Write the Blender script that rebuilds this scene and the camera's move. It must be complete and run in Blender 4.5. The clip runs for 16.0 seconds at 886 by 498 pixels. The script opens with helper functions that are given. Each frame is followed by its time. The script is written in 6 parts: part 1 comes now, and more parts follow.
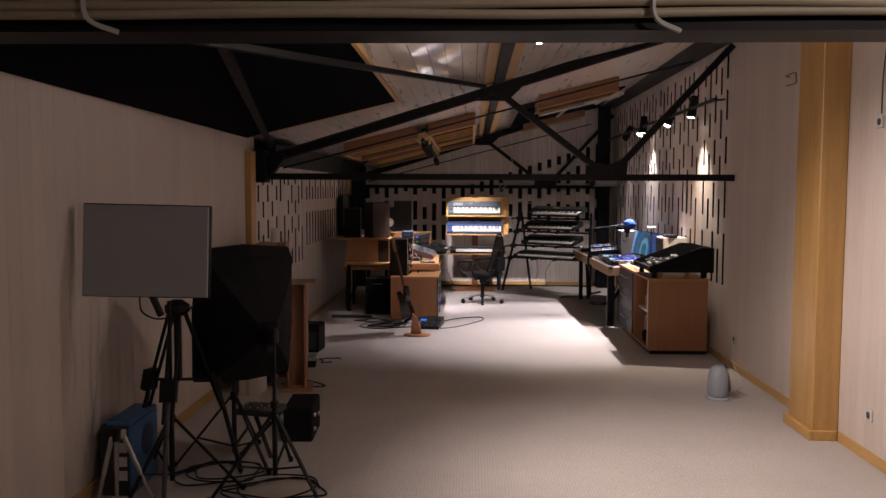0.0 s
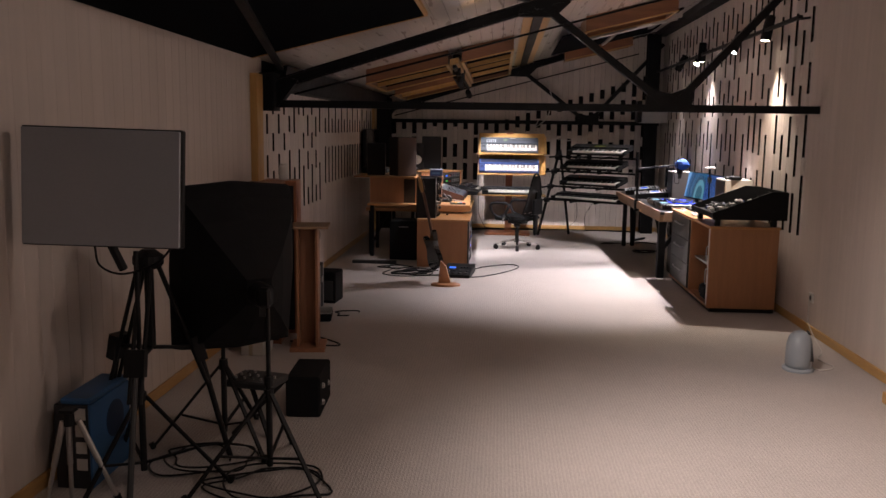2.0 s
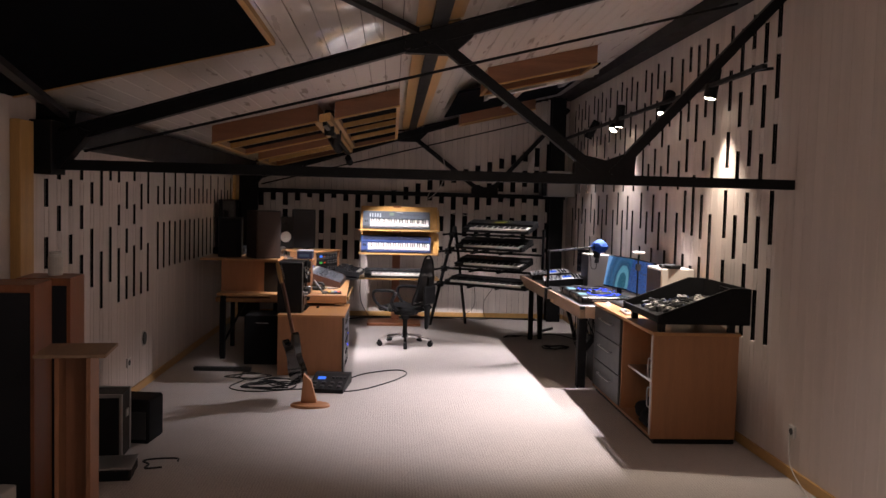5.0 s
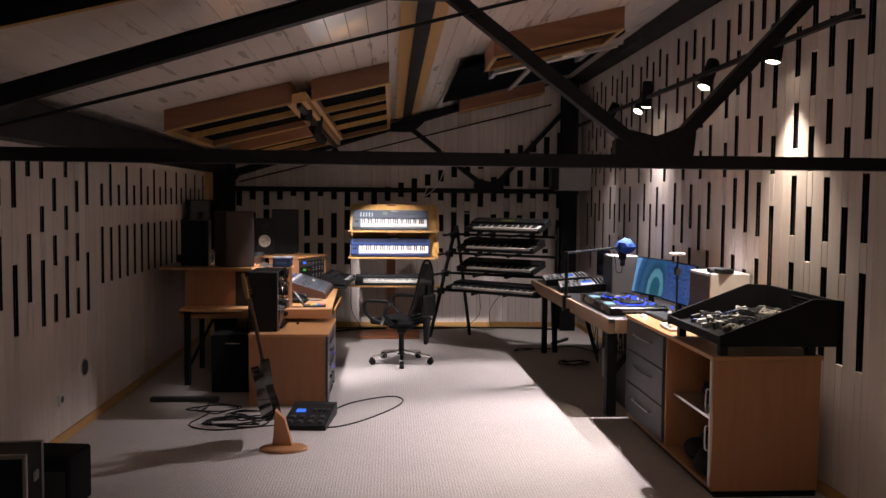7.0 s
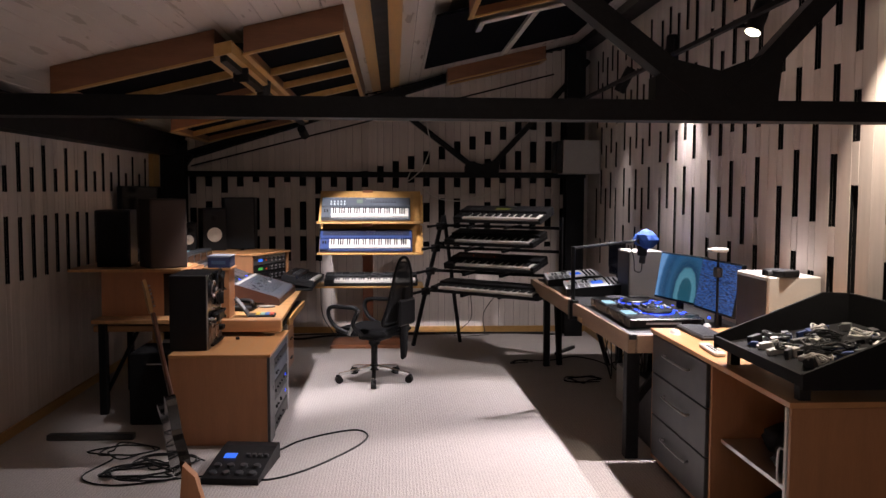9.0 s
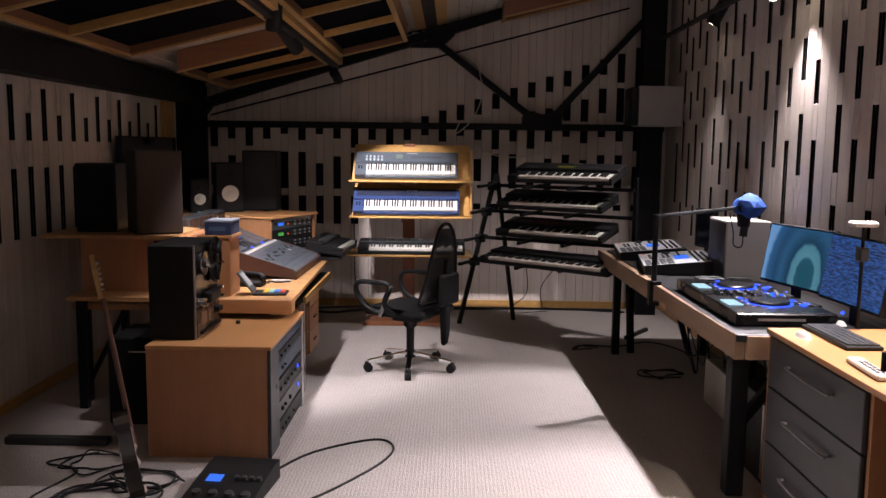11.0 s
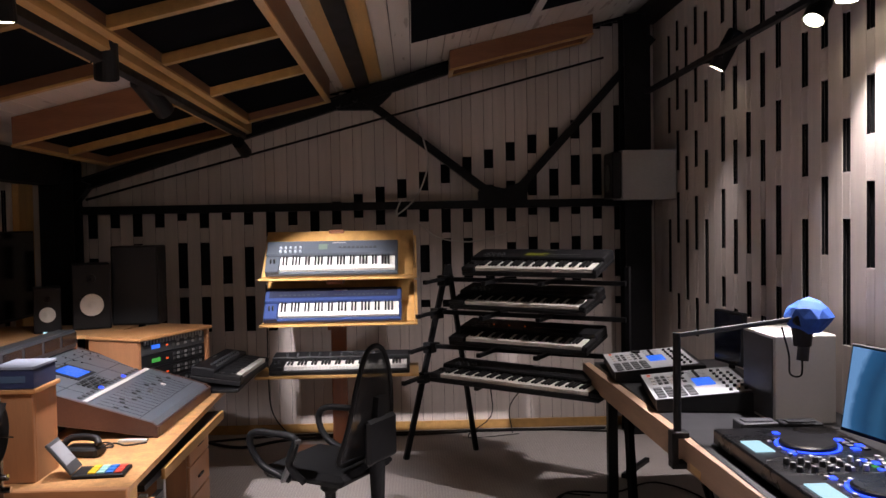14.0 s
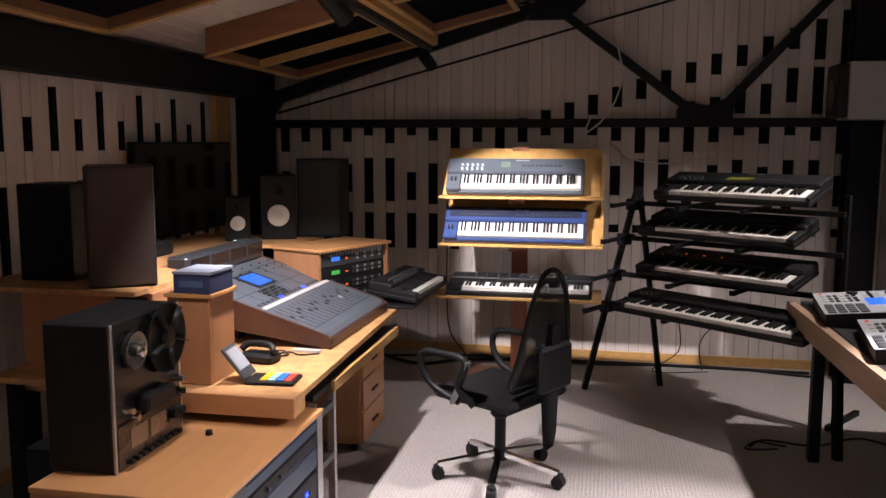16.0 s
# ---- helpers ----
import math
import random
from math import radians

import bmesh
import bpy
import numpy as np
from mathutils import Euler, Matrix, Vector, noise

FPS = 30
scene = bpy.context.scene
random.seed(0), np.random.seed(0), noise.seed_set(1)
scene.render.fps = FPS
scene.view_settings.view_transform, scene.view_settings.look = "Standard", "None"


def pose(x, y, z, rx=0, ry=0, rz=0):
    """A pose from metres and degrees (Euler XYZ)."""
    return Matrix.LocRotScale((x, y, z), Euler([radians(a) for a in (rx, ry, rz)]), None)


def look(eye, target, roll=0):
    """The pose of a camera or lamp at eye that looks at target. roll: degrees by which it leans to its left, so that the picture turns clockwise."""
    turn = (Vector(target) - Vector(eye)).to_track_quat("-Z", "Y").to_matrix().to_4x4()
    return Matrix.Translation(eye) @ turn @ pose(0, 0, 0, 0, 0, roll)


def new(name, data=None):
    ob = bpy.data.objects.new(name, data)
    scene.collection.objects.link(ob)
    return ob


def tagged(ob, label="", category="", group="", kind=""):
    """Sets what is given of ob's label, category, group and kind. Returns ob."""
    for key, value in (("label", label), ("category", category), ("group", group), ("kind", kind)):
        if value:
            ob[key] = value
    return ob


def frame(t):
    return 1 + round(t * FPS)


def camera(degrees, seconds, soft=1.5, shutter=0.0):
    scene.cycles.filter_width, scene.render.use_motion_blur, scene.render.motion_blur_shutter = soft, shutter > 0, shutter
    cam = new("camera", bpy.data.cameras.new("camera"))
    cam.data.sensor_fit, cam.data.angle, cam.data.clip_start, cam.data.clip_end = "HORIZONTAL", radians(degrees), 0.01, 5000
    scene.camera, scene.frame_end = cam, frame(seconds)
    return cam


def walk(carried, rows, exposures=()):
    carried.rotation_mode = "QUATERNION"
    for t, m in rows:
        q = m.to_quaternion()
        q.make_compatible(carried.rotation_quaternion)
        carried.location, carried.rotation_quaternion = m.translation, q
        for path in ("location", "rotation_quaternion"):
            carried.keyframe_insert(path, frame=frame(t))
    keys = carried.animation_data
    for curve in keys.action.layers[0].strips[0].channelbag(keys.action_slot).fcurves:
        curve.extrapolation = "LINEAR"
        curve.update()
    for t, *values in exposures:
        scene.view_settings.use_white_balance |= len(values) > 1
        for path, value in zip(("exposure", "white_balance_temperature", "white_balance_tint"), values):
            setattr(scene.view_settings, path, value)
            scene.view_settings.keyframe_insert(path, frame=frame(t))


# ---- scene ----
cam = camera(56.1, 16.0)
PATH = [
    (0, (-0.223, -0.908, 1.734), (-0.289, 1.086, 1.592), 0.2),
    (0.5, (-0.257, -0.804, 1.736), (-0.292, 1.189, 1.582), 0.1),
    (1, (-0.252, -0.481, 1.715), (-0.335, 1.51, 1.544), -0.2),
    (1.5, (-0.264, -0.265, 1.692), (-0.387, 1.715, 1.437), 0.1),
    (2, (-0.297, 0.107, 1.665), (-0.429, 2.082, 1.379), 0.8),
    (2.5, (-0.297, 0.373, 1.704), (-0.339, 2.361, 1.487), 0.9),
    (3, (-0.288, 0.674, 1.704), (-0.224, 2.666, 1.534), 1.5),
    (3.5, (-0.228, 1.05, 1.719), (-0.181, 3.043, 1.564), 1.1),
    (4, (-0.224, 1.385, 1.704), (-0.077, 3.371, 1.527), 2.0),
    (4.5, (-0.259, 1.72, 1.725), (-0.001, 3.699, 1.604), 2.3),
    (5, (-0.221, 2.123, 1.7), (-0.096, 4.116, 1.585), 1.5),
    (5.2, (-0.181, 2.26, 1.71), (-0.098, 4.255, 1.599), 1.1),
    (7.3, (-0.132, 3.575, 1.641), (-0.004, 5.568, 1.521), 0.5),
    (7.5, (-0.095, 3.713, 1.601), (0.028, 5.702, 1.435), 0.3),
    (8, (-0.082, 4.077, 1.632), (0.151, 6.061, 1.524), -0.1),
    (8.5, (-0.031, 4.396, 1.609), (0.272, 6.369, 1.482), 0.3),
    (9, (0.135, 4.817, 1.617), (0.252, 6.81, 1.477), 0.2),
    (9.2, (0.096, 4.856, 1.628), (0.196, 6.846, 1.453), 0.2),
    (11.3, (0.26, 6.189, 1.569), (0.222, 8.17, 1.302), 0.3),
    (11.5, (0.242, 6.307, 1.564), (0.204, 8.286, 1.273), -0.1),
    (12, (0.234, 6.662, 1.588), (0.266, 8.637, 1.275), -0.1),
    (12.5, (0.253, 6.894, 1.577), (0.265, 8.863, 1.226), 0.4),
    (13, (0.399, 7.154, 1.596), (0.296, 9.117, 1.227), 0.1),
    (13.5, (0.447, 7.347, 1.603), (0.34, 9.319, 1.284), -1.1),
    (14, (0.418, 7.627, 1.677), (0.486, 9.624, 1.607), -1.0),
    (14.5, (0.404, 7.773, 1.666), (0.326, 9.771, 1.602), -1.3),
    (15, (0.475, 7.868, 1.651), (0.221, 9.847, 1.517), -0.2),
    (15.5, (0.498, 7.887, 1.646), (0.211, 9.855, 1.443), 0.4),
    (16, (0.466, 7.89, 1.641), (0.076, 9.835, 1.39), 0.1),
]
walk(cam, [(t, look(eye, target, roll)) for t, eye, target, roll in PATH], exposures=[(0.0, 0.3), (5.0, 0.25), (7.5, 0.05), (9.0, 0.02), (12.5, 0.0), (14.5, 0.14), (15.5, 0.34), (16.0, 0.37)])

# ---- light ----
world = bpy.data.worlds.new("dark_room")
world.use_nodes = True
world.node_tree.nodes["Background"].inputs[0].default_value = (0.55, 0.5, 0.46, 1)
world.node_tree.nodes["Background"].inputs[1].default_value = 0.01
scene.world = world


def spot_light(eye, target, watts, size, colour=(1, 0.93, 0.84), blend=0.6, radius=0.03):
    lamp = bpy.data.lights.new("spot_light", "SPOT")
    lamp.energy, lamp.spot_size, lamp.spot_blend, lamp.color, lamp.shadow_soft_size = watts, radians(size), blend, colour, radius
    new("spot_light", lamp).matrix_world = look(eye, target)


RIGHT_SPOTS = [((2.2, 8.45, 2.47), (1.75, 8.3, 0), 160, (1, 0.84, 0.69)), ((2.2, 9.6, 2.47), (1.1, 8.95, 0), 455, (1, 0.89, 0.93)),
               ((2.2, 11.3, 2.47), (0.8, 10.35, 0), 440, (1, 0.91, 0.95)), ((2.2, 11.0, 2.47), (2.1, 11.0, 0), 80, (1, 0.9, 0.89)), ((2.2, 12.5, 2.47), (1.2, 13.0, 0.4), 120, (1, 0.9, 0.9))]
for eye, target, watts, colour in RIGHT_SPOTS:
    spot_light(eye, target, watts, (70 if eye[1] > 11 else 64) if watts > 300 else 88, colour, 0.5 if watts > 300 else 0.9)
LEFT_SPOTS = [((-0.84, 10.25, 2.235), (-0.85, 10.5, 0.5), 48), ((-0.84, 11.13, 2.21), (-1.05, 11.75, 0.6), 230), ((-0.84, 12.0, 2.2), (-0.17, 13.45, 1.12), 430)]
for (eye, target, watts), size in zip(LEFT_SPOTS, (66, 80, 37)):
    spot_light(eye, target, watts, size, (1, 0.92, 0.96), 0.6)
# Extra aimed light at the globe lamp, added to brighten the right side
spot_light((0.165, 3.95, 2.55), (1.75, 3.6, 0), 240, 124, (1, 0.85, 0.79), 1.0, 0.05)
spot_light((1.0, -1.3, 2.55), (0.75, 2.4, 0), 40, 112, (1, 0.85, 0.79), 1.0, 0.05)
for place, watts in (((0.165, 3.95, 2.6), 22), ((0.3, -2.4, 2.6), 4)):
    bulb_lamp = bpy.data.lights.new("bulb_light", "POINT")
    bulb_lamp.energy, bulb_lamp.color, bulb_lamp.shadow_soft_size = watts, (1, 0.84, 0.78), 0.05
    new("bulb_light", bulb_lamp).location = place


# ---- materials ----
def mat(name, col, rough=0.6, metal=0.0, var=0.12, scale=6.0, bump=0.0, grain=None, fine=90.0, coat=0.0, spread=0.0, sheen=0.0, spec=0.5):
    """Two scales of tone, a fine relief; grain stretches it along an axis; spread varies piece by piece."""
    m = bpy.data.materials.new(name)
    m.use_nodes = True
    nt, ln = m.node_tree, m.node_tree.links.new
    b = nt.nodes["Principled BSDF"]
    b.inputs["Roughness"].default_value, b.inputs["Metallic"].default_value = rough, metal
    b.inputs["Specular IOR Level"].default_value = spec
    b.inputs["Coat Weight"].default_value, b.inputs["Sheen Weight"].default_value = coat, sheen
    tc, mp, oi = (nt.nodes.new("ShaderNode" + k) for k in ("TexCoord", "Mapping", "ObjectInfo"))
    off = nt.nodes.new("ShaderNodeVectorMath")
    off.operation = "MULTIPLY_ADD"
    off.inputs[1].default_value, off.inputs[2].default_value = (17, 23, 31), (0, 0, 0)
    ln(oi.outputs["Random"], off.inputs[0])
    add = nt.nodes.new("ShaderNodeVectorMath")
    ln(tc.outputs["Object"], add.inputs[0]), ln(off.outputs[0], add.inputs[1])
    mp.inputs["Scale"].default_value = grain or (1, 1, 1)
    ln(add.outputs[0], mp.inputs["Vector"])
    n1, n2 = nt.nodes.new("ShaderNodeTexNoise"), nt.nodes.new("ShaderNodeTexNoise")
    n1.inputs["Scale"].default_value, n2.inputs["Scale"].default_value = scale, fine
    n1.inputs["Detail"].default_value = 5
    for n in (n1, n2):
        ln(mp.outputs[0], n.inputs["Vector"])
    mixn = nt.nodes.new("ShaderNodeMix")
    mixn.inputs["Factor"].default_value = 0.35
    ln(n1.outputs["Fac"], mixn.inputs["A"]), ln(n2.outputs["Fac"], mixn.inputs["B"])
    ramp = nt.nodes.new("ShaderNodeMapRange")
    ramp.inputs["From Min"].default_value, ramp.inputs["From Max"].default_value = 0.3, 0.7
    ramp.inputs["To Min"].default_value, ramp.inputs["To Max"].default_value = 1 - var, 1 + var
    ln(mixn.outputs["Result"], ramp.inputs["Value"])
    rnd = nt.nodes.new("ShaderNodeMapRange")
    rnd.inputs["To Min"].default_value, rnd.inputs["To Max"].default_value = 1 - spread, 1 + spread
    ln(oi.outputs["Random"], rnd.inputs["Value"])
    mul = nt.nodes.new("ShaderNodeMath")
    mul.operation = "MULTIPLY"
    ln(ramp.outputs[0], mul.inputs[0]), ln(rnd.outputs[0], mul.inputs[1])
    cm = nt.nodes.new("ShaderNodeVectorMath")
    cm.operation = "SCALE"
    cm.inputs[0].default_value = col
    ln(mul.outputs[0], cm.inputs["Scale"])
    ln(cm.outputs[0], b.inputs["Base Color"])
    rr = nt.nodes.new("ShaderNodeMapRange")
    rr.inputs["To Min"].default_value, rr.inputs["To Max"].default_value = max(rough - 0.1, 0.03), min(rough + 0.1, 1)
    ln(n1.outputs["Fac"], rr.inputs["Value"]), ln(rr.outputs[0], b.inputs["Roughness"])
    if bump:
        bp = nt.nodes.new("ShaderNodeBump")
        bp.inputs["Strength"].default_value, bp.inputs["Distance"].default_value = bump, 0.003
        ln(mixn.outputs["Result"], bp.inputs["Height"]), ln(bp.outputs[0], b.inputs["Normal"])
    return m


def glow(name, col, strength, base=(0.01, 0.01, 0.012)):
    m = bpy.data.materials.new(name)
    m.use_nodes = True
    b = m.node_tree.nodes["Principled BSDF"]
    b.inputs["Base Color"].default_value, b.inputs["Roughness"].default_value = (*base, 1), 0.2
    b.inputs["Emission Color"].default_value, b.inputs["Emission Strength"].default_value = (*col, 1), strength
    return m


def carpet_material():
    m = mat("ribbed_carpet", (0.48, 0.435, 0.41), 0.95, var=0.1, scale=1.3, fine=160, sheen=0.1)
    nt, ln = m.node_tree, m.node_tree.links.new
    b = nt.nodes["Principled BSDF"]
    tc, mp = nt.nodes.new("ShaderNodeTexCoord"), nt.nodes.new("ShaderNodeMapping")
    mp.inputs["Scale"].default_value = (110, 80, 80)
    vo = nt.nodes.new("ShaderNodeTexVoronoi")
    vo.inputs["Scale"].default_value, vo.inputs["Randomness"].default_value = 1.0, 0.55
    ln(tc.outputs["Object"], mp.inputs[0]), ln(mp.outputs[0], vo.inputs["Vector"])
    sep, rib, wob = nt.nodes.new("ShaderNodeSeparateXYZ"), nt.nodes.new("ShaderNodeMath"), nt.nodes.new("ShaderNodeTexNoise")
    wob.inputs["Scale"].default_value = 35
    ln(tc.outputs["Object"], sep.inputs[0]), ln(tc.outputs["Object"], wob.inputs["Vector"])
    ph, sn, mixed = (nt.nodes.new("ShaderNodeMath") for _ in range(3))
    rib.operation, ph.operation, sn.operation, mixed.operation = "MULTIPLY", "MULTIPLY_ADD", "SINE", "MULTIPLY_ADD"
    rib.inputs[1].default_value, ph.inputs[1].default_value, mixed.inputs[1].default_value = 2 * math.pi / 0.019, 5.0, 0.16
    ln(sep.outputs["X"], rib.inputs[0]), ln(wob.outputs["Fac"], ph.inputs[0]), ln(rib.outputs[0], ph.inputs[2]), ln(ph.outputs[0], sn.inputs[0])
    inv = nt.nodes.new("ShaderNodeMath")
    inv.operation = "SUBTRACT"
    inv.inputs[0].default_value = 1.0
    ln(vo.outputs["Distance"], inv.inputs[1]), ln(sn.outputs[0], mixed.inputs[0]), ln(inv.outputs[0], mixed.inputs[2])
    bp = nt.nodes.new("ShaderNodeBump")
    bp.inputs["Strength"].default_value, bp.inputs["Distance"].default_value = 0.55, 0.006
    ln(mixed.outputs[0], bp.inputs["Height"]), ln(bp.outputs[0], b.inputs["Normal"])
    # Colour falls with the relief: shade between ribs and loops painted in
    tone, scaled = nt.nodes.new("ShaderNodeMapRange"), nt.nodes.new("ShaderNodeVectorMath")
    tone.inputs["From Min"].default_value, tone.inputs["From Max"].default_value = 0.1, 1.2
    tone.inputs["To Min"].default_value, tone.inputs["To Max"].default_value = 0.76, 1.12
    scaled.operation = "SCALE"
    was = b.inputs["Base Color"].links[0].from_socket
    ln(mixed.outputs[0], tone.inputs["Value"]), ln(was, scaled.inputs[0]), ln(tone.outputs[0], scaled.inputs["Scale"]), ln(scaled.outputs[0], b.inputs["Base Color"])
    return m


CARPET = carpet_material()
BOARD = mat("white_stained_boards", (0.60, 0.53, 0.49), 0.55, var=0.1, scale=3, bump=0.15, grain=(9, 9, 0.6), fine=40, spread=0.07)
PLAIN = mat("cream_boards", (0.60, 0.52, 0.47), 0.6, var=0.07, scale=2, bump=0.12, grain=(9, 9, 0.6), fine=40, spread=0.03)
CEIL = mat("white_gloss_ceiling", (0.83, 0.76, 0.7), 0.3, coat=0.7, var=0.03, scale=2.5, bump=0.02, grain=(6, 0.7, 6), fine=12)
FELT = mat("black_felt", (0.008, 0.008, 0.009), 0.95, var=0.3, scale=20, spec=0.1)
CLOTH = mat("black_cloth", (0.004, 0.0045, 0.006), 0.95, var=0.3, scale=3, bump=0.3, spec=0.03)
STEEL = mat("black_painted_steel", (0.009, 0.009, 0.010), 0.5, var=0.35, scale=6, bump=0.2, fine=60, spec=0.15)
PINE = mat("varnished_pine", (0.50, 0.29, 0.10), 0.38, var=0.2, scale=2, bump=0.15, grain=(11, 11, 0.8), fine=22, spread=0.08)
PINE_Y = mat("varnished_pine_beam", (0.50, 0.29, 0.10), 0.38, var=0.2, scale=2, bump=0.15, grain=(11, 0.8, 11), fine=22, spread=0.08)
LINING = mat("red_brown_lining", (0.22, 0.10, 0.05), 0.45, var=0.2, scale=2, grain=(0.8, 9, 9), fine=20)
RAWPINE = mat("raw_pine", (0.32, 0.205, 0.13), 0.6, var=0.2, scale=2, bump=0.2, grain=(11, 0.8, 11), fine=22)
METALWHITE = mat("pale_silver_plastic", (0.42, 0.43, 0.45), 0.4, var=0.05)
# Uprights use a darker beech than tops: side shade put into the colour
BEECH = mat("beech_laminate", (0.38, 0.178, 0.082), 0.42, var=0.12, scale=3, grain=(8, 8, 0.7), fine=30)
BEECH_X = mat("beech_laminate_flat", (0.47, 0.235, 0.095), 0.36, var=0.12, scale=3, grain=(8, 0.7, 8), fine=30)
REDWOOD = mat("red_brown_veneer", (0.27, 0.10, 0.045), 0.4, var=0.2, scale=2.5, grain=(8, 8, 0.7), fine=25)
OSB = mat("chipboard", (0.50, 0.27, 0.115), 0.36, var=0.4, scale=16, bump=0.2, fine=70)
BLACK = mat("black_plastic", (0.009, 0.009, 0.010), 0.5, var=0.2, scale=20, spec=0.25)
MATTE = mat("matt_black_fabric", (0.009, 0.009, 0.010), 0.9, var=0.3, scale=8, bump=0.4, spec=0.2)
GREY = mat("dark_grey_panel", (0.045, 0.047, 0.05), 0.45, metal=0.1, var=0.1, scale=10)
SILVER = mat("brushed_aluminium", (0.5, 0.5, 0.5), 0.35, metal=0.9, var=0.1, scale=12, grain=(1, 1, 14))
CHROME = mat("polished_chrome", (0.7, 0.7, 0.7), 0.12, metal=1.0, var=0.05)
IVORY = mat("white_keys", (0.75, 0.73, 0.68), 0.3, var=0.03)
WHITE = mat("white_plastic", (0.55, 0.53, 0.5), 0.5, var=0.06, scale=5)
CREAM = mat("cream_cable", (0.45, 0.38, 0.28), 0.5, var=0.1)
BLUE = mat("blue_plastic", (0.024, 0.045, 0.14), 0.35, var=0.1)
STEELBLUE = mat("blue_grey_plastic", (0.055, 0.09, 0.145), 0.4, var=0.08)
PALEBLUE = mat("pale_blue_plastic", (0.42, 0.47, 0.5), 0.45, var=0.05)
SCREEN = glow("blue_display", (0.04, 0.17, 0.9), 1.1)
GREEN = glow("green_display", (0.15, 0.9, 0.15), 0.35)
LED = glow("blue_led", (0.02, 0.07, 1.0), 2.5)
REDLED = glow("red_led", (1.0, 0.12, 0.02), 0.8)
PALE = glow("pale_display", (0.5, 0.8, 0.95), 1.0)
BULB = glow("lit_lamp_glass", (1.0, 0.86, 0.65), 14.0)


# ---- mesh helpers ----
def bx(bm, a, b, bev=0.0, seg=1, m=None):
    """A box between two corners, with bevelled edges."""
    c = [(p + q) / 2 for p, q in zip(a, b)]
    s = [abs(q - p) for p, q in zip(a, b)]
    vs = bmesh.ops.create_cube(bm, size=1, matrix=Matrix.LocRotScale(c, None, s))["verts"]
    if bev:
        es = list({e for v in vs for e in v.link_edges})
        got = bmesh.ops.bevel(bm, geom=es, offset=bev, segments=seg, affect="EDGES", profile=0.6)
        vs = list({v for f in got["faces"] for v in f.verts} | {v for v in vs if v.is_valid})
    if m is not None:
        bmesh.ops.transform(bm, matrix=m, verts=vs)
    return vs


def rod(bm, p, q, r, r2=None, seg=10):
    """A round bar from p to q."""
    p, q = Vector(p), Vector(q)
    d = q - p
    m = Matrix.Translation((p + q) / 2) @ d.to_track_quat("Z", "Y").to_matrix().to_4x4()
    return bmesh.ops.create_cone(bm, cap_ends=True, segments=seg, radius1=r, radius2=r if r2 is None else r2, depth=d.length, matrix=m)["verts"]


def bar(bm, p, q, w, h, up=(0, 0, 1)):
    """A square bar from p to q, w wide and h deep."""
    p, q = Vector(p), Vector(q)
    z = (q - p).normalized()
    x = Vector(up).cross(z)
    x = x.normalized() if x.length > 1e-4 else Vector((1, 0, 0))
    y = z.cross(x)
    m = Matrix((x, y, z)).transposed().to_4x4()
    m.translation = (p + q) / 2
    return bmesh.ops.create_cube(bm, size=1, matrix=m @ Matrix.Diagonal((w, h, (q - p).length, 1)))["verts"]


def prism(bm, outline, a, b, axis="x"):
    """An outline of (u, v) drawn out from a to b along an axis."""
    def at(u, v, k):
        return {"x": (k, u, v), "y": (u, k, v), "z": (u, v, k)}[axis]
    lo = [bm.verts.new(at(u, v, a)) for u, v in outline]
    hi = [bm.verts.new(at(u, v, b)) for u, v in outline]
    n = len(outline)
    bm.faces.new(lo), bm.faces.new(hi[::-1])
    for i in range(n):
        bm.faces.new((lo[i], hi[i], hi[(i + 1) % n], lo[(i + 1) % n]))
    bmesh.ops.recalc_face_normals(bm, faces=bm.faces)


def smooth_path(points, steps=6):
    pts = [Vector(p) for p in points]
    pts = [2 * pts[0] - pts[1]] + pts + [2 * pts[-1] - pts[-2]]
    out = []
    for a, b, c, d in zip(pts, pts[1:], pts[2:], pts[3:]):
        for i in range(steps):
            t = i / steps
            out.append(0.5 * (2 * b + (c - a) * t + (2 * a - 5 * b + 4 * c - d) * t * t + (3 * b - a - 3 * c + d) * t ** 3))
    return out + [pts[-2]]


def tube(bm, points, r, steps=6, seg=6):
    """A round cable or bent pipe through the points."""
    path = smooth_path(points, steps) if steps > 1 else [Vector(p) for p in points]
    rings, side = [], None
    for i, p in enumerate(path):
        d = (path[min(i + 1, len(path) - 1)] - path[max(i - 1, 0)]).normalized()
        s = d.cross(Vector((0, 0, 1))) if side is None else side - d * side.dot(d)
        side = s.normalized() if s.length > 1e-4 else Vector((1, 0, 0))
        u = d.cross(side)
        rings.append([bm.verts.new(p + r * (math.cos(k * 2 * math.pi / seg) * side + math.sin(k * 2 * math.pi / seg) * u)) for k in range(seg)])
    for a, b in zip(rings, rings[1:]):
        for k in range(seg):
            bm.faces.new((a[k], a[(k + 1) % seg], b[(k + 1) % seg], b[k]))
    bm.faces.new(rings[0][::-1]), bm.faces.new(rings[-1])


def lathe(bm, profile, seg=20, m=None):
    """A turned form from (radius, height) pairs."""
    rings = [[bm.verts.new((max(r, 0.0005) * math.cos(2 * math.pi * k / seg), max(r, 0.0005) * math.sin(2 * math.pi * k / seg), z)) for k in range(seg)] for r, z in profile]
    for a, b in zip(rings, rings[1:]):
        for k in range(seg):
            bm.faces.new((a[k], a[(k + 1) % seg], b[(k + 1) % seg], b[k]))
    bm.faces.new(rings[0][::-1]), bm.faces.new(rings[-1])
    if m is not None:
        bmesh.ops.transform(bm, matrix=m, verts=[v for r in rings for v in r])


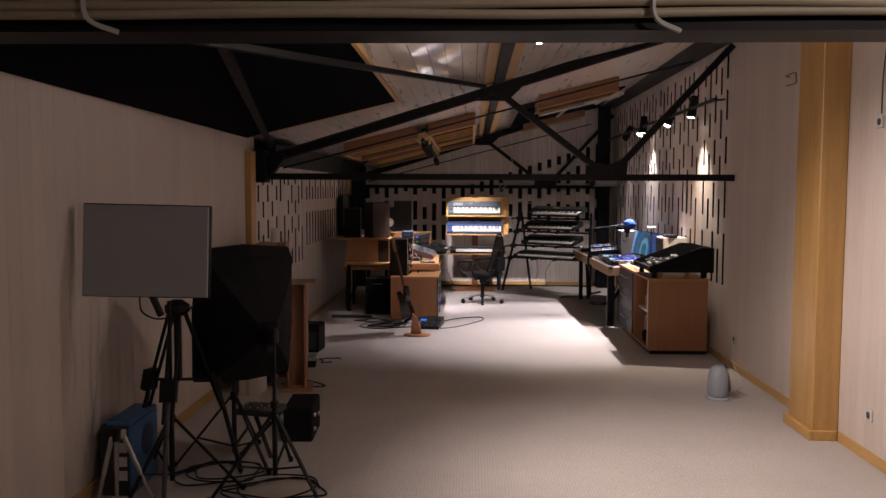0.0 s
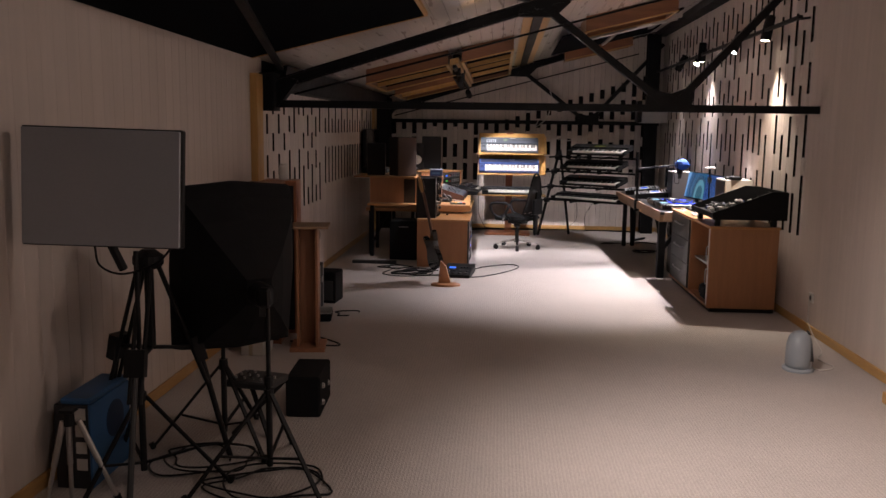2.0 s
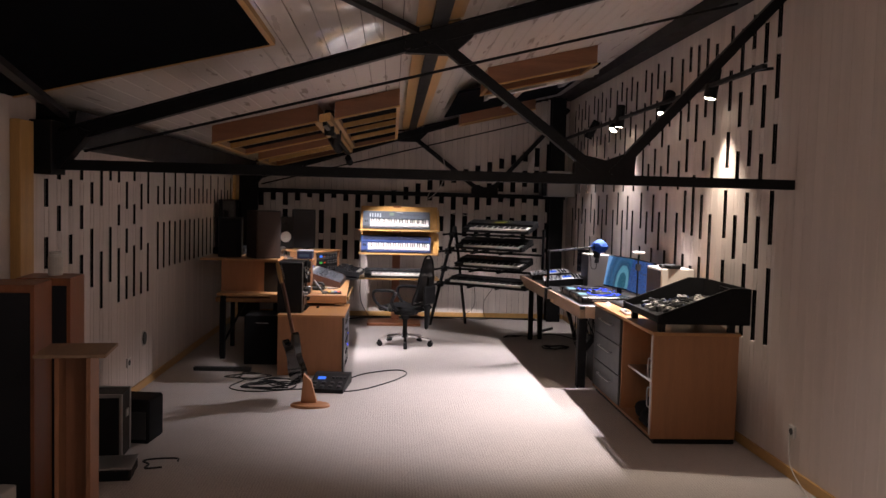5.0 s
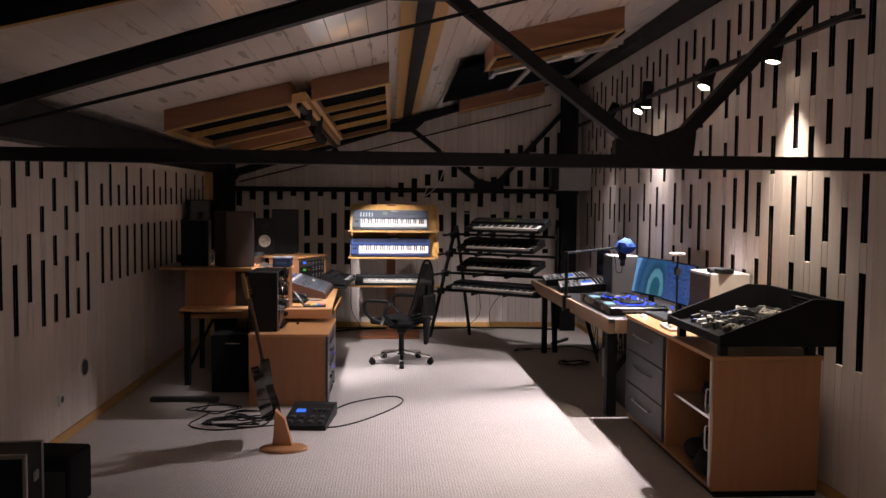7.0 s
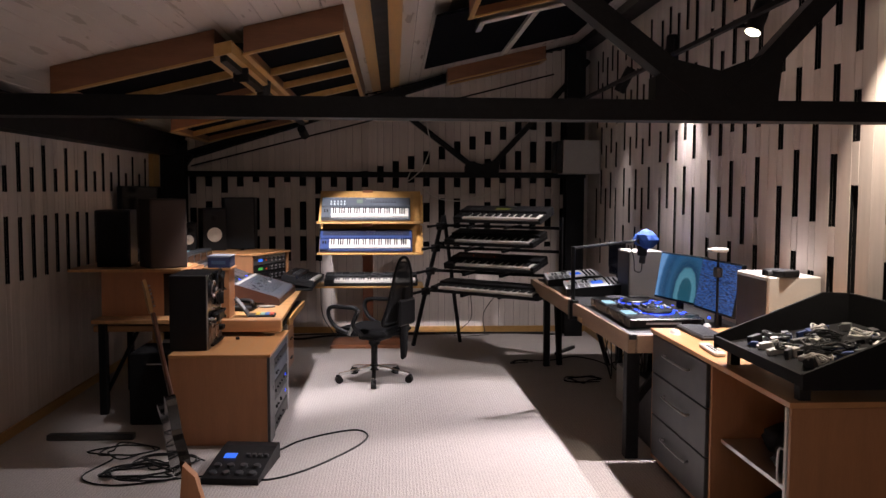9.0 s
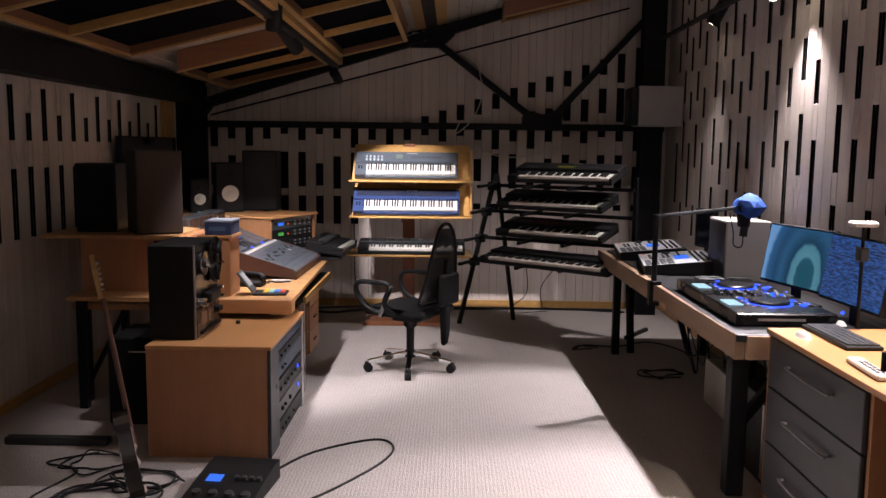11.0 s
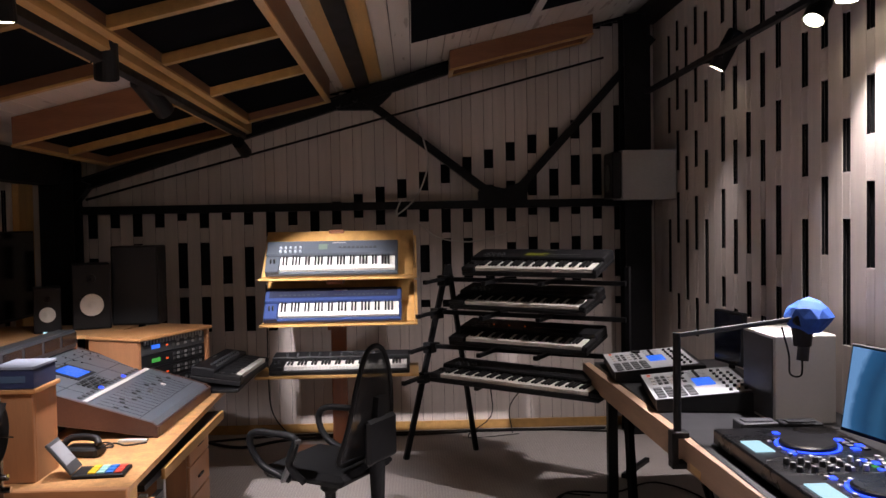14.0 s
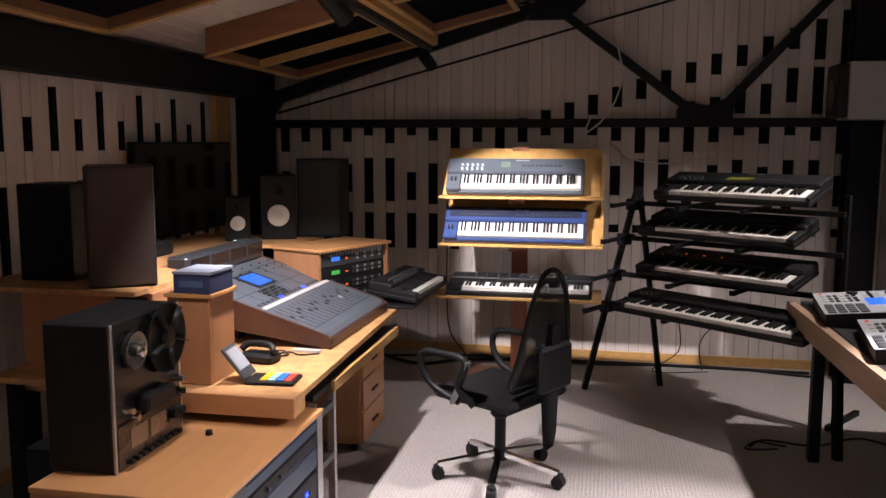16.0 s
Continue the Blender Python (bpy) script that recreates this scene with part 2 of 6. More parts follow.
def mesh_of(name, bm, material):
    me = bpy.data.meshes.new(name)
    bm.to_mesh(me)
    bm.free()
    me.materials.append(material)
    return me


def part(name, bm, material, parent=None, label="", soft=False):
    ob = new(name, mesh_of(name, bm, material))
    ob.parent = parent
    if soft:
        ob.data.shade_smooth()
    if label:
        ob["label"] = label
    return ob


def solid(name, make, material, parent=None, label="", soft=False):
    """A part whose bmesh is filled by make(bm)."""
    bm = bmesh.new()
    make(bm)
    return part(name, bm, material, parent, label, soft)


def boxes(name, pairs, material, parent=None, label="", bev=0.0):
    return solid(name, lambda bm: [bx(bm, a, b, bev) for a, b in pairs], material, parent, label)


def thing(name, m, label, category, group=""):
    ob = new(name)
    ob.empty_display_size = 0.1
    ob.matrix_world = m
    return tagged(ob, label, category, group)


# ---- the room ----
XL, XR, YN, YS = -2.37, 2.35, 14.25, -3.2
TRUSS_Y = (0.35, 7.34, 14.12)


def ceiling_z(x, y):
    return 2.81 + 0.24 * x - 0.01 * (y - 7.34)


def structure(ob, label=""):
    return tagged(ob, label, "", "", "structure")


structure(boxes("floor", [((XL - 0.3, YS - 0.3, -0.12), (XR + 0.3, YN + 0.3, 0))], CARPET), "beige ribbed loop carpet on the floor")
wall_west = structure(boxes("wall_west", [((XL - 0.3, YS, 0), (XL - 0.022, YN + 0.2, 2.35))], FELT), "wall of cream boards with dark slots")
wall_east = structure(boxes("wall_east", [((XR + 0.022, YS, 0), (XR + 0.3, YN + 0.2, 3.75))], FELT), "wall of whitewashed boards with dark slots")
wall_north = structure(boxes("wall_north", [((XL - 0.3, YN + 0.022, 0), (XR + 0.3, YN + 0.3, 3.75))], FELT), "end wall of whitewashed boards with dark slots")
# Never in view: added wall that closes the room behind the start
structure(boxes("wall_south", [((XL - 0.3, YS - 0.3, 0), (XR + 0.3, YS, 3.75))], PLAIN), "unseen plain cream wall that closes the room")


def ceiling():
    bm = bmesh.new()
    x, w = XL - 0.05, 0.118
    while x < XR + 0.05:
        for y0, y1 in ((YS, 1.2), (1.2, 4.4), (4.4, 7.6), (7.6, 11.1), (11.1, YN + 0.1)):
            q = [(x + 0.002, y0 + 0.001), (x + w - 0.002, y0 + 0.001), (x + w - 0.002, y1 - 0.001), (x + 0.002, y1 - 0.001)]
            lo = [bm.verts.new((a, b, ceiling_z(a, b))) for a, b in q]
            hi = [bm.verts.new((a, b, ceiling_z(a, b) + 0.02)) for a, b in q]
            bm.faces.new(lo[::-1]), bm.faces.new(hi)
            for i in range(4):
                bm.faces.new((lo[i], lo[(i + 1) % 4], hi[(i + 1) % 4], hi[i]))
        x += w
    ob = part("ceiling", bm, CEIL)
    structure(ob, "sloping ceiling of glossy white boards")
    bm = bmesh.new()
    q = [(XL - 0.3, YS - 0.3), (XR + 0.3, YS - 0.3), (XR + 0.3, YN + 0.3), (XL - 0.3, YN + 0.3)]
    lo = [bm.verts.new((a, b, ceiling_z(a, b) + 0.03)) for a, b in q]
    hi = [bm.verts.new((a, b, ceiling_z(a, b) + 0.2)) for a, b in q]
    bm.faces.new(lo[::-1]), bm.faces.new(hi)
    for i in range(4):
        bm.faces.new((lo[i], lo[(i + 1) % 4], hi[(i + 1) % 4], hi[i]))
    structure(part("ceiling_deck", bm, FELT), "dark roof deck above the boards")


ceiling()


def sloped_sheet(bm, x0, x1, y0, y1, lo, hi):
    """A slab that follows the roof's slope, lo to hi below and above the boards."""
    q = [(x0, y0), (x1, y0), (x1, y1), (x0, y1)]
    a = [bm.verts.new((u, v, ceiling_z(u, v) + lo)) for u, v in q]
    b = [bm.verts.new((u, v, ceiling_z(u, v) + hi)) for u, v in q]
    bm.faces.new(a[::-1]), bm.faces.new(b)
    for i in range(4):
        bm.faces.new((a[i], a[(i + 1) % 4], b[(i + 1) % 4], b[i]))


cloth = tagged(solid("ceiling_cloth", lambda bm: sloped_sheet(bm, XL + 0.02, -0.93, YS + 0.05, 6.95, -0.03, -0.004), CLOTH), "black acoustic cloth stretched under the roof boards", "cloth panel")
for a, b in (((-0.93, YS + 0.05, 0), (-0.905, 6.95, 0)), ((XL + 0.02, 6.95, 0), (-0.905, 6.975, 0))):
    tagged(solid("ceiling_batten", lambda bm: sloped_sheet(bm, a[0], b[0], a[1], b[1], -0.035, -0.003), PINE_Y), "thin pine batten along the black ceiling cloth", "batten")


def truss(y):
    dz = -0.01 * (y - 7.34)
    t = thing("roof_truss", pose(0, y, 0), "black painted steel roof truss with gusset plates and sloping webs", "roof truss", "roof trusses")
    def r(x):
        return 2.735 + 0.305 * x + dz
    tz = 1.862 + dz + (0.061 if y < 1 else 0.0)
    end = XR - 0.01 if y < 14 else XR - 0.07
    solid("tie_beam", lambda bm: prism(bm, [(-0.05, tz - 0.032), (0.05, tz - 0.032), (0.05, tz + 0.03), (0.04, tz + 0.03), (0.04, tz - 0.02), (-0.04, tz - 0.02), (-0.04, tz + 0.03), (-0.05, tz + 0.03)], XL + 0.02, end, "x"), STEEL, t)
    def rafter(bm):
        n = [(-0.035, -0.045), (0.035, -0.045), (0.035, -0.034), (0.012, -0.03), (0.012, 0.042), (0.035, 0.046), (0.035, 0.056), (-0.035, 0.056), (-0.035, 0.046), (-0.012, 0.042), (-0.012, -0.03), (-0.035, -0.034)]
        rows = [[bm.verts.new((x, u, r(x) - 0.03 + v)) for u, v in n] for x in (XL + 0.02, XR - 0.02)]
        bm.faces.new(rows[0]), bm.faces.new(rows[1][::-1])
        for k in range(len(n)):
            bm.faces.new((rows[0][k], rows[1][k], rows[1][(k + 1) % len(n)], rows[0][(k + 1) % len(n)]))
        bmesh.ops.recalc_face_normals(bm, faces=bm.faces)
    solid("rafter", rafter, STEEL, t)
    for p, q in (((1.09, 0, tz + 0.03), (0.05, 0, r(0) - 0.05)), ((1.16, 0, tz + 0.03), (2.3, 0, r(2.3) - 0.3))):
        solid("web_bar", lambda bm: bar(bm, p, q, 0.075, 0.06), STEEL, t)
    solid("gusset_plate", lambda bm: prism(bm, [(0.92, tz + 0.03), (1.3, tz + 0.03), (1.34, tz - 0.02), (1.42, tz + 0.18), (1.22, tz + 0.16), (1.1, tz + 0.12), (0.98, tz + 0.19)][:2] + [(1.31, tz + 0.14), (1.25, tz + 0.17), (1.12, tz + 0.12), (0.99, tz + 0.15), (0.92, tz + 0.1)], -0.035, 0.035, "y"), STEEL, t)
    solid("node_plate", lambda bm: prism(bm, [(-0.16, r(-0.16) - 0.08), (-0.04, r(0) - 0.13), (0.13, r(0.13) - 0.17), (0.26, r(0.26) - 0.09), (0.26, r(0.26) + 0.02), (-0.16, r(-0.16) + 0.02)], -0.03, 0.03, "y"), STEEL, t)
    solid("heel_plate", lambda bm: prism(bm, [(XL + 0.02, tz - 0.05), (XL + 0.14, tz - 0.03), (XL + 0.32, tz + 0.2), (XL + 0.25, r(XL + 0.25)), (XL + 0.02, r(XL))], -0.055, 0.055, "y"), STEEL, t)
    solid("tie_rod", lambda bm: rod(bm, (XL + 0.3, -0.08, r(XL + 0.3) - 0.16), (1.9, -0.08, r(1.9) - 0.34), 0.009), STEEL, t)
    for x in (-0.05, 0.08):
        solid("bolt", lambda bm: rod(bm, (x - 0.1, -0.075, r(x - 0.1) - 0.05), (x - 0.1, 0.075, r(x - 0.1) - 0.05), 0.02, seg=6), STEEL, t)
    return t


for y in TRUSS_Y:
    truss(y)
for x0, x1, y in ((XL + 0.0, XL + 0.25, 14.02), (2.03, 2.23, 14.02)):
    def column(bm):
        top = ceiling_z(x0, y) - 0.02
        bx(bm, (x0, y - 0.1, 0), (x1, y - 0.09, top)), bx(bm, (x0, y + 0.07, 0), (x1, y + 0.08, top)), bx(bm, ((x0 + x1) / 2 - 0.006, y - 0.09, 0), ((x0 + x1) / 2 + 0.006, y + 0.07, top))
    tagged(solid("steel_column", column, STEEL), "black steel column against the slotted end wall", "column", "steel columns")
col = tagged(boxes("steel_column", [((XL + 0.002, 7.2, 1.8), (XL + 0.13, 7.42, 2.12))], STEEL, bev=0.004), "short black steel bracket under the truss heel", "column")

# eave beams along both walls
def eave(x0, x1, z0, z1, bm):
    prism(bm, [(x0, z0), (x1, z0), (x1, z0 + 0.015), ((x0 + x1) / 2 + 0.01, z0 + 0.02), ((x0 + x1) / 2 + 0.01, z1 - 0.02), (x1, z1 - 0.015), (x1, z1), (x0, z1)], 7.3, YN - 0.02, "y")
tagged(solid("eave_beam", lambda bm: prism(bm, [(XL + 0.002, 1.985), (XL + 0.16, 1.985), (XL + 0.2, 2.2), (XL + 0.002, 2.16)], 7.42, YN - 0.02, "y"), STEEL), "black eave beam along the low wall", "beam")
tagged(solid("eave_beam", lambda bm: prism(bm, [(2.17, 3.2), (XR - 0.002, 3.2), (XR - 0.002, 3.46), (2.17, 3.4)], YS + 0.02, YN - 0.02, "y"), STEEL), "black eave beam along the high wall", "beam")

# ridge purlin with pine trims
purlin = thing("purlin", pose(0, 0, 0), "black steel purlin between two pine trim boards", "purlin")
for x0, x1, m_, nm, d in ((-0.1, -0.005, PINE_Y, "trim_board", 0.03), (-0.005, 0.095, STEEL, "steel_beam", 0.06), (0.095, 0.19, PINE_Y, "trim_board", 0.03)):
    for y0, y1 in ((0.42, 7.26), (7.42, 14.05)):
        solid(nm, lambda bm: sloped_sheet(bm, x0, x1, y0, y1, -d, -0.003), m_, purlin)

# wind braces under the black cloth
for p, q in (((-2.2, 7.3, 2.16), (-0.93, 0.45, 2.6)), ((-0.1, 7.3, 2.74), (-2.2, 0.45, 2.22))):
    tagged(solid("wind_brace", lambda bm: bar(bm, p, q, 0.05, 0.035), STEEL), "black steel wind brace between the roof trusses", "brace", "wind braces")


# skylight covers: frames hung under the roof
def skylight(x0, x1, y0, y1, bars, depth=0.17):
    t = thing("skylight_cover", pose(0, 0, 0), "red-brown frame with black panels under a roof window", "skylight cover", "skylight covers")
    for a, b in (((x0, y0), (x1, y0 + 0.022)), ((x0, y1 - 0.022), (x1, y1)), ((x0, y0 + 0.022), (x0 + 0.022, y1 - 0.022)), ((x1 - 0.022, y0 + 0.022), (x1, y1 - 0.022))):
        solid("side_board", lambda bm: sloped_sheet(bm, a[0], b[0], a[1], b[1], -depth, -0.004), LINING, t)
        solid("edge_trim", lambda bm: sloped_sheet(bm, a[0] - 0.006, b[0] + 0.006, a[1] - 0.006, b[1] + 0.006, -depth - 0.014, -depth - 0.001), PINE_Y, t)
    ys = [y0 + 0.03, *bars, y1 - 0.03]
    for a, b in zip(ys, ys[1:]):
        solid("black_panel", lambda bm: sloped_sheet(bm, x0 + 0.024, x1 - 0.024, a + 0.005, b - 0.005, -depth + 0.05, -depth + 0.07), CLOTH, t)
    for y in bars:
        solid("cross_bar", lambda bm: sloped_sheet(bm, x0 + 0.024, x1 - 0.024, y - 0.022, y + 0.022, -depth - 0.005, -depth + 0.045), PINE_Y, t)


skylight(-1.87, -0.92, 9.85, 11.5, (10.62,), 0.16)
skylight(-1.87, -0.92, 12.48, 13.95, (13.22,), 0.16)
skylight(-0.77, -0.17, 9.95, 13.65, (10.9, 11.6, 12.52), 0.16)
skylight(0.63, 1.64, 9.78, 10.4, ())
skylight(0.7, 1.75, 13.72, 14.0, (), 0.14)
flap = thing("roof_window_flap", pose(0, 0, 0), "black hinged flap of a roof window with a silver rod", "window flap")
solid("flap_panel", lambda bm: sloped_sheet(bm, 0.42, 1.15, 10.5, 12.75, -0.1, -0.08), CLOTH, flap)
solid("flap_panel", lambda bm: sloped_sheet(bm, 1.2, 1.85, 10.5, 12.75, -0.1, -0.08), CLOTH, flap)
solid("flap_bar", lambda bm: sloped_sheet(bm, 1.15, 1.2, 10.5, 12.75, -0.13, -0.08), CEIL, flap)
solid("silver_rod", lambda bm: rod(bm, (0.72, 10.5, ceiling_z(0.72, 10.5) - 0.2), (1.78, 10.5, ceiling_z(1.78, 10.5) - 0.2), 0.016), SILVER, flap)

solid("window_sash", lambda bm: [sloped_sheet(bm, 0.72, 1.84, 10.52, 10.56, -0.19, -0.13), sloped_sheet(bm, 0.72, 0.76, 10.56, 10.9, -0.19, -0.13), sloped_sheet(bm, 1.5, 1.56, 10.46, 10.9, -0.21, -0.13)], SILVER, flap, "silver sash of the roof window")
solid("latch", lambda bm: sloped_sheet(bm, 1.3, 1.47, 10.45, 10.49, -0.2, -0.18), IVORY, flap, "white latch plate")

# boxed pine posts
post = structure(boxes("pine_post", [((2.165, 4.88, 0.0), (XR - 0.001, 5.3, 3.16))], PINE, bev=0.006), "boxed pine post against the wall")
structure(boxes("pine_post", [((XL + 0.001, 6.95, 0.0), (XL + 0.06, 7.13, 2.1))], PINE, bev=0.004), "pine post under the truss heel")
structure(boxes("pine_post", [((XL + 0.001, 13.5, 0.0), (XL + 0.05, 13.72, 1.98))], PINE, bev=0.004), "pine post beside the corner column")
for a, b in (((XR - 0.018, YS, 0), (XR - 0.001, 4.848, 0.07)), ((XR - 0.018, 5.32, 0), (XR - 0.001, YN - 0.02, 0.07)), ((XL + 0.001, YS, 0), (XL + 0.018, 6.93, 0.07)), ((XL + 0.001, 7.14, 0), (XL + 0.018, 13.9, 0.07)),
             ((XL + 0.02, YN - 0.018, 0.0), (XR - 0.02, YN - 0.001, 0.07)), ((2.135, 4.85, 0), (2.163, 5.33, 0.07)), ((2.165, 4.85, 0), (XR - 0.02, 4.878, 0.07))):
    structure(boxes("baseboard", [(a, b)], PINE_Y, bev=0.003), "yellow pine skirting board")


# ---- lamps that give the light ----
def track_spot(m, lit=True):
    t = thing("track_spotlight", m, "black cylindrical track spotlight with a lit lens", "spotlight", "track spotlights")
    solid("housing", lambda bm: lathe(bm, [(0.04, 0.235), (0.047, 0.225), (0.05, 0.0), (0.048, -0.005), (0.044, 0.0)], 20), BLACK, t)
    solid("lens", lambda bm: rod(bm, (0, 0, -0.002), (0, 0, 0.006), 0.042, seg=20), BULB if lit else GREY, t, "glowing lamp lens")
    boxes("arm", [((-0.06, -0.008, 0.06), (-0.053, 0.008, 0.2)), ((-0.06, -0.008, 0.193), (0.0, 0.008, 0.2))], BLACK, t)
    return t


def aimed(eye, target):
    d = (Vector(target) - Vector(eye)).normalized()
    return Matrix.Translation(Vector(eye) - 0.035 * d) @ (-d).to_track_quat("Z", "Y").to_matrix().to_4x4()


for eye, target, watts, colour in RIGHT_SPOTS:
    track_spot(aimed(Vector(eye) + Vector((0, 0, 0.04)), target))
for eye, target, watts in LEFT_SPOTS:
    track_spot(aimed(Vector(eye) + Vector((0, 0, 0.04)), target))
rear_spot = track_spot(aimed((1.0, -1.3, 2.6), (0.75, 2.4, 0)))
solid("stem", lambda bm: rod(bm, rear_spot.matrix_world.inverted() @ Vector((1.0, -1.42, 2.7)), rear_spot.matrix_world.inverted() @ Vector((1.0, -1.42, ceiling_z(1.0, -1.42))), 0.012), BLACK, rear_spot)
right_rail = thing("lamp_rail", pose(0, 0, 0), "black lamp track fixed along the slotted wall", "lamp rail")
solid("rail", lambda bm: bar(bm, (2.2, 7.5, 2.64), (2.2, 13.9, 2.62), 0.035, 0.03), BLACK, right_rail)
for y in (7.7, 10.0, 12.9):
    solid("bracket", lambda bm: bar(bm, (2.2, y, 2.64), (XR - 0.002, y, 2.66), 0.02, 0.02), BLACK, right_rail)
left_rail = thing("lamp_rail", pose(0, 0, 0), "pine batten with a black lamp track under the roof", "lamp rail")
solid("batten", lambda bm: sloped_sheet(bm, -0.89, -0.79, 9.68, 13.95, -0.2, -0.13), PINE_Y, left_rail)
solid("rail", lambda bm: sloped_sheet(bm, -0.858, -0.822, 9.7, 13.9, -0.235, -0.201), BLACK, left_rail)
solid("end_lamp", lambda bm: rod(bm, (-0.84, 13.7, 2.26), (-0.82, 13.86, 2.2), 0.045), BLACK, left_rail)
def ceiling_lamp(x, y):
    t = thing("ceiling_lamp", pose(x, y, 2.6), "lit ceiling lamp on a thin black stem", "ceiling lamp", "ceiling lamps")
    solid("stem", lambda bm: rod(bm, (0, 0, 0.1), (0, 0, ceiling_z(x, y) - 2.6), 0.012), BLACK, t)
    solid("socket", lambda bm: lathe(bm, [(0.02, 0.045), (0.028, 0.09), (0.02, 0.11)]), BLACK, t)
    solid("globe", lambda bm: bmesh.ops.create_uvsphere(bm, u_segments=16, v_segments=10, radius=0.03, matrix=pose(0, 0, 0.0)), BULB, t, "glowing glass globe", True)


ceiling_lamp(0.165, 3.95), ceiling_lamp(0.3, -2.4)

# cables tied along the first truss
for k, (dz, r, mm) in enumerate(((0.0, 0.007, CREAM), (0.014, 0.008, CREAM), (0.027, 0.006, WHITE), (0.038, 0.007, CREAM))):
    rnd = random.Random(k)
    tagged(solid("ceiling_cable", lambda bm: tube(bm, [(x * 0.31 - 2.3, 0.285 + rnd.uniform(-0.004, 0.004), 1.982 + dz + rnd.uniform(-0.003, 0.003)) for x in range(16)], r, 3, 6), mm, soft=True), "cream electric cable tied along a steel beam", "cable", "beam cables")
for x in (-0.76, 0.04):
    tagged(solid("cable_tie", lambda bm: tube(bm, [(x, 0.272, 2.035), (x - 0.012, 0.27, 2.0), (x - 0.006, 0.275, 1.972), (x + 0.03, 0.29, 1.958)], 0.004, 4, 5), WHITE), "white plastic tie round the beam cables", "cable tie", "cable ties")
for x in (-0.3, -0.215):
    tagged(solid("bolt", lambda bm: lathe(bm, [(0.0, 0), (0.012, 0.002), (0.016, 0.01), (0.016, 0.02), (0.01, 0.024)], 10, pose(x, 0.3, 2.03)), STEEL), "black bolt head on the steel beam", "bolt", "beam bolts")


# ---- cabinet with drawers and open shelf ----
cab = thing("sideboard", pose(1.66, 7.88, 0), "beech office sideboard with three grey drawers and an open shelf bay", "cabinet")
boxes("plinth", [((0.03, 0.02, 0), (0.62, 1.71, 0.04))], BLACK, cab)
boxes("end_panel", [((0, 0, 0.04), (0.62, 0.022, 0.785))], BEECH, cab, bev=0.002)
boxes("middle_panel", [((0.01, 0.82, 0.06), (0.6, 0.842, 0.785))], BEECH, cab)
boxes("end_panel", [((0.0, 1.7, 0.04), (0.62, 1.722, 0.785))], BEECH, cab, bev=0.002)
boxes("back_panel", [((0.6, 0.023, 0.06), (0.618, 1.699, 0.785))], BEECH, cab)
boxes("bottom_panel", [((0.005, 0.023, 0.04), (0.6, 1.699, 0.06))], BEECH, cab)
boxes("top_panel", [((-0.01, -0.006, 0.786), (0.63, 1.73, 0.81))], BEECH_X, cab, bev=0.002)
boxes("shelf", [((0.06, 0.024, 0.4), (0.6, 0.819, 0.418))], SILVER, cab, "grey metal shelf board")
for z0, z1 in ((0.07, 0.31), (0.316, 0.556), (0.562, 0.78)):
    d = boxes("drawer_front", [((-0.008, 0.85, z0), (0.012, 1.69, z1))], GREY, cab, "dark grey drawer front", 0.003)
    solid("handle", lambda bm: tube(bm, [(-0.008, 1.08, (z0 + z1) / 2 + 0.03), (-0.032, 1.1, (z0 + z1) / 2 + 0.028), (-0.032, 1.44, (z0 + z1) / 2 + 0.028), (-0.008, 1.46, (z0 + z1) / 2 + 0.03)], 0.006, 3), SILVER, d, "curved metal handle")
door = boxes("door", [((-0.004, -0.002, 0.06), (0.1, 0.02, 0.78))], WHITE, None)
door.parent, door.matrix_world = cab, cab.matrix_world @ pose(0.0, 0.026, 0)
for z in (0.26, 0.47):
    solid("handle", lambda bm: tube(bm, [(0.0, 0.02, z), (-0.012, 0.045, z + 0.01), (-0.012, 0.045, z + 0.13), (0.0, 0.02, z + 0.14)], 0.005, 3), SILVER, door, "metal bar handle")
for k, (x, y, z, s) in enumerate(((1.8, 8.1, 0.061, 0.2), (1.95, 8.35, 0.061, 0.24), (1.82, 8.42, 0.061, 0.16), (1.85, 8.2, 0.42, 0.14), (1.95, 8.45, 0.42, 0.17))):
    def bundle(bm):
        rnd = random.Random(k)
        bmesh.ops.create_icosphere(bm, subdivisions=3, radius=1)
        for v in bm.verts:
            v.co *= 1 + 0.22 * noise.noise(v.co * 2.1 + Vector((k * 5, 0, 0)))
            v.co = Vector((v.co.x * s * 0.7, v.co.y * s * 0.85, (max(v.co.z, -0.8) + 0.8) * s * 0.45))
    o = tagged(solid("gear_bag", bundle, MATTE, soft=True), "soft black gear bag stowed in the open shelf bay", "bag", "stowed bags")
    o.location = (x, y, z)

# cable tray on the sideboard
tray = thing("cable_tray", pose(1.66, 7.76, 0.81), "black sloping open tray full of cables and adapters", "tray")
solid("tray_floor", lambda bm: prism(bm, [(0.0, 0.075), (0.621, 0.075), (0.621, 0.195), (0.0, 0.098)], 0.017, 0.844, "y"), MATTE, tray)
for y in (0.0, 0.845):
    solid("tray_side", lambda bm: prism(bm, [(-0.02, 0.074), (0.64, 0.074), (0.64, 0.33), (0.5, 0.335), (-0.02, 0.135)], y, y + 0.016, "y"), MATTE, tray)
boxes("tray_back", [((0.622, 0.017, 0.096), (0.64, 0.844, 0.33))], MATTE, tray)
boxes("tray_lip", [((-0.02, 0.017, 0.096), (-0.004, 0.844, 0.13))], MATTE, tray)
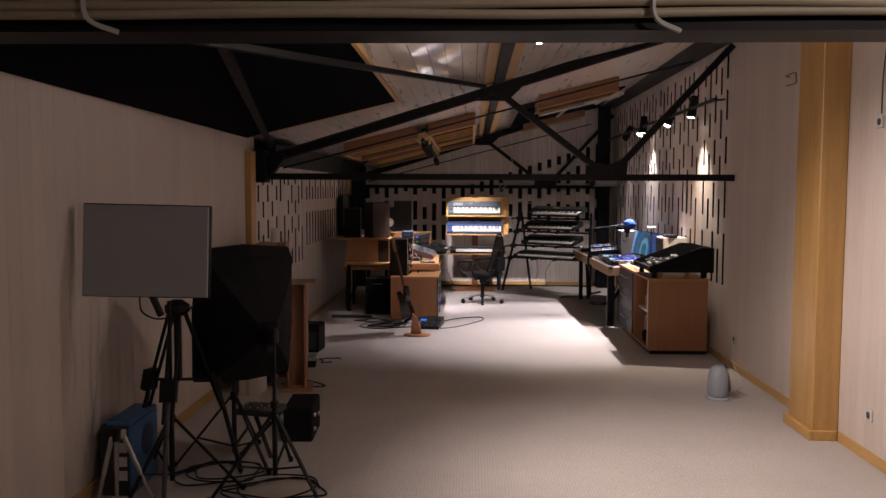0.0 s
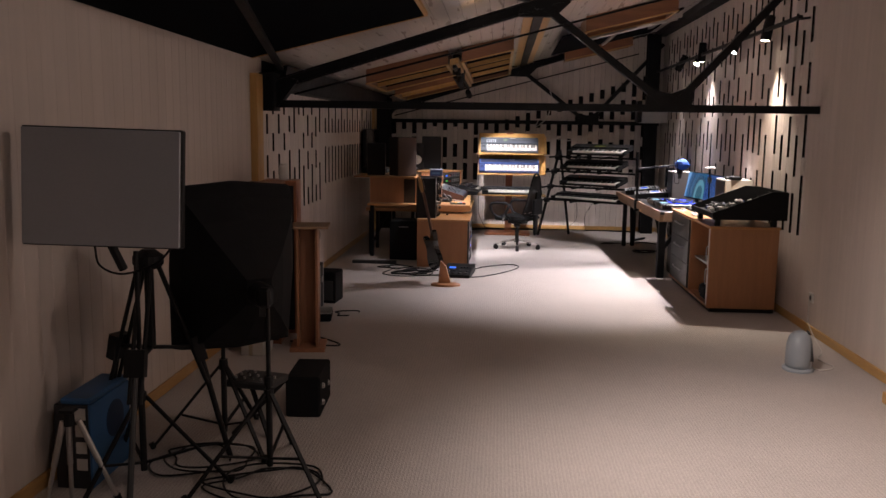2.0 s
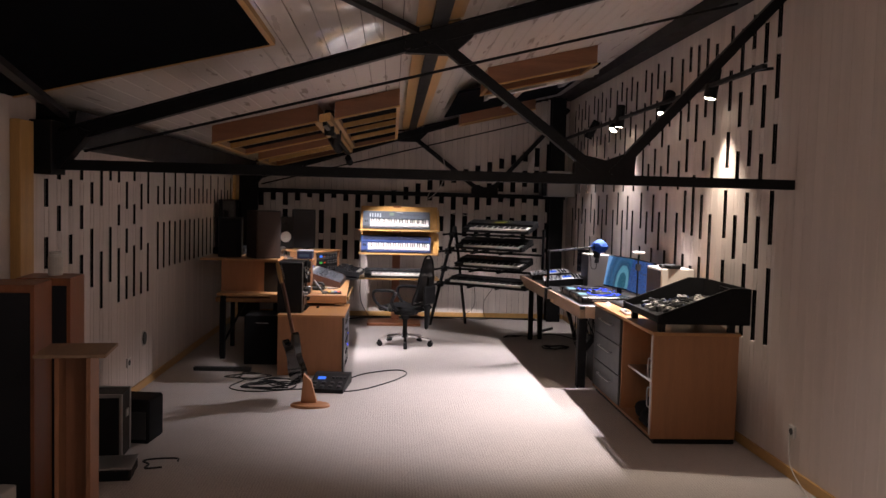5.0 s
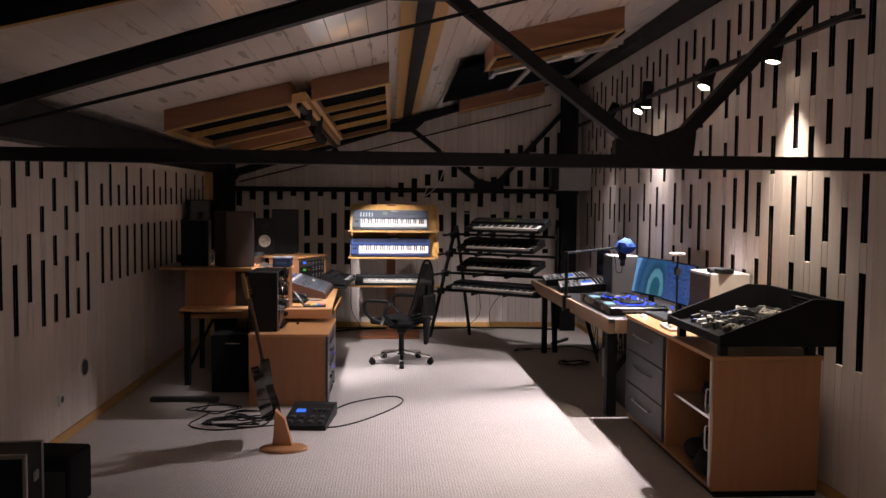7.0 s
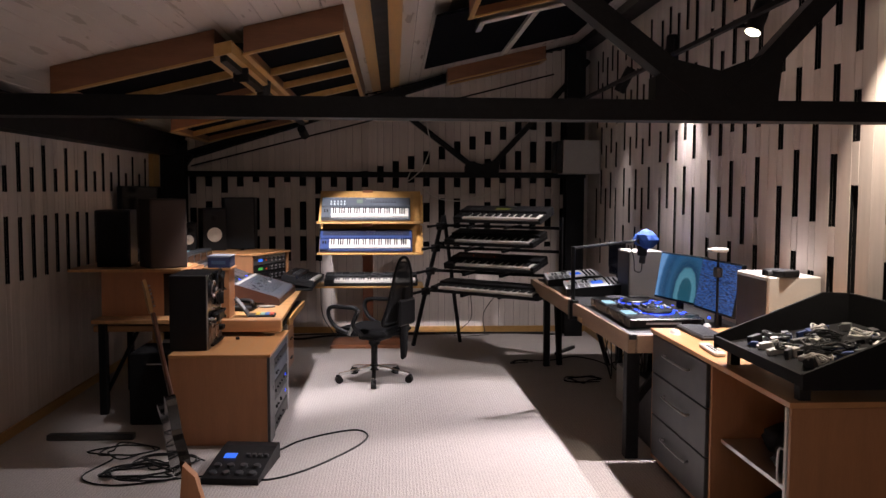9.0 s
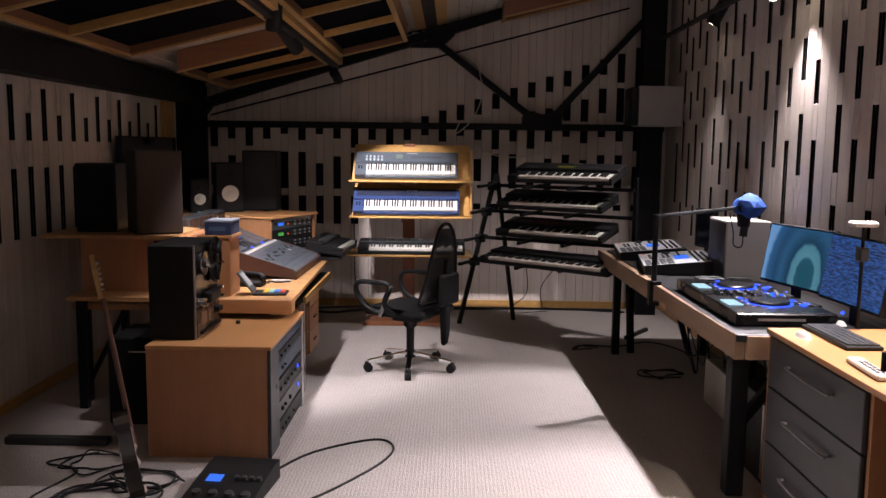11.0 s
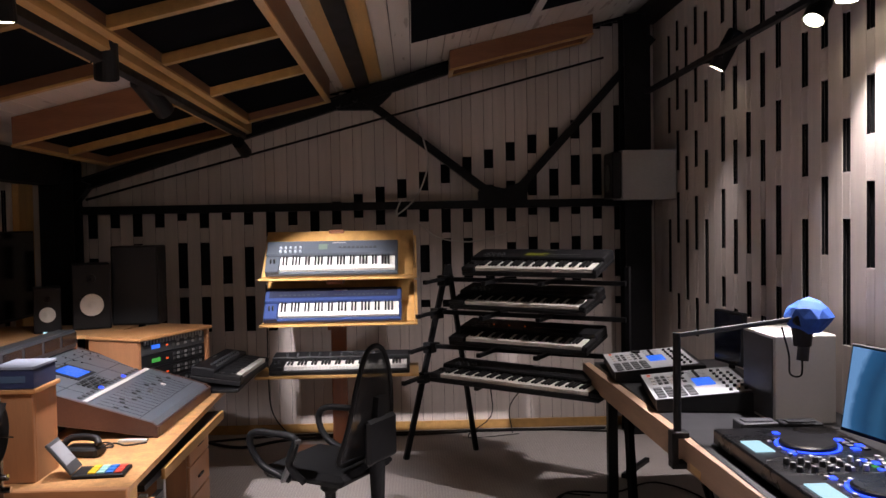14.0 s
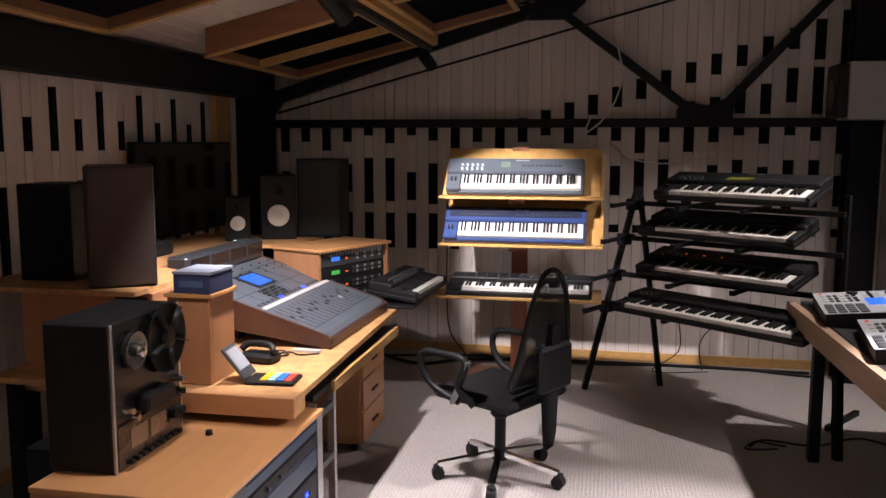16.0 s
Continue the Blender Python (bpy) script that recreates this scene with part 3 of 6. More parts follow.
for z in (0.215, 0.235, 0.255, 0.275, 0.295):
    boxes("moulded_rib", [((0.612, 0.05, z), (0.6215, 0.5, z + 0.01))], BLACK, tray)
for x in (0.04, 0.55):
    for y in (0.14, 0.8):
        boxes("foot", [((x, y, 0), (x + 0.045, y + 0.045, 0.074))], BLACK, tray)


def coil(centre, size, turns, r, seed, flat=0.02):
    rnd = random.Random(seed)
    pts = []
    for k in range(turns * 7):
        a = k * 2 * math.pi / 7 + rnd.uniform(-0.25, 0.25)
        s = size * rnd.uniform(0.45, 1.0)
        pts.append((centre[0] + s * math.cos(a), centre[1] + s * 0.75 * math.sin(a) + rnd.uniform(-0.02, 0.02), centre[2] + r + flat * rnd.random()))
    return pts


for k, (x, y, s, mm) in enumerate(((1.85, 8.0, 0.11, MATTE), (2.0, 8.3, 0.12, BLACK), (1.84, 8.4, 0.09, GREY), (2.1, 7.97, 0.08, BLACK), (2.05, 8.42, 0.07, WHITE), (1.9, 8.18, 0.08, GREY), (1.78, 8.2, 0.06, GREY), (2.12, 8.2, 0.09, WHITE), (1.8, 7.95, 0.07, WHITE), (1.96, 8.05, 0.1, GREY))):
    tagged(solid("loose_cable", lambda bm: tube(bm, coil((x, y, 0.925 + (x - 1.66) * 0.157), s * 0.8, 3, 0.004, k, 0.035), 0.004, 4, 5), mm), "tangled thin cable lying in the black tray", "cable", "tray cables")
for k in range(64):
    rnd = random.Random(50 + k)
    x, y, a = rnd.uniform(1.74, 2.2), rnd.uniform(7.85, 8.52), rnd.uniform(0, 180)
    l, w, h = rnd.uniform(0.03, 0.085), rnd.uniform(0.014, 0.034), rnd.uniform(0.014, 0.045)
    o = boxes("plug_adapter", [((-l / 2, -w / 2, 0), (l / 2, w / 2, h)), ((l / 2, -w / 5, h / 4), (l / 2 + 0.014, w / 5, h * 0.7))], (BLACK, GREY, WHITE, BLUE, SILVER)[k % 5], None, bev=0.002)
    o.matrix_world = pose(0, 0, 0.909 + (x - 1.66) * 0.157) @ pose(x, y, 0, 0, -8.9, 0) @ pose(0, 0, 0, 0, 0, a)
    tagged(o, ("small black plug adapter lying in the tray", "small grey plug adapter lying in the tray", "small white plug adapter lying in the tray", "small blue plug adapter lying in the tray", "small metal plug adapter lying in the tray")[k % 5], "adapter", "tray adapters")
kbd = thing("computer_keyboard", pose(1.8, 9.19, 0.81, 0, 0, 90), "black computer keyboard on the sideboard", "keyboard")
boxes("case", [((0, -0.15, 0), (0.42, 0, 0.018))], BLACK, kbd, bev=0.004)
for r_ in range(5):
    boxes("key_strip", [((0.015 + c * 0.0195, -0.14 + r_ * 0.026, 0.0185), (0.031 + c * 0.0195, -0.118 + r_ * 0.026, 0.024)) for c in range(20)], GREY, kbd)
pad_ = thing("remote_control", pose(1.7, 8.75, 0.81, 0, 0, -4), "slim white remote control on the beech top", "remote control")
boxes("shell", [((0, 0, 0), (0.055, 0.27, 0.022))], WHITE, pad_, bev=0.006)
for k in range(10):
    boxes("button", [((0.012 + 0.018 * (k % 2), 0.03 + 0.035 * (k // 2), 0.0222), (0.022 + 0.018 * (k % 2), 0.05 + 0.035 * (k // 2), 0.025))], GREY, pad_)
mouse = thing("computer_mouse", pose(1.73, 9.42, 0.81), "small white computer mouse on the beech top", "mouse")
solid("shell", lambda bm: [bmesh.ops.create_uvsphere(bm, u_segments=14, v_segments=8, radius=1, matrix=Matrix.Diagonal((0.028, 0.05, 0.03, 1))), bmesh.ops.bisect_plane(bm, geom=bm.verts[:] + bm.edges[:] + bm.faces[:], plane_co=(0, 0, 0), plane_no=(0, 0, -1), clear_outer=True)], WHITE, mouse, soft=True)
boxes("button_seam", [((-0.001, -0.04, 0.028), (0.001, -0.005, 0.031))], GREY, mouse)
wbox = thing("loudspeaker", pose(2.19, 9.15, 0.81), "white box loudspeaker against the slotted wall", "loudspeaker")
boxes("cabinet_body", [((-0.14, -0.2, 0), (0.14, 0.2, 0.37))], WHITE, wbox, bev=0.006)
boxes("baffle", [((-0.146, -0.18, 0.02), (-0.141, 0.18, 0.35))], GREY, wbox)
cam_box = thing("small_camera", pose(2.14, 9.02, 1.18, 0, 0, 20), "small black camera on top of the white loudspeaker", "camera")
boxes("camera_body", [((-0.06, -0.09, 0), (0.05, 0.07, 0.035))], BLACK, cam_box, bev=0.006)
solid("camera_lens", lambda bm: rod(bm, (-0.09, 0, 0.018), (-0.06, 0, 0.018), 0.014), GREY, cam_box)
lampo = thing("clip_lamp", pose(2.05, 9.62, 0.81), "small white lamp head on a thin black pole", "lamp")
solid("pole", lambda bm: rod(bm, (0, 0, 0.0), (0, 0, 0.45), 0.008), BLACK, lampo)
boxes("head", [((-0.06, -0.035, 0.45), (0.05, 0.035, 0.475))], WHITE, lampo, bev=0.008)
boxes("joint", [((-0.02, -0.025, 0.3), (0.02, 0.025, 0.36))], GREY, lampo, bev=0.004)

# ---- long table by the wall ----
table = thing("workbench", pose(1.5, 9.64, 0), "rough pine workbench with black trestle legs", "table")
boxes("tabletop", [((0.03, 0.0, 0.735), (0.83, 3.14, 0.77))], mat("dark_worktop", (0.022, 0.022, 0.024), 0.4, var=0.25, scale=6), table, "dark worktop", 0.003)
solid("front_rail", lambda bm: bar(bm, (0.05, 0.012, 0.71), (-0.02, 3.14, 0.71), 0.045, 0.115, (0, 0, 1)), RAWPINE, table)
boxes("end_rail", [((0.075, -0.006, 0.655), (0.83, 0.03, 0.765))], RAWPINE, table, bev=0.004)
for x, y in ((0.07, 0.08), (0.04, 2.72), (0.72, 0.08), (0.72, 2.72), (0.6, 1.4)):
    h = 0.028 if y > 2 else 0.04
    boxes("leg", [((x - h, y - h, 0), (x + h, y + h, 0.735))], STEEL, table, bev=0.004)
for p, q in (((0.1, 0.08, 0.35), (0.38, 0.08, 0.72)), ((0.17, 2.76, 0.0), (0.13, 2.74, 0.72)), ((0.62, 2.72, 0.0), (0.4, 2.72, 0.72))):
    solid("brace", lambda bm: bar(bm, p, q, 0.04, 0.04), STEEL, table)
boxes("socket_strip", [((0.0, 1.12, 0.66), (0.06, 1.3, 0.69))], PINE_Y, table)

DECK = mat("satin_deck_black", (0.004, 0.004, 0.005), 0.28, spec=0.2)
for k in range(11):
    rnd = random.Random(300 + k)
    y0, x0 = 9.85 + 0.17 * k, 1.84 + rnd.uniform(0, 0.3)
    y1, low = y0 + rnd.uniform(0.15, 0.5), rnd.uniform(0.02, 0.4)
    pts = [(x0, y0, 0.73), (x0 + rnd.uniform(-0.04, 0.04), y0 + 0.05, 0.5 + low / 3), (x0 + 0.05, (y0 + y1) / 2, low), (x0 + rnd.uniform(-0.05, 0.1), y1 - 0.04, 0.45 + low / 3), (x0 + 0.1, y1, 0.73)]
    tagged(solid("bench_cable", lambda bm: tube(bm, pts, rnd.uniform(0.003, 0.006), 6, 5), (BLACK, BLACK, GREY)[k % 3], soft=True), "thin cable hanging in a loop under the workbench", "cable", "cables under the workbench")
decks = thing("dj_controller", pose(1.58, 9.8, 0.77), "black dj controller with two blue-lit jog wheels", "dj controller")
boxes("chassis", [((0, 0, 0.006), (0.47, 1.04, 0.065))], DECK, decks, bev=0.006)
for y in (0.02, 0.44, 0.6, 1.02):
    boxes("panel_line", [((0.02, y, 0.0652), (0.45, y + 0.003, 0.066))], GREY, decks)
for k in range(16):
    boxes("channel_button", [((0.34 + 0.028 * (k % 4), 0.455 + 0.036 * (k // 4), 0.0652), (0.355 + 0.028 * (k % 4), 0.475 + 0.036 * (k // 4), 0.069))], (LED, GREY, SILVER, GREY, GREEN, GREY)[k % 6], decks)
for k in range(10):
    boxes("fader", [((0.2 + 0.05 * (k % 2), 0.465 + 0.03 * (k // 2), 0.0653), (0.212 + 0.05 * (k % 2), 0.48 + 0.03 * (k // 2), 0.076))], SILVER, decks)
boxes("brand_plate", [((0.1, -0.0015, 0.03), (0.32, 0.0, 0.042))], SILVER, decks)
for y in (0.27, 0.77):
    j = solid("jog_wheel", lambda bm: lathe(bm, [(0.10, 0), (0.10, 0.012), (0.09, 0.018), (0.0, 0.019)], 28, pose(0.25, y, 0.065)), DECK, decks, "dark jog wheel")
    solid("light_ring", lambda bm: lathe(bm, [(0.114, 0), (0.114, 0.004), (0.107, 0.004), (0.107, 0.001)], 32, pose(0.25, y, 0.066)), LED, j, "blue light ring")
    boxes("display", [((0.03, y - 0.07, 0.066), (0.1, y + 0.07, 0.07))], PALE, decks, "pale lit display")
    for k in range(8):
        boxes("pad", [((0.38 + 0.035 * (k % 2), y - 0.08 + 0.04 * (k // 2), 0.066), (0.405 + 0.035 * (k % 2), y - 0.05 + 0.04 * (k // 2), 0.071))], LED if k % 3 == 0 else GREY, decks)
for y in (0.47, 0.52, 0.57):
    for x in (0.08, 0.13, 0.18, 0.24, 0.3):
        solid("knob", lambda bm: lathe(bm, [(0.011, 0), (0.009, 0.018), (0.0, 0.019)], 10, pose(x, y, 0.065)), SILVER if x == 0.3 else GREY, decks)
for k in range(26):
    x, y = 0.06 + 0.03 * (k % 3), 0.14 + 0.0285 * k
    if not 0.44 < y < 0.6:
        boxes("small_button", [((x + 0.07, y, 0.0655), (x + 0.083, y + 0.016, 0.0705))], (SILVER, GREY, WHITE)[k % 3], decks)
for y in (0.455, 0.5, 0.54, 0.585):
    boxes("channel_fader", [((0.34, y - 0.001, 0.0652), (0.43, y + 0.001, 0.0662)), ((0.37 + 0.3 * (y - 0.5), y - 0.008, 0.0665), (0.385 + 0.3 * (y - 0.5), y + 0.008, 0.078))], WHITE, decks)
for x, y in ((0.14, 0.38), (0.14, 0.66), (0.36, 0.52), (0.2, 0.93), (0.2, 0.12)):
    boxes("lit_button", [((x, y, 0.066), (x + 0.02, y + 0.03, 0.07))], LED, decks)


def groovebox(m, label):
    t = thing("groovebox", m, label, "groovebox", "grooveboxes")
    solid("case", lambda bm: prism(bm, [(0, 0.0), (0.42, 0.0), (0.42, 0.1), (0.3, 0.098), (0, 0.055)], 0, 0.5, "y"), BLACK, t)
    solid("top_plate", lambda bm: bx(bm, (0.004, 0.008, 0.0552), (0.4, 0.492, 0.0562), 0.0, m=pose(0, 0, 0, 0, -8.2, 0)), METALWHITE, t, "silver top plate")
    boxes("base", [((0.004, 0.004, -0.012), (0.416, 0.496, -0.001))], BLACK, t)
    tilt = pose(0, 0, 0, 0, -8.2, 0)
    solid("display", lambda bm: bx(bm, (0.2, 0.17, 0.0565), (0.28, 0.31, 0.06), m=tilt), SCREEN, t, "blue lit display")
    for k in range(16):
        solid("pad", lambda bm: bx(bm, (0.02 + 0.042 * (k % 4), 0.02 + 0.045 * (k // 4), 0.056), (0.055 + 0.042 * (k % 4), 0.057 + 0.045 * (k // 4), 0.063), 0.003, m=tilt), GREY, t)
    for k in range(18):
        solid("button", lambda bm: bx(bm, (0.03 + 0.026 * (k % 6), 0.26 + 0.06 * (k // 6), 0.056), (0.046 + 0.026 * (k % 6), 0.29 + 0.06 * (k // 6), 0.061), m=tilt), (WHITE, GREY, BLACK)[k % 3], t)
    for k in range(20):
        solid("knob", lambda bm: lathe(bm, [(0.008, 0), (0.007, 0.013), (0, 0.014)], 8, tilt @ pose(0.31 + 0.03 * (k % 3), 0.04 + 0.063 * (k // 3), 0.0565)), (BLACK, GREY)[k % 2], t)
    for y in (0.33, 0.36, 0.39, 0.42, 0.45):
        solid("slider", lambda bm: [bx(bm, (0.2, y, 0.0563), (0.28, y + 0.004, 0.0568), m=tilt), bx(bm, (0.23, y - 0.006, 0.0569), (0.242, y + 0.01, 0.066), m=tilt)], BLACK, t)
    boxes("red_button", [((0.02, 0.44, 0.06), (0.034, 0.46, 0.064))], REDLED, t)
    solid("dial", lambda bm: lathe(bm, [(0.025, 0), (0.024, 0.012), (0, 0.013)], 16, pose(0.16, 0.44, 0.08)), BLACK, t)
    return t


groovebox(pose(1.52, 11.4, 0.782, 0, 0, -9) @ Matrix.Diagonal((1.15, 1.25, 0.85, 1)), "silver and black groovebox with a blue display and pads")
groovebox(pose(1.5, 12.1, 0.782, 0, 0, -7) @ Matrix.Diagonal((1.15, 1.22, 0.85, 1)), "silver groovebox with pads beside a second one")
mic = thing("microphone_arm", pose(1.47, 10.94, 0.655), "black boom arm with a microphone under a blue foam cover", "microphone")
boxes("clamp", [((-0.03, -0.03, 0), (0.04, 0.03, 0.025)), ((-0.03, -0.03, 0.025), (-0.005, 0.03, 0.14)), ((-0.03, -0.03, 0.125), (0.04, 0.03, 0.15))], BLACK, mic, bev=0.003)
solid("post", lambda bm: rod(bm, (0, 0, 0.14), (0, 0, 0.55), 0.016), BLACK, mic)
solid("boom", lambda bm: [rod(bm, (-0.005, 0.01, 0.535), (0.5, 0.03, 0.59), 0.009), rod(bm, (-0.005, -0.01, 0.545), (0.5, 0.01, 0.6), 0.005)], GREY, mic)
solid("swivel", lambda bm: rod(bm, (0.5, -0.02, 0.59), (0.5, 0.05, 0.59), 0.024), BLACK, mic)
solid("shock_mount", lambda bm: [rod(bm, (0.53, 0.03, 0.48), (0.53, 0.03, 0.57), 0.035, 0.045, 12)], BLACK, mic)
solid("capsule", lambda bm: rod(bm, (0.53, 0.03, 0.42), (0.55, 0.03, 0.62), 0.024), GREY, mic)
def foam(bm):
    bmesh.ops.create_icosphere(bm, subdivisions=2, radius=0.084)
    for v in bm.verts:
        v.co = Vector((v.co.x * 1.1, v.co.y, v.co.z * (0.95 if v.co.z > 0 else 0.85))) * (1 + 0.3 * noise.noise(v.co * 30))
    bmesh.ops.transform(bm, matrix=pose(0.555, 0.03, 0.6), verts=bm.verts)
solid("foam_cover", foam, mat("blue_foam", (0.02, 0.09, 0.42), 0.75, var=0.25, scale=30, bump=0.6), mic, "blue crumpled foam cover")
solid("cable", lambda bm: tube(bm, [(0.53, 0.03, 0.43), (0.52, 0.02, 0.36), (0.47, 0.01, 0.37), (0.46, 0.0, 0.45), (0.44, 0.02, 0.56)], 0.004), BLACK, mic)
gspk = thing("loudspeaker", pose(1.95, 11.12, 0.77), "grey upright box loudspeaker on the workbench", "loudspeaker")
boxes("cabinet_body", [((0, 0, 0), (0.27, 0.34, 0.385))], WHITE, gspk, bev=0.005)
boxes("baffle", [((-0.004, 0.015, 0.015), (-0.0005, 0.325, 0.37))], GREY, gspk)
panelm = thing("small_monitor", pose(2.08, 11.95, 0.77, 0, 0, 12), "small switched-off black monitor on the workbench", "monitor")
boxes("screen_panel", [((-0.02, -0.13, 0.12), (0.015, 0.13, 0.4))], BLACK, panelm, bev=0.006)
boxes("glass", [((-0.022, -0.118, 0.135), (-0.0205, 0.118, 0.388))], mat("dark_glass", (0.01, 0.015, 0.03), 0.12, var=0.05), panelm)
boxes("stand", [((-0.07, -0.09, 0), (0.07, 0.09, 0.012)), ((0.0, -0.02, 0.012), (0.012, 0.02, 0.2))], BLACK, panelm)


def picture_material(name, a, b, scale, strength, distortion, grain=(1, 1, 1)):
    m = bpy.data.materials.new(name)
    m.use_nodes = True
    nt, ln = m.node_tree, m.node_tree.links.new
    bs = nt.nodes["Principled BSDF"]
    tc, mp, n, r = (nt.nodes.new("ShaderNode" + k) for k in ("TexCoord", "Mapping", "TexNoise", "ValToRGB"))
    mp.inputs["Scale"].default_value = grain
    ln(tc.outputs["Object"], mp.inputs[0]), ln(mp.outputs[0], n.inputs["Vector"]), ln(n.outputs["Fac"], r.inputs[0])
    n.inputs["Scale"].default_value, n.inputs["Distortion"].default_value = scale, distortion
    r.color_ramp.elements[0].color, r.color_ramp.elements[1].color = (*a, 1), (*b, 1)
    r.color_ramp.elements[0].position, r.color_ramp.elements[1].position = 0.35, 0.7
    bs.inputs["Base Color"].default_value, bs.inputs["Roughness"].default_value = (0.01, 0.01, 0.012, 1), 0.25
    ln(r.outputs[0], bs.inputs["Emission Color"])
    bs.inputs["Emission Strength"].default_value = strength
    return m


PICTURE = picture_material("screen_picture", (0.02, 0.08, 0.16), (0.16, 0.38, 0.55), 5, 0.62, 2.5)
pn = PICTURE.node_tree
# a close view of something round: a pale ring on a dark blue disc, light corners
shift, size, blur = (pn.nodes.new("ShaderNode" + k) for k in ("Mapping", "VectorMath", "Math"))
size.operation, blur.operation = "LENGTH", "MULTIPLY_ADD"
shift.inputs["Scale"].default_value, shift.inputs["Location"].default_value = (0, 2.9, 2.1), (0, 0.28, -0.33)
noise_node, ramp_node = next(n for n in pn.nodes if n.type == "TEX_NOISE"), next(n for n in pn.nodes if n.type == "VALTORGB")
noise_node.inputs["Scale"].default_value = 9
blur.inputs[1].default_value = 0.07
pn.links.new(next(n for n in pn.nodes if n.type == "TEX_COORD").outputs["Object"], shift.inputs[0])
pn.links.new(shift.outputs[0], size.inputs[0])
pn.links.new(noise_node.outputs["Fac"], blur.inputs[0]), pn.links.new(size.outputs["Value"], blur.inputs[2])
pn.links.new(blur.outputs[0], ramp_node.inputs[0])
ramp_node.color_ramp.elements[0].position, ramp_node.color_ramp.elements[1].position = 0.16, 1.0
ramp_node.color_ramp.elements[0].color, ramp_node.color_ramp.elements[1].color = (0.02, 0.11, 0.17, 1), (0.2, 0.42, 0.8, 1)
for where, tone in ((0.24, (0.025, 0.12, 0.19)), (0.27, (0.12, 0.33, 0.44)), (0.38, (0.1, 0.29, 0.4)), (0.42, (0.015, 0.06, 0.13)), (0.6, (0.035, 0.13, 0.27)), (0.75, (0.02, 0.08, 0.19)), (0.93, (0.035, 0.14, 0.32))):
    ramp_node.color_ramp.elements.new(where).color = (*tone, 1)
WAVEFORM = picture_material("screen_waveform", (0.004, 0.012, 0.05), (0.03, 0.12, 0.42), 24, 0.8, 0.5, (1, 1, 6))


def monitor(m, face, label):
    t = thing("computer_monitor", m, label, "monitor", "computer monitors")
    lean = pose(0, 0, 0.09, 0, 10, 0)
    solid("casing", lambda bm: bx(bm, (-0.012, -0.27, 0), (0.018, 0.27, 0.33), 0.005, m=lean), BLACK, t)
    solid("screen", lambda bm: bx(bm, (-0.0145, -0.258, 0.014), (-0.0125, 0.258, 0.318), m=lean), face, t, "lit blue screen")
    solid("stand", lambda bm: [bx(bm, (0.02, -0.03, 0.0), (0.04, 0.03, 0.2)), bx(bm, (-0.1, -0.13, 0), (0.1, 0.13, 0.012), 0.004)], BLACK, t)
    for y in (-0.1, 0.12):
        solid("foot", lambda bm: lathe(bm, [(0.02, 0), (0.026, 0.01), (0.012, 0.03), (0.0, 0.032)], 12, pose(-0.09, y, 0.012)), WHITE, t)
    solid("power_light", lambda bm: bmesh.ops.create_uvsphere(bm, u_segments=10, v_segments=8, radius=0.009, matrix=pose(-0.03, 0.0, 0.06)), LED, t, "blue power light")
    return t


monitor(pose(2.08, 10.42, 0.77, 0, 0, 14), PICTURE, "computer monitor with a pale blue picture on the workbench")
monitor(pose(2.13, 9.87, 0.77, 0, 0, 4), WAVEFORM, "computer monitor with a dark blue waveform view")
for k, (p, mm) in enumerate((((1.75, 10.98, 0.771), GREY), ((1.92, 10.95, 0.771), BLACK))):
    o = boxes("small_box", [((0, 0, 0), (0.16, 0.1, 0.045)), ((0.02, 0.02, 0.045), (0.14, 0.08, 0.05))], mm, None, bev=0.004)
    o.location = p
    tagged(o, "small dark grey audio interface on the workbench" if k == 0 else "small black audio interface on the workbench", "audio interface", "audio interfaces")
wb = thing("storage_box", pose(1.88, 10.62, 0), "open white storage box on the carpet under the workbench", "box")
for a, b in (((0, 0, 0), (0.012, 0.56, 0.27)), ((0.308, 0, 0), (0.32, 0.56, 0.27)), ((0.013, 0, 0), (0.307, 0.012, 0.27)), ((0.013, 0.548, 0), (0.307, 0.56, 0.27))):
    boxes("side", [(a, b)], WHITE, wb)
boxes("bottom", [((0.013, 0.013, 0), (0.307, 0.547, 0.012))], WHITE, wb)
pc = thing("computer_tower", pose(1.74, 9.78, 0), "black computer tower standing under the workbench", "computer")
boxes("case", [((0, 0, 0), (0.2, 0.42, 0.42))], BLACK, pc, bev=0.006)
boxes("trim", [((-0.003, 0.03, 0.03), (-0.0005, 0.05, 0.39))], SILVER, pc)
ac = thing("loudspeaker", pose(1.93, 13.62, 1.8), "white box loudspeaker with a dark front high beside the column", "loudspeaker")
# White cabinet toned grey: the shadow it stands in is put into the colour
boxes("cabinet_body", [((0, 0, 0), (0.4, 0.29, 0.36))], mat("shaded_white_cabinet", (0.34, 0.33, 0.32), 0.55, var=0.08, scale=5), ac, bev=0.006)
boxes("baffle", [((-0.07, 0.01, 0.01), (-0.001, 0.28, 0.35))], BLACK, ac, "dark front baffle", 0.01)
solid("cone", lambda bm: lathe(bm, [(0.1, 0.0), (0.1, 0.006), (0.04, -0.01), (0.0, -0.012)], 20, pose(-0.071, 0.15, 0.16, 0, -90, 0)), GREY, ac)
solid("wall_bracket", lambda bm: bar(bm, (0.2, 0.29, 0.18), (0.2, 0.325, 0.18), 0.12, 0.05), STEEL, ac)


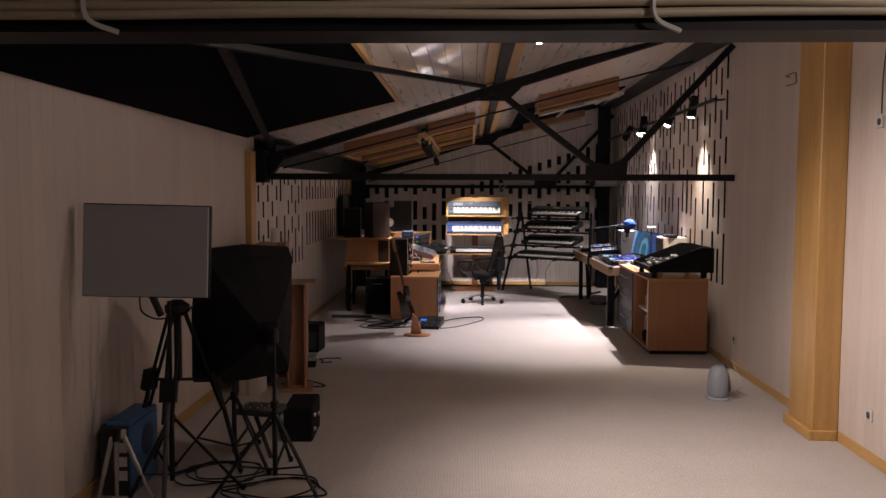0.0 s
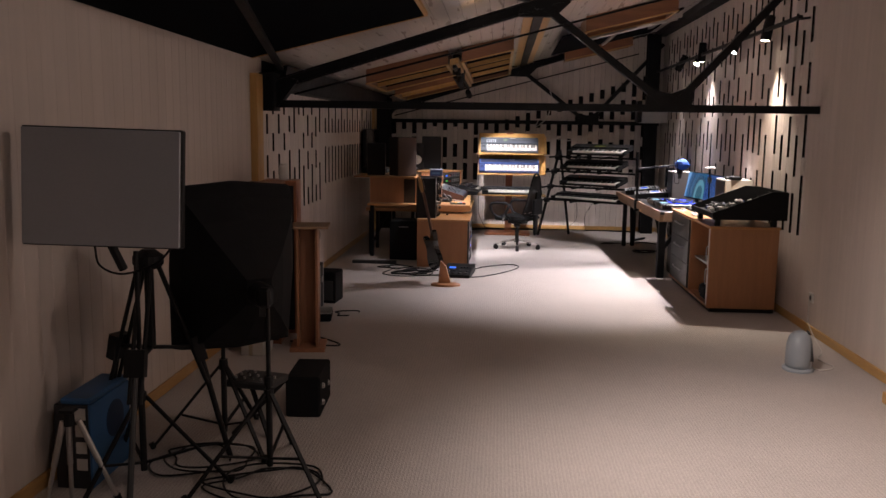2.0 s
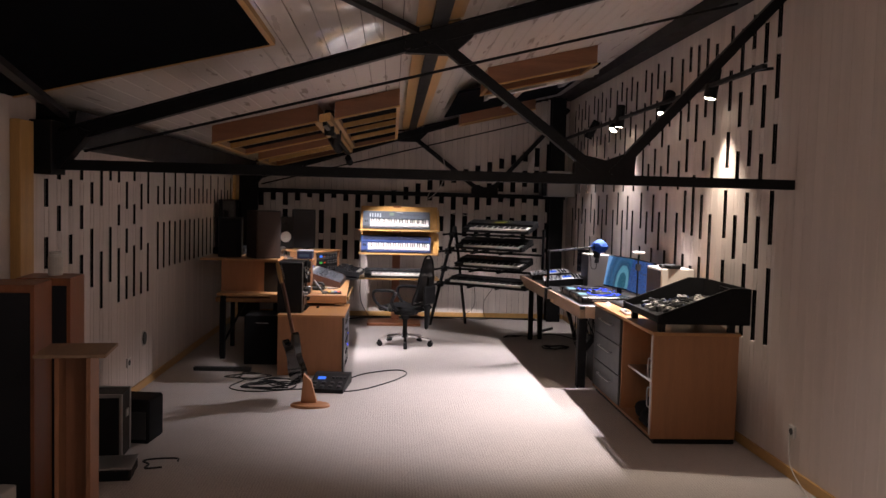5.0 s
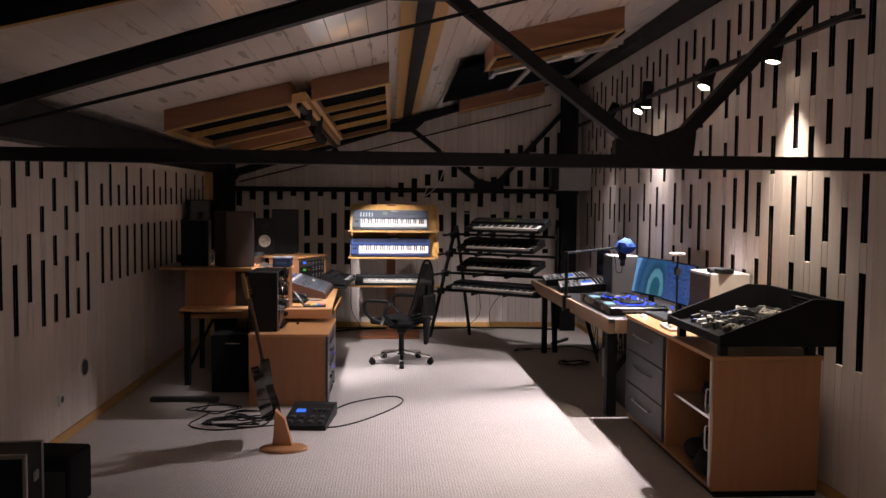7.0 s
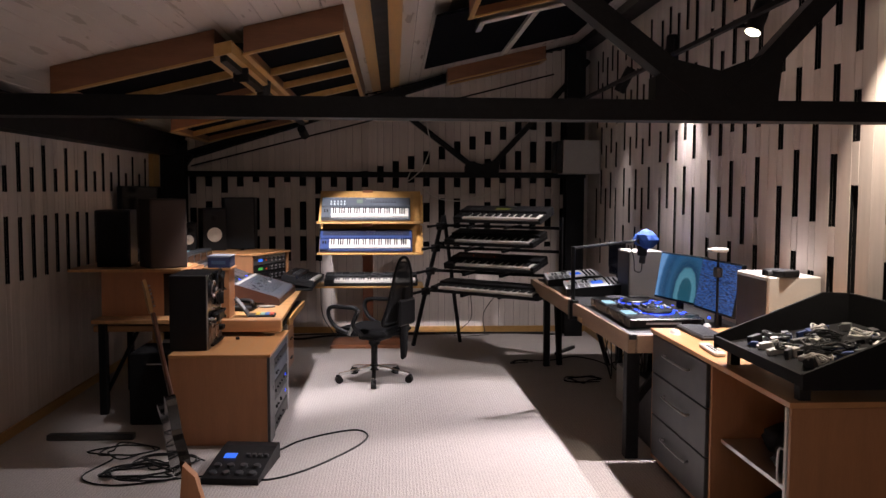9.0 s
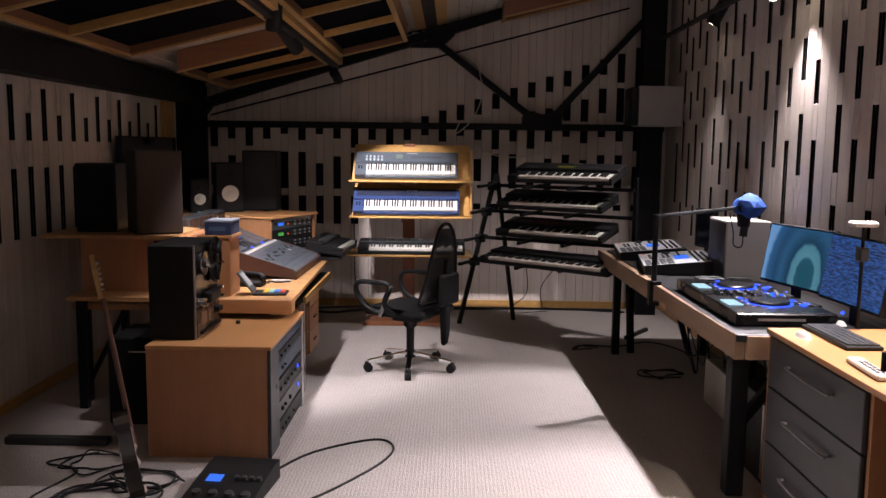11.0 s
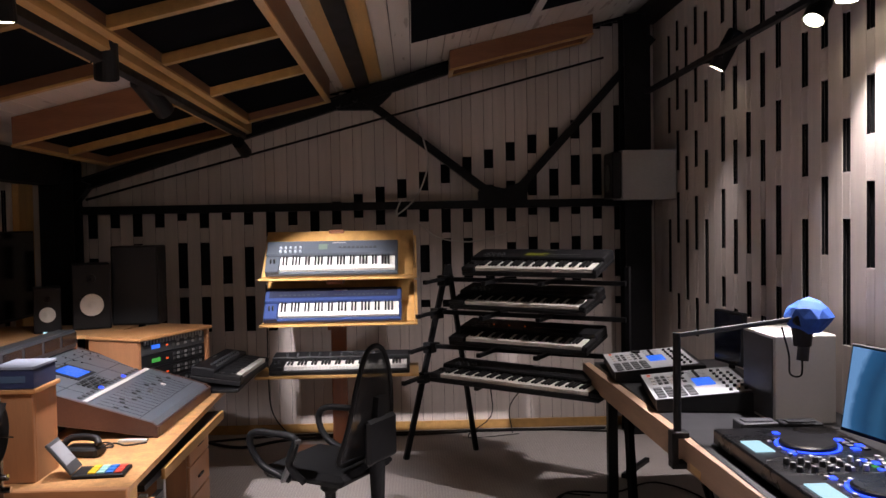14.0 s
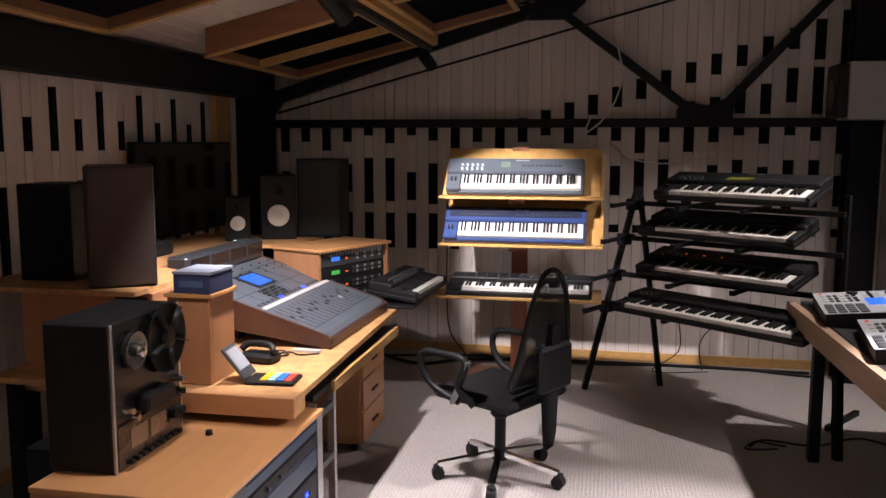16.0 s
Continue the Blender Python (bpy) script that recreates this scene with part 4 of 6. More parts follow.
# ---- keyboards ----
def piano(m, length, depth, whites, x0, body, label, tall=0.085, knobs=0, screen=None, wheel=True, kb_depth=0.135, knob_mat=None, back=0.0):
    """A keyboard: x along it, y to the back, z up."""
    t = thing("synthesizer", m, label, "synthesizer", "synthesizers")
    kw = 0.0236 if whites * 0.0236 < length - x0 - 0.02 else (length - x0 - 0.02) / whites
    x1 = x0 + whites * kw
    solid("case", lambda bm: [bx(bm, (0, 0, 0), (length, depth, 0.03), 0.005), bx(bm, (0, kb_depth + 0.02, 0.028), (length, depth, tall), 0.008), bx(bm, (0, 0, 0.028), (x0 - 0.006, kb_depth + 0.03, tall * 0.72), 0.006), bx(bm, (x1 + 0.006, 0, 0.028), (length, kb_depth + 0.03, tall * 0.72), 0.006)], body, t)
    w = solid("white_keys", lambda bm: [bx(bm, (x0 + k * kw + 0.0008, 0.02, 0.031), (x0 + (k + 1) * kw - 0.0008, kb_depth + 0.018, 0.055)) for k in range(whites)], IVORY, t, "row of white keys")
    b = solid("black_keys", lambda bm: [bx(bm, (x0 + (k + 1) * kw - 0.006, 0.055, 0.056), (x0 + (k + 1) * kw + 0.006, kb_depth + 0.018, 0.067)) for k in range(whites - 1) if k % 7 not in (2, 6)], BLACK, t, "row of black keys")
    w["kind"], b["kind"] = "stuff", "stuff"
    if wheel:
        for x in (0.03, 0.055):
            if x < x0 - 0.02:
                solid("wheel", lambda bm: rod(bm, (x, 0.09, tall * 0.68), (x + 0.012, 0.09, tall * 0.68), 0.02, seg=14), BLACK, t)
    if screen:
        boxes("display", [((screen[0], kb_depth + 0.06, tall), (screen[1], kb_depth + 0.11, tall + (0.0055 if back else 0.002)))], screen[2], t, "small lit display")
    for k in range(knobs):
        solid("knob", lambda bm: lathe(bm, [(0.009, 0), (0.008, 0.015), (0, 0.016)], 8, pose(0.1 + (0.034 if knobs < 12 else (length - 0.2) / 10) * (k % (5 if knobs < 12 else 10)), kb_depth + 0.04 + 0.035 * (k // (5 if knobs < 12 else 10)), tall)), knob_mat or GREY, t)
    if back:
        boxes("rear_strip", [((0.03, depth - back, tall + 0.0005), (length - 0.03, depth - 0.004, tall + 0.004))], mat("dark_blue_strip", (0.012, 0.016, 0.035), 0.4), t, "dark blue-black rear strip")
        for k in range(24):
            if k not in (9, 10, 11):
                boxes("button", [((0.1 + k * 0.032, depth - back + 0.012, tall + 0.0042), (0.118 + k * 0.032, depth - back + 0.022, tall + 0.007))], GREY, t)
    for k in range(0 if back else 9):
        x = length * 0.55 + k * 0.03
        if x < length - 0.05:
            boxes("button", [((x, kb_depth + 0.07, tall), (x + 0.02, kb_depth + 0.085, tall + 0.004))], GREY, t)
    boxes("name_strip", [((length * 0.5, depth - 0.03, tall), (length * 0.6, depth - 0.022, tall + (0.0055 if back else 0.001)))], SILVER, t)
    return t


rack = thing("keyboard_rack", pose(0, 0, 0), "pine wall rack of three tilted shelves on a red-brown post", "shelf")
boxes("post", [((-0.2, 13.66, 0.035), (-0.09, 13.72, 1.62))], REDWOOD, rack, "red-brown post", 0.004)
boxes("foot_board", [((-0.52, 13.28, 0), (0.2, 13.76, 0.035))], REDWOOD, rack, "red-brown base board", 0.004)
for z, tip in ((1.29, 46), (0.97, 46), (0.65, 0)):
    y = 13.36 if tip else 13.16
    boxes("ledge", [((-0.66, y - 0.02, z - 0.012), (0.43, y + (0.12 if tip else 0.42), z + 0.006))], PINE, rack, bev=0.003)
    if tip:
        solid("back_board", lambda bm: bx(bm, (-0.64, 0.0, -0.018), (0.41, 0.43, 0.0), 0.003, m=pose(0, y + 0.02, z + 0.012, tip, 0, 0)), PINE, rack)
        solid("side_board", lambda bm: prism(bm, [(y - 0.02, z + 0.007), (y + 0.26, z + 0.007), (y + 0.28, z + 0.27), (y + 0.24, z + 0.28), (y - 0.02, z + 0.06)], 0.412, 0.43, "x"), PINE, rack)
    boxes("bracket", [((-0.2, y + (0.08 if tip else 0.3), z - 0.05), (-0.09, 13.66, z - 0.013))], REDWOOD, rack)
piano(pose(-0.61, 13.37, 1.303, 46, 0, 0), 0.91, 0.26, 36, 0.1, mat("silver_blue_plastic", (0.066, 0.078, 0.095), 0.32, var=0.06), "blue-grey synthesizer with white keys on the upper shelf", knobs=10, screen=(0.36, 0.42, mat("grey_green_display", (0.12, 0.16, 0.12), 0.3)), kb_depth=0.112, knob_mat=PALEBLUE)
piano(pose(-0.63, 13.37, 0.983, 46, 0, 0), 0.95, 0.25, 36, 0.1, BLUE, "bright blue synthesizer with white keys on the middle shelf", tall=0.075, screen=(0.44, 0.54, mat("dull_blue_display", (0.01, 0.012, 0.03), 0.3)), kb_depth=0.112, back=0.085)
piano(pose(-0.57, 13.17, 0.656, 6, 0, 0), 0.94, 0.3, 36, 0.1, BLACK, "black synthesizer with many knobs on the low shelf", knobs=20)

stand = thing("keyboard_stand", pose(0.33, 13.42, 0, 0, 0, -36), "black tubular stand with four tiers of arms", "keyboard stand")
solid("front_leg", lambda bm: bar(bm, (0, 0, 0), (0.2, 0.26, 1.36), 0.035, 0.035), STEEL, stand)
solid("rear_leg", lambda bm: bar(bm, (0.3, 0.45, 0), (0.2, 0.28, 1.36), 0.03, 0.03), STEEL, stand)
solid("end_post", lambda bm: bar(bm, (1.5, 0.37, 0), (1.5, 0.37, 1.36), 0.03, 0.03), STEEL, stand)
solid("end_foot", lambda bm: bar(bm, (1.46, 0.37, 0.015), (1.46, 0.8, 0.015), 0.03, 0.03), STEEL, stand)
for z in (0.575, 0.785, 1.025, 1.255):
    f = z / 1.36
    solid("cross_bar", lambda bm: bar(bm, (0.2 * f, 0.26 * f + 0.03, z), (1.5, 0.34, z), 0.03, 0.03), STEEL, stand)
    for x in (0.2 * f + 0.02, 0.62, 1.0):
        y = 0.26 * f + 0.03 + (x - 0.2 * f) * 0.2
        solid("tier_arm", lambda bm: bar(bm, (x, y + 0.04, z + 0.012), (x, y - 0.28, z - 0.004), 0.03, 0.022), STEEL, stand)
        solid("arm_cap", lambda bm: bx(bm, (x - 0.018, y - 0.3, z - 0.018), (x + 0.018, y - 0.28, z + 0.012), 0.004), BLACK, stand)
    solid("clamp", lambda bm: bx(bm, (0.2 * f - 0.035, 0.26 * f - 0.04, z - 0.045), (0.2 * f + 0.035, 0.26 * f + 0.04, z + 0.03), 0.006), BLACK, stand)
for x, y, z, length, n, x0, lab, rot, tl in ((0.5, 13.14, 0.6, 1.24, 46, 0.08, "long black digital piano on the lowest tier", -39, 6), (0.64, 13.28, 0.82, 1.02, 36, 0.13, "black synthesizer with red indicator lights on the third tier", -36, 13),
                                        (0.65, 13.36, 1.06, 1.02, 36, 0.12, "black synthesizer on the second tier of the stand", -36, 14), (0.74, 13.34, 1.29, 0.98, 36, 0.1, "black synthesizer with a dim green display on the top tier", -34, 16)):
    k = piano(pose(x, y, z, tl, 0, rot), length, 0.34, n, x0, BLACK, lab, knobs=10, screen=(0.4, 0.56, mat("dim_yellow_display", (0.16, 0.17, 0.02), 0.4)) if "display" in lab else None)
    if "red" in lab:
        for q in range(5):
            boxes("red_light", [((0.12 + q * 0.12, 0.22, 0.085), (0.126 + q * 0.12, 0.226, 0.088))], REDLED, k)

# ---- chair ----
chair = thing("office_chair", pose(-0.035, 11.84, 0, 0, 0, 150), "black mesh office chair on a chrome five-star base", "chair")
for k in range(5):
    a = radians(72 * k + 120)
    c, s = math.cos(a), math.sin(a)
    solid("base_arm", lambda bm: bar(bm, (0.03 * c, 0.03 * s, 0.12), (0.31 * c, 0.31 * s, 0.075), 0.035, 0.022), CHROME, chair, "chrome base arm")
    w = solid("caster", lambda bm: [rod(bm, (0.31 * c - 0.022 * s, 0.31 * s + 0.022 * c, 0.031), (0.31 * c + 0.022 * s, 0.31 * s - 0.022 * c, 0.031), 0.031, seg=14), bx(bm, (0.31 * c - 0.018, 0.31 * s - 0.018, 0.05), (0.31 * c + 0.018, 0.31 * s + 0.018, 0.075), 0.004)], BLACK, chair)
solid("gas_column", lambda bm: lathe(bm, [(0.04, 0.09), (0.035, 0.14), (0.028, 0.145), (0.028, 0.3), (0.05, 0.32), (0.05, 0.38)], 16), BLACK, chair)
boxes("tilt_mechanism", [((-0.12, -0.1, 0.36), (0.1, 0.1, 0.41))], BLACK, chair, bev=0.01)
boxes("seat", [((-0.24, -0.24, 0.41), (0.25, 0.24, 0.47))], MATTE, chair, bev=0.025)
def back_frame(bm):
    tube(bm, [(-0.2, -0.2, 0.52), (-0.25, -0.195, 0.68), (-0.28, -0.135, 0.93), (-0.285, -0.055, 1.05), (-0.285, 0.055, 1.05), (-0.28, 0.135, 0.93), (-0.25, 0.195, 0.68), (-0.2, 0.2, 0.52), (-0.19, 0.0, 0.5), (-0.2, -0.2, 0.52)], 0.013, 6, 8)
solid("back_frame", back_frame, BLACK, chair, soft=True)
MESH = mat("black_mesh", (0.012, 0.012, 0.014), 0.8, var=0.2, scale=40)
nt = MESH.node_tree
mesh_bsdf = nt.nodes["Principled BSDF"]
mesh_bsdf.inputs["Alpha"].default_value = 0.9
def back_mesh(bm):
    rows = [(0.53, -0.205, 0.19), (0.62, -0.235, 0.195), (0.72, -0.255, 0.185), (0.84, -0.27, 0.155), (0.95, -0.28, 0.12), (1.035, -0.285, 0.055)]
    grid = [[bm.verts.new((x - 0.03 * (1 - (j / 4 - 1) ** 2), w * (j / 4 - 1), z)) for j in range(9)] for z, x, w in rows]
    for a, b in zip(grid, grid[1:]):
        for j in range(8):
            bm.faces.new((a[j], a[j + 1], b[j + 1], b[j]))
    bmesh.ops.solidify(bm, geom=bm.faces[:], thickness=0.004)
solid("back_mesh", back_mesh, MESH, chair, "black see-through mesh", True)
solid("back_spine", lambda bm: [bar(bm, (-0.1, 0, 0.38), (-0.28, 0, 0.5), 0.06, 0.03), bar(bm, (-0.28, 0, 0.48), (-0.31, 0, 0.82), 0.07, 0.03), bx(bm, (-0.33, -0.13, 0.5), (-0.29, 0.13, 0.72), 0.015)], BLACK, chair)
for s in (-1, 1):
    solid("armrest", lambda bm: tube(bm, [(-0.05, s * 0.27, 0.43), (0.02, s * 0.3, 0.52), (-0.02, s * 0.3, 0.645), (0.12, s * 0.3, 0.66), (0.25, s * 0.29, 0.645), (0.27, s * 0.28, 0.57), (0.2, s * 0.27, 0.48), (0.05, s * 0.26, 0.43)], 0.018, 6, 8), BLACK, chair, soft=True)
    solid("arm_strut", lambda bm: bar(bm, (0.07, s * 0.285, 0.425), (-0.04, s * 0.302, 0.645), 0.03, 0.014), SILVER, chair, "silver arm strut")
solid("lever", lambda bm: tube(bm, [(0.0, -0.08, 0.38), (0.02, -0.2, 0.37), (0.02, -0.27, 0.375)], 0.008), BLACK, chair)
solid("back_cover", lambda bm: [prism(bm, [(-0.055, 0.7), (-0.06, 0.5), (-0.045, 0.28), (-0.02, 0.215), (0.035, 0.21), (0.045, 0.3), (0.06, 0.5), (0.055, 0.7)], -0.305, -0.27, "x"), bmesh.ops.bevel(bm, geom=bm.edges[:], offset=0.012, segments=2, affect="EDGES")], MATTE, chair, "black padded cover hanging behind the backrest", True)


# ---- desk corner ----
rackbox = thing("rack_cabinet", pose(-1.28, 10.06, 0), "beech rack cabinet with audio units in its side", "rack cabinet")
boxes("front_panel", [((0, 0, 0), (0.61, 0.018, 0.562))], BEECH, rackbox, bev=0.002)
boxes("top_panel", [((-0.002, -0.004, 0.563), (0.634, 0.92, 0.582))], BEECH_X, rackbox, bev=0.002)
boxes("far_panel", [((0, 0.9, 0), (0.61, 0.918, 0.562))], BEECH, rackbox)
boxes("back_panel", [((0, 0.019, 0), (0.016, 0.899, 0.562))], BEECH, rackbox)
boxes("side_panel", [((0.612, 0.0, 0), (0.63, 0.2, 0.562))], GREY, rackbox, "grey side panel with a keyhole", 0.002)
boxes("keyhole", [((0.6305, 0.12, 0.33), (0.632, 0.14, 0.355))], BLACK, rackbox)
boxes("side_strip", [((0.612, 0.86, 0), (0.63, 0.918, 0.562))], SILVER, rackbox)
RACKBLUE = mat("dark_blue_panel", (0.026, 0.04, 0.068), 0.4, var=0.1, scale=8)
for k, (z0, z1, mm) in enumerate(((0.505, 0.55, STEELBLUE), (0.45, 0.5, BLACK), (0.36, 0.445, STEELBLUE), (0.24, 0.35, BLACK), (0.13, 0.23, GREY), (0.02, 0.12, BLACK))):
    u = boxes("rack_unit", [((0.3, 0.215, z0), (0.622, 0.85, z1))], (mm if mm is not STEELBLUE else RACKBLUE), rackbox, "rack audio unit", 0.003)
    boxes("front_plate", [((0.6222, 0.2, z0 + 0.004), (0.627, 0.855, z1 - 0.004))], (RACKBLUE, BLACK, RACKBLUE, BLACK, GREY, BLACK)[k], u)
    rnd = random.Random(900 + k)
    for j in range((0, 3, 2, 6, 3, 4)[k]):
        ky, kr = 0.26 + j * 0.1 + rnd.uniform(-0.025, 0.025), rnd.uniform(0.007, 0.013)
        solid("knob", lambda bm: rod(bm, (0.627, ky, (z0 + z1) / 2), (0.64, ky, (z0 + z1) / 2), kr, kr * 0.85, 10), BLACK if k == 4 else GREY, u)
    if k in (3, 4):
        solid("led", lambda bm: bx(bm, (0.6275, 0.72, (z0 + z1) / 2 - 0.008), (0.632, 0.745, (z0 + z1) / 2 + 0.008)), LED, u, "blue indicator light")

tape = thing("tape_recorder", pose(-1.305, 10.19, 0.582), "black reel-to-reel tape recorder standing on the rack cabinet", "tape recorder")
boxes("case", [((0, 0, 0), (0.235, 0.425, 0.49))], BLACK, tape, bev=0.006)
for y in (0.0, 0.413):
    boxes("edge_strip", [((0.2355, y, 0.0), (0.243, y + 0.012, 0.49))], SILVER, tape, "silver edge strip")
boxes("face_plate", [((0.2355, 0.014, 0.16), (0.241, 0.411, 0.486))], mat("glossy_black_face", (0.012, 0.012, 0.013), 0.25), tape)
boxes("control_panel", [((0.2355, 0.014, 0.006), (0.247, 0.411, 0.15))], mat("bronze_panel", (0.09, 0.066, 0.05), 0.28, metal=0.5, var=0.15, scale=8), tape, "dark bronze control panel")
boxes("head_cover", [((0.2412, 0.13, 0.17), (0.29, 0.31, 0.225))], BLACK, tape, bev=0.008)
def reel(bm, y, z, r):
    m = pose(0.262, y, z, 0, 90, 0)
    lathe(bm, [(r, -0.002), (r, 0.002), (r * 0.93, 0.002), (r * 0.93, -0.001)], 28, m)
    lathe(bm, [(r * 0.34, -0.004), (r * 0.34, 0.008), (r * 0.12, 0.012), (0.0, 0.012)], 20, m)
    for k in range(5):
        a = k * 2 * math.pi / 5
        p, q = m @ Vector((r * 0.3 * math.cos(a), r * 0.3 * math.sin(a), 0)), m @ Vector((r * 0.95 * math.cos(a), r * 0.95 * math.sin(a), 0))
        bar(bm, p, q, 0.004, r * 0.35, (1, 0, 0))
solid("reel", lambda bm: reel(bm, 0.31, 0.385, 0.125), BLACK, tape, "black spoked reel", True)
solid("reel_hub", lambda bm: [rod(bm, (0.242, 0.115, 0.385), (0.258, 0.115, 0.385), 0.058, seg=24), rod(bm, (0.258, 0.115, 0.385), (0.275, 0.115, 0.385), 0.025, 0.018, 16)], BLACK, tape, "black reel hub", False)
solid("hub_ring", lambda bm: lathe(bm, [(0.062, 0), (0.062, 0.006), (0.054, 0.006), (0.054, 0.001)], 28, pose(0.2585, 0.115, 0.385, 0, 90, 0)), CHROME, tape, "chrome ring")
solid("hub_knob", lambda bm: lathe(bm, [(0.022, 0), (0.02, 0.012), (0.006, 0.014), (0, 0.014)], 18, pose(0.2755, 0.115, 0.385, 0, 90, 0)), CHROME, tape)
for y, z in ((0.05, 0.2), (0.08, 0.17), (0.37, 0.22), (0.39, 0.17)):
    solid("tape_guide", lambda bm: rod(bm, (0.242, y, z), (0.285, y, z), 0.014, 0.011, 12), CHROME, tape)
for k in range(9):
    boxes("lever", [((0.248, 0.05 + 0.038 * k, 0.02), (0.27, 0.07 + 0.038 * k, 0.034))], BLACK, tape)
for y in (0.08, 0.2):
    boxes("level_meter", [((0.2475, y, 0.06), (0.25, y + 0.1, 0.125))], mat("warm_meter_face", (0.2, 0.12, 0.075), 0.3), tape, "pinkish level meter")
for y in (0.33, 0.38):
    solid("dial", lambda bm: rod(bm, (0.247, y, 0.1), (0.275, y, 0.1), 0.018, 0.016, 14), BLACK, tape)
# A loose knob left on top of the rack cabinet
knob = tagged(solid("bottle_cap", lambda bm: lathe(bm, [(0.014, 0), (0.012, 0.018), (0, 0.02)], 12), BLACK, soft=True), "small loose black knob lying on the rack cabinet", "cap")
knob.location = (-0.95, 10.6, 0.583)

desk = thing("studio_desk", pose(0, 0, 0), "chipboard studio desk with a pine front edge", "desk")
solid("worktop", lambda bm: prism(bm, [(-2.0, 10.76), (-0.67, 10.76), (-0.745, 13.2), (-2.0, 13.2)], 0.67, 0.695, "z"), OSB, desk, "varnished chipboard worktop")
boxes("front_edge", [((-1.45, 10.725, 0.615), (-0.668, 10.757, 0.698))], mat("red_pine_edge", (0.46, 0.225, 0.10), 0.4, var=0.15, scale=3, grain=(0.8, 11, 11), fine=22), desk, bev=0.004)
boxes("side_edge", [((-0.7, 10.76, 0.615), (-0.676, 10.86, 0.668))], PINE_Y, desk)
boxes("tray_slide", [((-1.3, 10.99, 0.6), (-0.69, 12.3, 0.625))], BLACK, desk, "dark pull-out tray")
boxes("tray_edge", [((-0.687, 11.2, 0.585), (-0.67, 12.3, 0.63))], PINE_Y, desk)
for x, y in ((-1.95, 10.85), (-1.95, 13.1), (-1.3, 13.1), (-1.35, 11.2)):
    boxes("leg", [((x - 0.025, y - 0.025, 0), (x + 0.025, y + 0.025, 0.67))], STEEL, desk)
ped = thing("drawer_pedestal", pose(-1.22, 11.98, 0), "wooden drawer pedestal with three drawers under the desk", "drawer unit")
boxes("carcass", [((0, 0, 0.05), (0.42, 0.42, 0.58))], BEECH, ped, bev=0.003)
for k in range(3):
    d = boxes("drawer_front", [((0.4205, 0.008, 0.06 + 0.172 * k), (0.438, 0.412, 0.225 + 0.172 * k))], BEECH, ped, bev=0.003)
    boxes("handle", [((0.439, 0.16, 0.13 + 0.172 * k), (0.448, 0.26, 0.142 + 0.172 * k))], BLACK, d)
for x, y in ((0.05, 0.05), (0.37, 0.05), (0.05, 0.37), (0.37, 0.37)):
    solid("caster", lambda bm: rod(bm, (x - 0.015, y, 0.025), (x + 0.015, y, 0.025), 0.025, seg=12), BLACK, ped)
hang = thing("equipment_rack", pose(-0.72, 11.0, 0), "grey steel rack frame under the desk edge", "rack frame")
for y in (0.0, 0.24):
    boxes("upright", [((0, y, 0), (0.03, y + 0.03, 0.58))], SILVER, hang)
for z in (0.05, 0.27, 0.5):
    boxes("crossbar", [((0.002, 0.03, z), (0.028, 0.24, z + 0.03))], GREY, hang)

DARKRIM = mat("dark_red_rim", (0.06, 0.026, 0.018), 0.4, var=0.2, scale=4)
console = thing("mixing_console", pose(-0.795, 11.485, 0.696, 0, 0, -1), "grey digital mixing console with wooden rim and blue display", "mixing console")
solid("base", lambda bm: prism(bm, [(0.0, 0.0), (-0.45, 0.06), (-0.82, 0.2), (-0.82, 0.3), (-0.78, 0.305), (-0.02, 0.07), (0.0, 0.05)], 0, 0.9, "y"), mat("console_grey", (0.085, 0.096, 0.115), 0.36, var=0.1, scale=8), console)
for y in (-0.018, 0.901):
    solid("wooden_cheek", lambda bm: prism(bm, [(0.015, 0.0), (-0.45, 0.07), (-0.83, 0.22), (-0.83, 0.3), (-0.78, 0.307), (-0.01, 0.07), (0.015, 0.05)], y, y + 0.017, "y"), DARKRIM, console, "red-brown wooden cheek")
boxes("wooden_front", [((0.001, 0.0, 0.0), (0.016, 0.9, 0.05))], DARKRIM, console, "red-brown front rim", 0.004)
face = pose(-0.02, 0, 0.07, 0, 17.18, 0)
def on_face(bm, x0, x1, y0, y1, z0, z1, bev=0.0):
    bx(bm, (x0, y0, z0), (x1, y1, z1), bev, m=face)
solid("display", lambda bm: on_face(bm, -0.62, -0.5, 0.34, 0.5, 0.002, 0.007), SCREEN, console, "blue lit display")
solid("display_frame", lambda bm: on_face(bm, -0.64, -0.48, 0.31, 0.53, 0.0005, 0.0035), BLACK, console)
solid("light_strip", lambda bm: on_face(bm, -0.335, -0.312, 0.02, 0.88, 0.001, 0.004), WHITE, console, "white label strip")
for k in range(16):
    y = 0.05 + 0.05 * k
    solid("fader", lambda bm: [on_face(bm, -0.2 + 0.03 * math.sin(k * 1.7), -0.175 + 0.03 * math.sin(k * 1.7), y - 0.005, y + 0.005, 0.001, 0.009, 0.001)], WHITE if k == 12 else GREY, console)
    solid("fader_slot", lambda bm: on_face(bm, -0.28, -0.06, y - 0.0015, y + 0.0015, 0.0003, 0.0012), BLACK, console)
    solid("channel_button", lambda bm: on_face(bm, -0.37, -0.35, y - 0.012, y + 0.012, 0.0005, 0.006, 0.001), LED if k in (5, 11) else GREY, console)
for k in range(5):
    solid("panel_seam", lambda bm: on_face(bm, -0.72 + 0.001 * k, -0.38, 0.14 + 0.17 * k, 0.143 + 0.17 * k, 0.0003, 0.001), BLACK, console)
